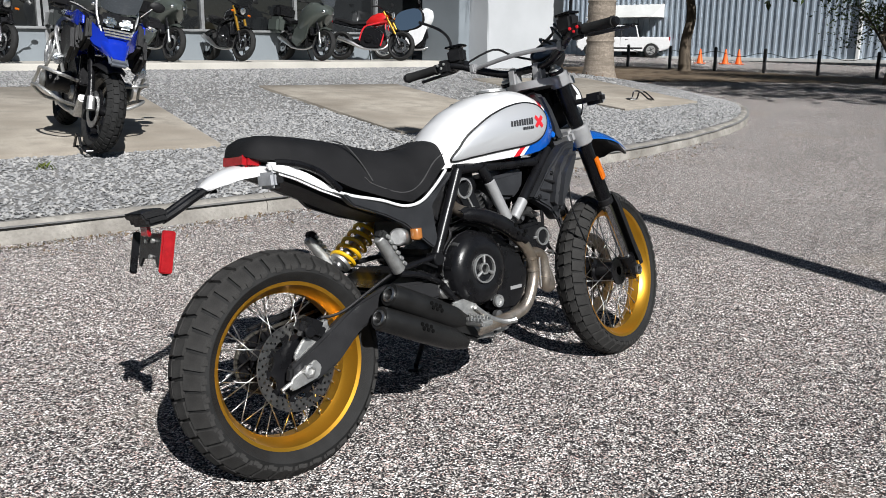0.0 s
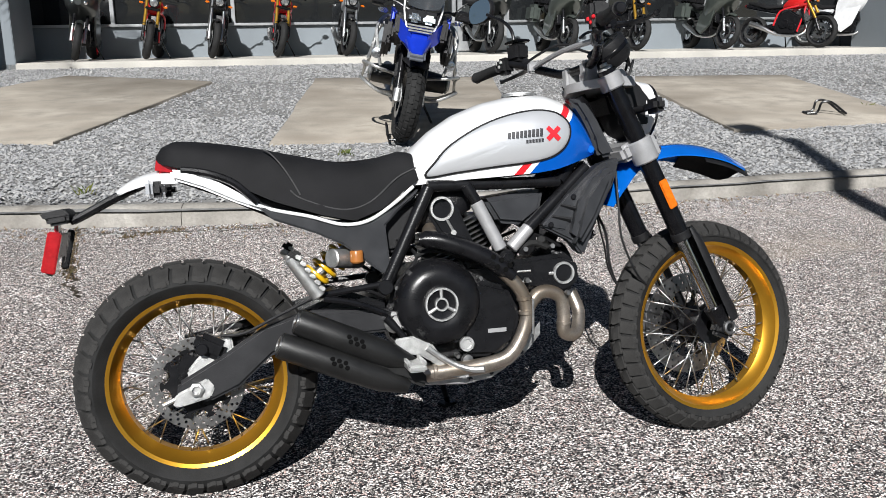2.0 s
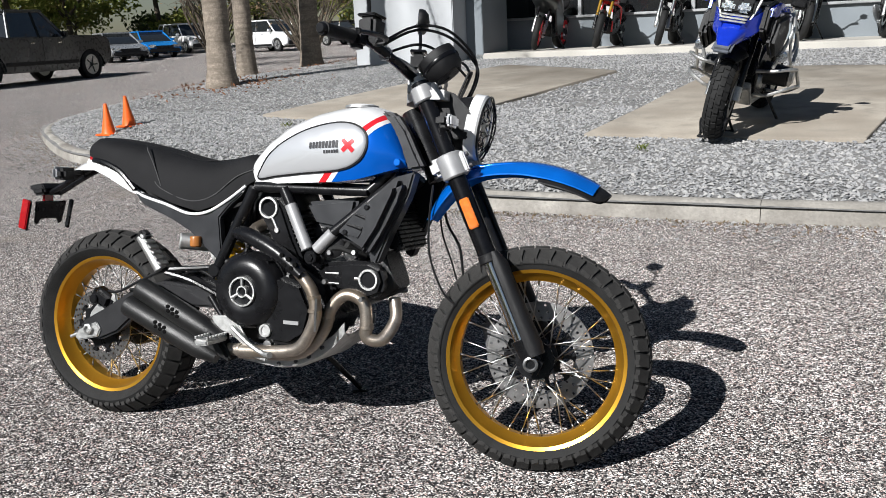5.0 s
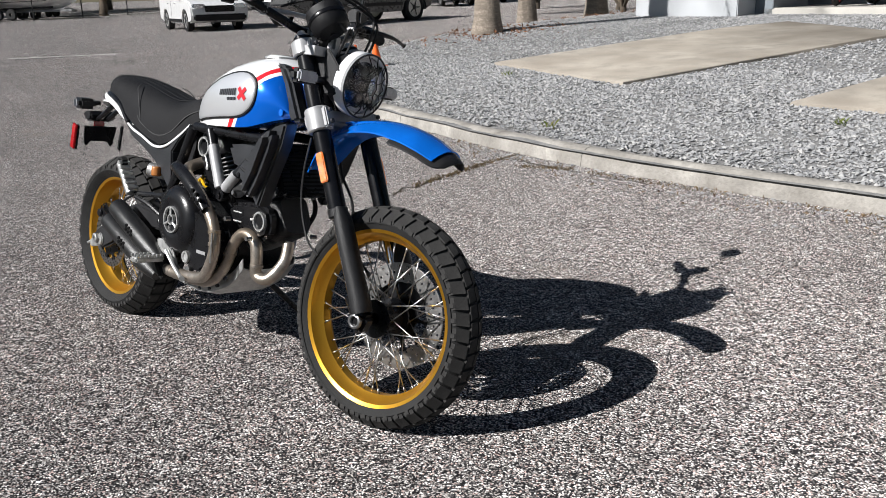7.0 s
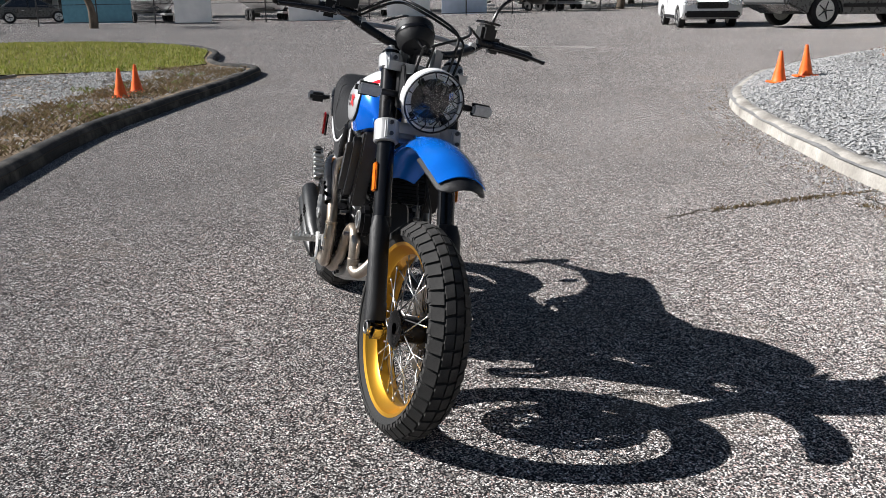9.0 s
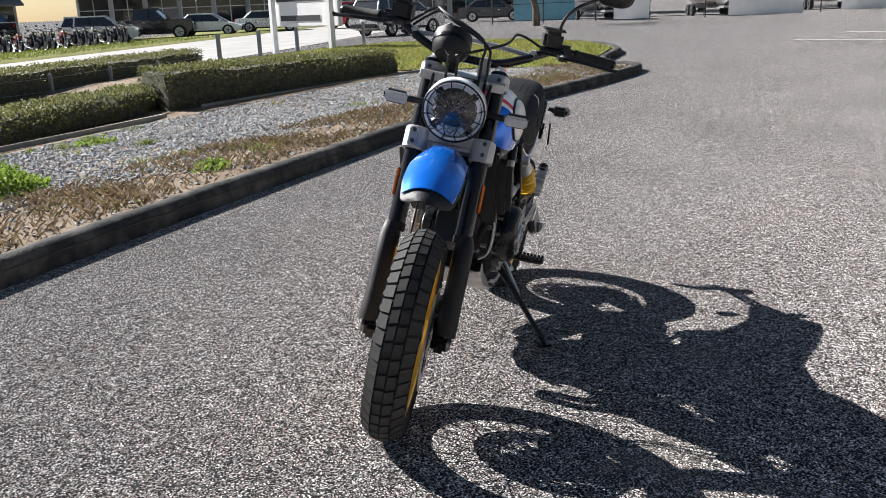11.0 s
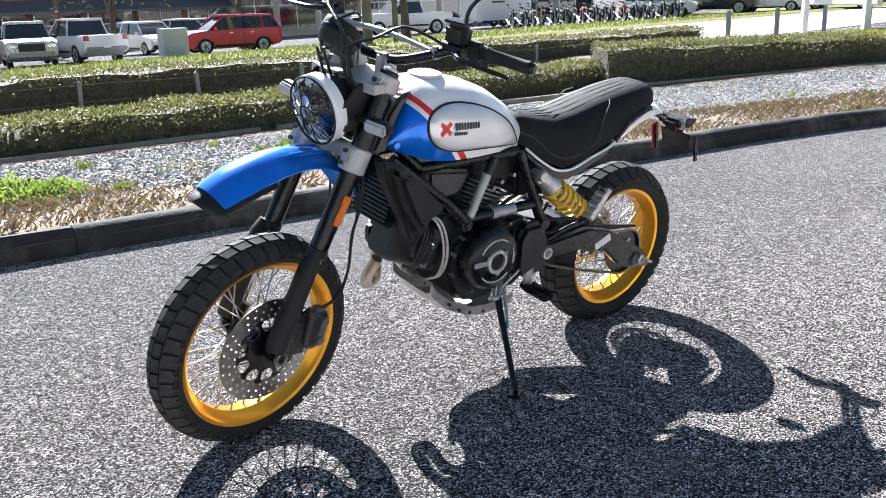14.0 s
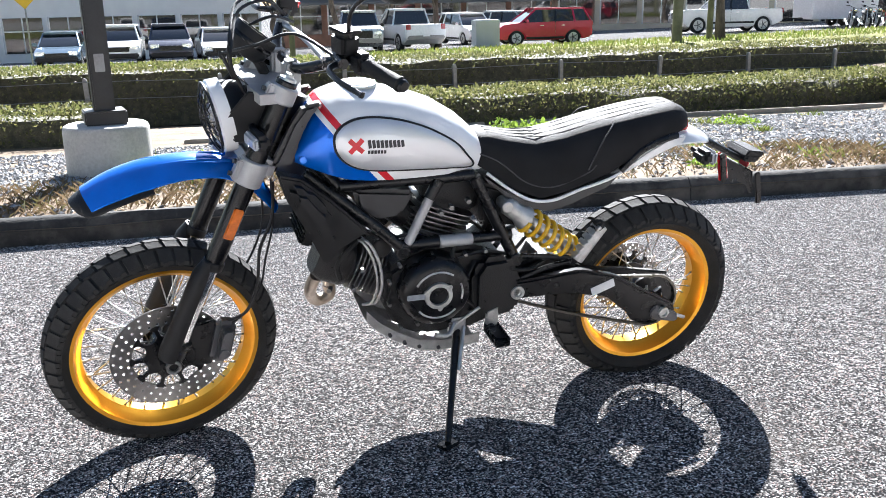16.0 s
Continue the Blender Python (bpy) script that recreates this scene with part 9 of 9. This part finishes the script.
# ---- buildings round the place ----
def block(x, y, yaw, w, d, h, wall, label, bays, glass_h=2.4, glass_z=0.4, awning=None, band=None, roof=WALLDARK):
    """A plain shop block: walls, roof, glazed bays and door frames along its front, which faces local -Y."""
    z = lie(x, y)
    top = thing("building", pose(x, y, z - 0.3, 0, 0, yaw), label, "building", "buildings round the lot")
    part("wall", box(0, d / 2, h / 2, w, d, h, 0.03), wall, top, "rendered wall")
    part("roof", box(0, d / 2, h + 0.12, w + 0.5, d + 0.5, 0.24, 0.03), roof, top)
    st = w / bays
    for i in range(bays):
        cx = -w / 2 + st * (i + 0.5)
        win = part("window", box(cx, -0.02, 0.3 + glass_z + glass_h / 2, st * 0.86, 0.06, glass_h), CARGLASS, top, "dark shop window")
        part("window_frame", box(cx - st * 0.43, -0.06, 0.3 + glass_z + glass_h / 2, 0.10, 0.08, glass_h + 0.1), FRAMEW, win)
        part("window_frame", box(cx, -0.06, 0.3 + glass_z + glass_h / 2, 0.07, 0.08, glass_h), FRAMEW, win)
        part("window_frame", box(cx, -0.065, 0.3 + glass_z + glass_h * 0.62, st * 0.86, 0.08, 0.07), FRAMEW, win)
    if awning:
        part("awning", slab([(-1.6, 0.3 + glass_z + glass_h + 0.15), (0, 0.3 + glass_z + glass_h + 0.9), (0, 0.3 + glass_z + glass_h + 0.1), (-1.6, 0.3 + glass_z + glass_h + 0.0)], -w / 2, w / 2, 0.02, "YZ"), awning, top, "deep awning")
    if band:
        part("wall_band", box(0, -0.06, h - 0.7, w * 0.98, 0.10, 1.1, 0.01), band, top, "painted wall band")
    return top


block(8.5, -52, 180, 26, 12, 6.0, WHITEWALL, "white and cream shop block with a strip of windows", 11, 1.9, 0.5, None, mat("cream_wall_band", (0.60, 0.50, 0.30), 0.8, 0, 0.05, 2))
block(-16.5, -60, 172, 20, 10, 5.2, BRICKRED, "brown brick building behind the parked cars", 6, 2.0, 0.6, WALLDARK)
dealer = block(-37.0, -52.5, 150, 30, 12, 6.0, BEIGE, "beige showroom with shaded glass bays", 10, 2.8, 0.2, WALLDARK)
part("sign_board", box(9.0, -1.7, 4.6, 6.0, 0.15, 0.7, 0.02), BLACK, dealer, "black and orange sign board")
part("sign_bar", box(9.0, -1.79, 4.6, 4.6, 0.03, 0.34), mat("orange_sign_bar", (0.75, 0.22, 0.03), 0.5), dealer)
block(-68, -30, 108, 40, 10, 5.0, mat("grey_mall_wall", (0.40, 0.40, 0.40), 0.8, 0, 0.08, 1), "low grey shops at the end of the street", 14, 2.6, 0.2, WALLDARK)
# blue-grey sheet metal hall: ribs are real
hall = thing("sheet_metal_hall", pose(47.6, 27.0, lie(47, 27) - 0.2, 0, 0, -88), "tall blue-grey ribbed sheet-metal hall", "building", "buildings round the lot")
part("wall", box(0, 8, 4.0, 52, 16, 8.0, 0.02), CORRUG, hall)
rb = box(0, 0, 4.0, 0.16, 0.07, 8.0, 0.02)
me = bpy.data.meshes.new("wall_rib")
rb.to_mesh(me)
rb.free()
me.materials.append(CORRUG)
for i in range(128):
    piece("wall_rib", me, hall, Matrix.Translation((-25.8 + i * 0.405, -0.03, 0)))
part("footing", box(0, -0.12, 0.28, 52, 0.3, 0.2, 0.02), WHITEWALL, hall, "white concrete footing")
for xx in (-8.0, 8.5):
    part("downpipe", box(xx, -0.16, 4.1, 0.18, 0.16, 7.6, 0.02), WHITEWALL, hall, "white downpipe")
dr = part("door", box(-6.0, -0.10, 1.3, 1.1, 0.10, 2.2, 0.01), DARK, hall, "dark doorway")
part("door_canopy", slab([(-1.5, 2.75), (0, 3.6), (0, 2.75)], -8.6, -3.6, 0.02, "YZ"), WHITEWALL, hall, "white door canopy")
for i in range(7):
    t = i / 6
    x, y = 30.6 + 0.0 * t, 21.0 - 12.5 * t
    bm = slab([(-0.05, 0), (0.05, 0), (0.05, 0.92), (0.0, 0.97), (-0.05, 0.92)], -0.05, 0.05, 0.01)
    solid("bollard", bm, POLEBLACK, "black post of the chain fence by the drive", "bollard", "fence posts by the drive", m=Matrix.Translation((x, y, lie(x, y) - 0.02)))
solid("fence_chain", tube([(30.6, 21.0 - 12.5 * i / 12, lie(30, 21 - 12.5 * i / 12) + (0.78 if i % 2 == 0 else 0.60)) for i in range(13)], 0.012, 5, 4), POLEBLACK, "thin dark chain between the black posts", "chain")
bm = bmesh.new()
f = bm.faces.new([bm.verts.new((x, y, lie(x, y) + 0.02)) for x, y in ((20.0, 13.5), (30.0, 8.2), (31.2, 8.2), (31.2, 21.5), (27.0, 21.5), (18.5, 16.5))])
bmesh.ops.triangulate(bm, faces=[f])
solid("drive_verge", bm, SOIL, "strip of bare shaded soil along the drive", "verge", kind="structure")
# street beyond the hedge, verge and lines
bm = bmesh.new()
xs = list(np.arange(-120, 70, 6.0))
a = [bm.verts.new((x, -12.6 - max(0, (-22 - x) * 0.12), lie(x, -12.6 - max(0, (-22 - x) * 0.12)) + 0.015)) for x in xs]
b = [bm.verts.new((x, -25.5, lie(x, -25.5) + 0.015)) for x in xs]
for i in range(len(xs) - 1):
    bm.faces.new((a[i], a[i + 1], b[i + 1], b[i]))
solid("street", bm, mat("pale_street_asphalt", (0.27, 0.262, 0.25), 0.9, 0, 0.12, 0.6, 0.3, 60, spec=0.12), "pale sunlit street beyond the hedge", "road", kind="structure")
bm = bmesh.new()
a = [bm.verts.new((x, -26.0, lie(x, -26.0) + 0.10)) for x in xs]
b = [bm.verts.new((x, -34.5, lie(x, -34.5) + 0.06)) for x in xs]
c = [bm.verts.new((x, -25.7, lie(x, -25.7) - 0.02)) for x in xs]
for i in range(len(xs) - 1):
    bm.faces.new((a[i], a[i + 1], b[i + 1], b[i]))
    bm.faces.new((c[i], c[i + 1], a[i + 1], a[i]))
solid("street_verge", bm, LAWN, "mown grass verge across the street", "verge", kind="structure")
g = random.Random(77)
v, f = blades([(g.uniform(-45, 12), g.uniform(-34.0, -26.2), 0) for _ in range(9000)], 0.14, 78, 0.5, 0.03)
v = [(p[0], p[1], p[2] + lie(p[0], p[1]) + 0.07) for p in v]
raw("verge_grass", v, f, GRASS, kind="stuff", label="green grass on the street verge", category="grass")
for k, (x, y, ln, yaw) in enumerate(((-19.5, 5.2, 4.2, 62), (-22.5, 6.8, 4.0, 62), (-16.0, 7.4, 3.6, 62), (-26.5, 9.0, 4.0, 62), (33.5, 15.0, 3.0, 20), (35.5, 12.5, 4.0, 20))):
    solid("bay_line", box(0, 0, 0.004, ln, 0.10, 0.006), LINEPAINT, "worn white parking bay line on the asphalt", "road marking", "parking bay lines", m=pose(x, y, lie(x, y) + 0.002, 0, 0, yaw))


# ---- trees ----
def tree(x, y, h, r, trunk, label, seed, count=2600, bare=False, low=0.45, z=None, leafm=None, leaf=None):
    g = random.Random(seed)
    top = thing("tree", Matrix.Translation((x, y, (lie(x, y) if z is None else z) - 0.05)), label, "tree", "trees round the lot")
    pts = [(0, 0, 0), (g.gauss(0, 0.05), g.gauss(0, 0.05), h * 0.15), (g.gauss(0, 0.12), g.gauss(0, 0.12), h * 0.32), (g.gauss(0, 0.3), g.gauss(0, 0.3), h * 0.6)]
    part("trunk", tube(pts, [trunk * 1.35, trunk, trunk * 0.85, trunk * 0.5], 10, 4), BARK, top)
    tips = []
    bm = bmesh.new()
    for i in range(9 if not bare else 26):
        a = math.tau * i / 9 + g.uniform(-0.3, 0.3)
        s = Vector(pts[2]).lerp(Vector(pts[3]), g.random()) if not bare else Vector((0, 0, h * 0.06))
        e = Vector((math.cos(a) * r * g.uniform(0.5, 0.9), math.sin(a) * r * g.uniform(0.5, 0.9), h * g.uniform(0.55, 0.95)))
        m = (s + e) / 2 + Vector((g.gauss(0, 0.2), g.gauss(0, 0.2), 0.15 * h * (0.3 if bare else 1)))
        tube([s, m, e], [trunk * 0.45, trunk * 0.28, trunk * 0.1], 6, 3, bm)
        for _ in range(4 if not bare else 7):
            e2 = e + Vector((g.gauss(0, r * 0.25), g.gauss(0, r * 0.25), g.uniform(-0.1, 0.18) * h))
            rod(m.lerp(e, g.uniform(0.3, 1)), e2, trunk * 0.10, trunk * 0.03, 4, bm)
            tips.append(e2)
        tips.append(e)
    part("limb", bm, BARK, top)
    if not bare or count:
        pos = []
        for _ in range(count):
            c = g.choice(tips)
            pos.append((c.x + g.gauss(0, r * 0.16), c.y + g.gauss(0, r * 0.16), max(h * low * 0.6, c.z + g.gauss(0, h * 0.07))))
        v, f = leaves(pos, leaf or (0.16 if h > 5 else 0.10), seed, narrow=0.5)
        raw("crown", v, f, leafm or TREELEAF, top, kind="stuff")


tree(29.2, 17.3, 7.5, 4.2, 0.20, "dark oak with a forked trunk by the drive", 61, 6500, low=0.30, leaf=0.30)
tree(26.6, 8.7, 2.6, 1.5, 0.10, "dark round evergreen shrub by the drive", 62, 2600, low=0.02)
tree(33.0, 30.0, 8.0, 4.5, 0.25, "spreading oak before the sheet-metal hall", 63, 5000, low=0.3, leaf=0.32)
tree(20.5, 16.5, 7.0, 4.5, 0.22, "oak with drooping leaves beside the pier", 64, 6500, low=0.32, leaf=0.26)
tree(20.8, 0.9, 9.0, 4.6, 0.26, "tall spreading oak that shades the drive", 65, 7000, low=0.5, leaf=0.34)
tree(28.5, 3.2, 9.0, 5.0, 0.26, "tall spreading oak that shades the drive", 66, 7000, low=0.5, leaf=0.34)
YEL = island_mat("yellow_green_leaves", [(0.10, 0.135, 0.025), (0.20, 0.235, 0.05), (0.29, 0.27, 0.08), (0.14, 0.18, 0.035)], 0.6, 0.0, 50, 0.3, 0.35)
for i, (x, y) in enumerate(((-39, 33), (-43, 39), (-45, 46), (-42, 52), (-37, 57), (-31, 60), (-25, 62), (-18, 60), (-12, 56), (-47, 30), (-50, 24))):
    tree(x, y, 8.5 + 1.3 * math.sin(i * 2.3), 4.4, 0.22, "leafy tree in the belt behind the far lot", 70 + i, 4200, low=0.06, leafm=YEL if i % 4 else TREELEAF, leaf=0.42)
for i in range(16):
    x, y = -52 + 3.1 * i + math.sin(i * 1.9), 36 + 22 * math.sin(math.pi * (i + 2) / 19) + 2.0 * math.sin(i * 2.7)
    tree(x, y, 3.4 + math.sin(i * 1.3), 2.6, 0.10, "dense shrub under the tree belt", 130 + i, 1700, low=0.02, leafm=YEL if i % 3 else TREELEAF, leaf=0.34)
for i in range(11):
    tree(-66 - 3 * math.sin(i * 1.7), -14 + 5.2 * i, 8.0 + 1.5 * math.sin(i * 2.1), 4.2, 0.22, "dark tree behind the boat yard", 150 + i, 3000, low=0.03, leaf=0.45)
for i, (x, y) in enumerate(((-13.2, 24.2), (-15.5, 27.5), (-17.0, 24.0), (-20.5, 29.0), (-11.0, 28.5))):
    tree(x, y, 3.6, 1.8, 0.09, "bare many-stemmed ornamental tree with tan twigs", 90 + i, 260, bare=True, low=0.3, leafm=STRAW)
for i, (x, y, h) in enumerate(((-12.2, -41.5, 5.5), (-4.5, -44.5, 5.0), (-18.5, -41.0, 5.5), (-20.0, -28.5, 7.5), (-27.0, -43.0, 5.0), (-40.5, -6.5, 6.5), (-9.0, -52, 9.5), (-13, -53, 9.0), (-6, -55, 9.0))):
    tree(x, y, h, h * 0.45, 0.16 + 0.02 * (h > 7), "street tree across the road", 100 + i, 1500, low=0.42)
# utility poles across the street
for x, y, rr, lab in ((-17.7, -28.0, 0.20, "thick mossy utility pole by the street"), (-3.0, -29.0, 0.10, "thin grey utility pole by the street"), (-20.5, -30.0, 0.13, "grey steel utility pole with meter box")):
    solid("utility_pole", rod((0, 0, -0.1), (0, 0, 8.5), rr, rr * 0.8, 14), mat("mossy_pole_wood", (0.13, 0.13, 0.075), 0.9, 0, 0.25, 3, 0.5, 40), lab, "utility pole", "poles along the street", m=Matrix.Translation((x, y, lie(x, y))))
solid("utility_cabinet", box(0, 0, 0.62, 1.1, 0.7, 1.24, 0.03), PIER, "pale grey utility cabinet on the verge", "cabinet", m=Matrix.Translation((-12.4, -35.0, lie(-12.4, -35) )))
sg = thing("warning_sign", pose(5.9, -33.2, lie(5.9, -33.2), 0, 0, 0), "yellow diamond warning sign on a steel post", "road sign")
part("post", rod((0, 0, 0), (0, 0, 3.0), 0.03, None, 8), GALV, sg)
part("plate", move(box(0, 0.04, 0, 0.62, 0.02, 0.62, 0.01), Matrix.Translation((0, 0, 2.6)) @ Matrix.Rotation(radians(45), 4, "Y")), mat("yellow_sign_face", (0.75, 0.45, 0.02), 0.5), sg)


# ---- signs and fence of the boat yard ----
def banner(x, y, yaw, w, h, face, bars, label):
    top = thing("fence_banner", pose(x, y, lie(x, y) + 0.08, 0, 0, yaw), label, "banner", "banners on the yard fence")
    secs = []
    for t in np.linspace(-0.5, 0.5, 13):
        o = 0.05 * math.sin(t * 9)
        secs.append([(t * w, o, 0), (t * w, o + 0.012, 0), (t * w, o + 0.012 + 0.03, h / 2), (t * w, o + 0.012, h), (t * w, o, h), (t * w, o + 0.03, h / 2)])
    part("sheet", loft(secs), face, top)
    for cx, cz, bw, bh, m in bars:
        part("printed_bar", box(cx * w, -0.055, cz * h, bw * w, 0.012, bh * h), m, top)


yard = 40
banner(-45.0, 4.5, -84, 3.6, 1.25, SIGNWHITE, [(0, 0.72, 0.75, 0.26, SIGNRED), (0, 0.42, 0.85, 0.13, SIGNRED), (0, 0.2, 0.6, 0.10, SIGNRED)], "white banner with red printing on the yard fence")
banner(-46.8, 9.6, -80, 2.6, 1.2, SIGNWHITE, [(0, 0.68, 0.2, 0.2, DARK), (0, 0.4, 0.7, 0.18, DARK)], "white banner with black printing on the yard fence")
banner(-48.4, 13.3, -76, 3.0, 1.2, mat("pale_blue_banner", (0.50, 0.58, 0.70), 0.6, 0, 0.06, 3), [(0, 0.4, 0.75, 0.2, SIGNBLUE), (0.02, 0.72, 0.14, 0.22, SIGNBLUE)], "pale blue banner with blue printing on the fence")
banner(-47.5, -7.2, -98, 3.6, 1.5, SIGNTEAL, [(0, 0.5, 0.72, 0.14, SIGNWHITE), (0.1, 0.3, 0.4, 0.08, SIGNWHITE)], "teal banner with white printing by the yard gate")
banner(-45.5, -2.2, -95, 1.9, 1.4, SIGNWHITE, [(0, 0.78, 0.8, 0.06, DARK), (0, 0.6, 0.8, 0.06, DARK), (0, 0.42, 0.8, 0.06, DARK)], "white notice with rows of dark printing")
for i in range(14):
    x, y = -46.2 - 0.22 * max(0, i - 3), -10 + 2.9 * i
    solid("yard_fence_post", rod((0, 0, 0), (0, 0, 2.0), 0.035, None, 8), POLEBLACK, "black steel post of the boat yard fence", "fence post", "boat yard fence posts", m=Matrix.Translation((x - 0.3, y, lie(x, y))))
for z in (0.15, 1.05, 1.95):
    solid("yard_fence_rail", tube([(-46.5 - 0.22 * max(0, i - 3), -10 + 2.9 * i, lie(-46, -10 + 2.9 * i) + z) for i in range(14)], 0.02, 6, 2), POLEBLACK, "black steel rail of the boat yard fence", "fence rail", "boat yard fence rails")


def boat(x, y, yaw, label, col):
    top = thing("boat_on_trailer", pose(x, y, lie(x, y), 0, 0, yaw), label, "boat", "boats in the yard")
    secs = []
    for xx, w, k in ((-3.2, 1.1, 0.55), (-1.5, 1.2, 0.5), (0.8, 1.15, 0.5), (2.3, 0.75, 0.62), (3.2, 0.2, 0.95), (3.5, 0.03, 1.2)):
        secs.append([(xx, -w, 1.75), (xx, -w * 0.95, 1.2), (xx, 0, k), (xx, w * 0.95, 1.2), (xx, w, 1.75), (xx, w * 0.8, 1.72), (xx, -w * 0.8, 1.72)])
    part("hull", loft(secs), col, top, "glossy boat hull")
    part("console", box(-0.2, 0, 2.05, 1.0, 0.8, 0.8, 0.12, taper=0.8), CW, top)
    part("trailer_frame", box(0, 0, 0.5, 6.2, 0.5, 0.12, 0.02), GALV, top)
    for s in (-1, 1):
        for wx in (-1.2, -0.3):
            part("wheel", lathe([(-0.1, 0.1), (0.1, 0.1), (0.1, 0.30), (0, 0.33), (-0.1, 0.30)], 18, at=(wx, s * 1.0, 0.33)), RUBBER, top)
        part("bunk", rod((-2.5, s * 0.5, 0.62), (2.0, s * 0.4, 0.70), 0.06, None, 8), BLACK, top)


for i, (x, y, yaw) in enumerate(((-49.5, -4.5, 20), (-50.5, 2.0, 15), (-52.0, 8.5, 10), (-53.0, 15.0, 8), (-54.0, 22.0, 5), (-50.0, 19.5, 30))):
    boat(x, y, yaw, "white motor boat on a galvanised trailer in the yard", CW if i % 3 else CS)
# the dealer's road sign on two posts, by the bed
rs = thing("road_sign_board", pose(-21.3, -10.3, lie(-21.3, -10.3), 0, 0, 60), "large white sign board on white square posts", "sign board")
part("board", box(0, 0, 2.0, 3.4, 0.14, 2.4, 0.03), SIGNWHITE, rs)
for k in range(2):
    part("post", box(-1.45 + 2.9 * k, -0.2, 1.2, 0.16, 0.16, 3.0, 0.01), SIGNWHITE, rs)
for zz, ww, m in ((1.95, 2.2, DARK), (1.62, 2.4, DARK), (1.05, 2.0, DARK)):
    for sy in (-1, 1):
        part("printed_bar", box(-0.2, sy * 0.078, zz, ww, 0.012, 0.16), m, rs, "dark printed bar")
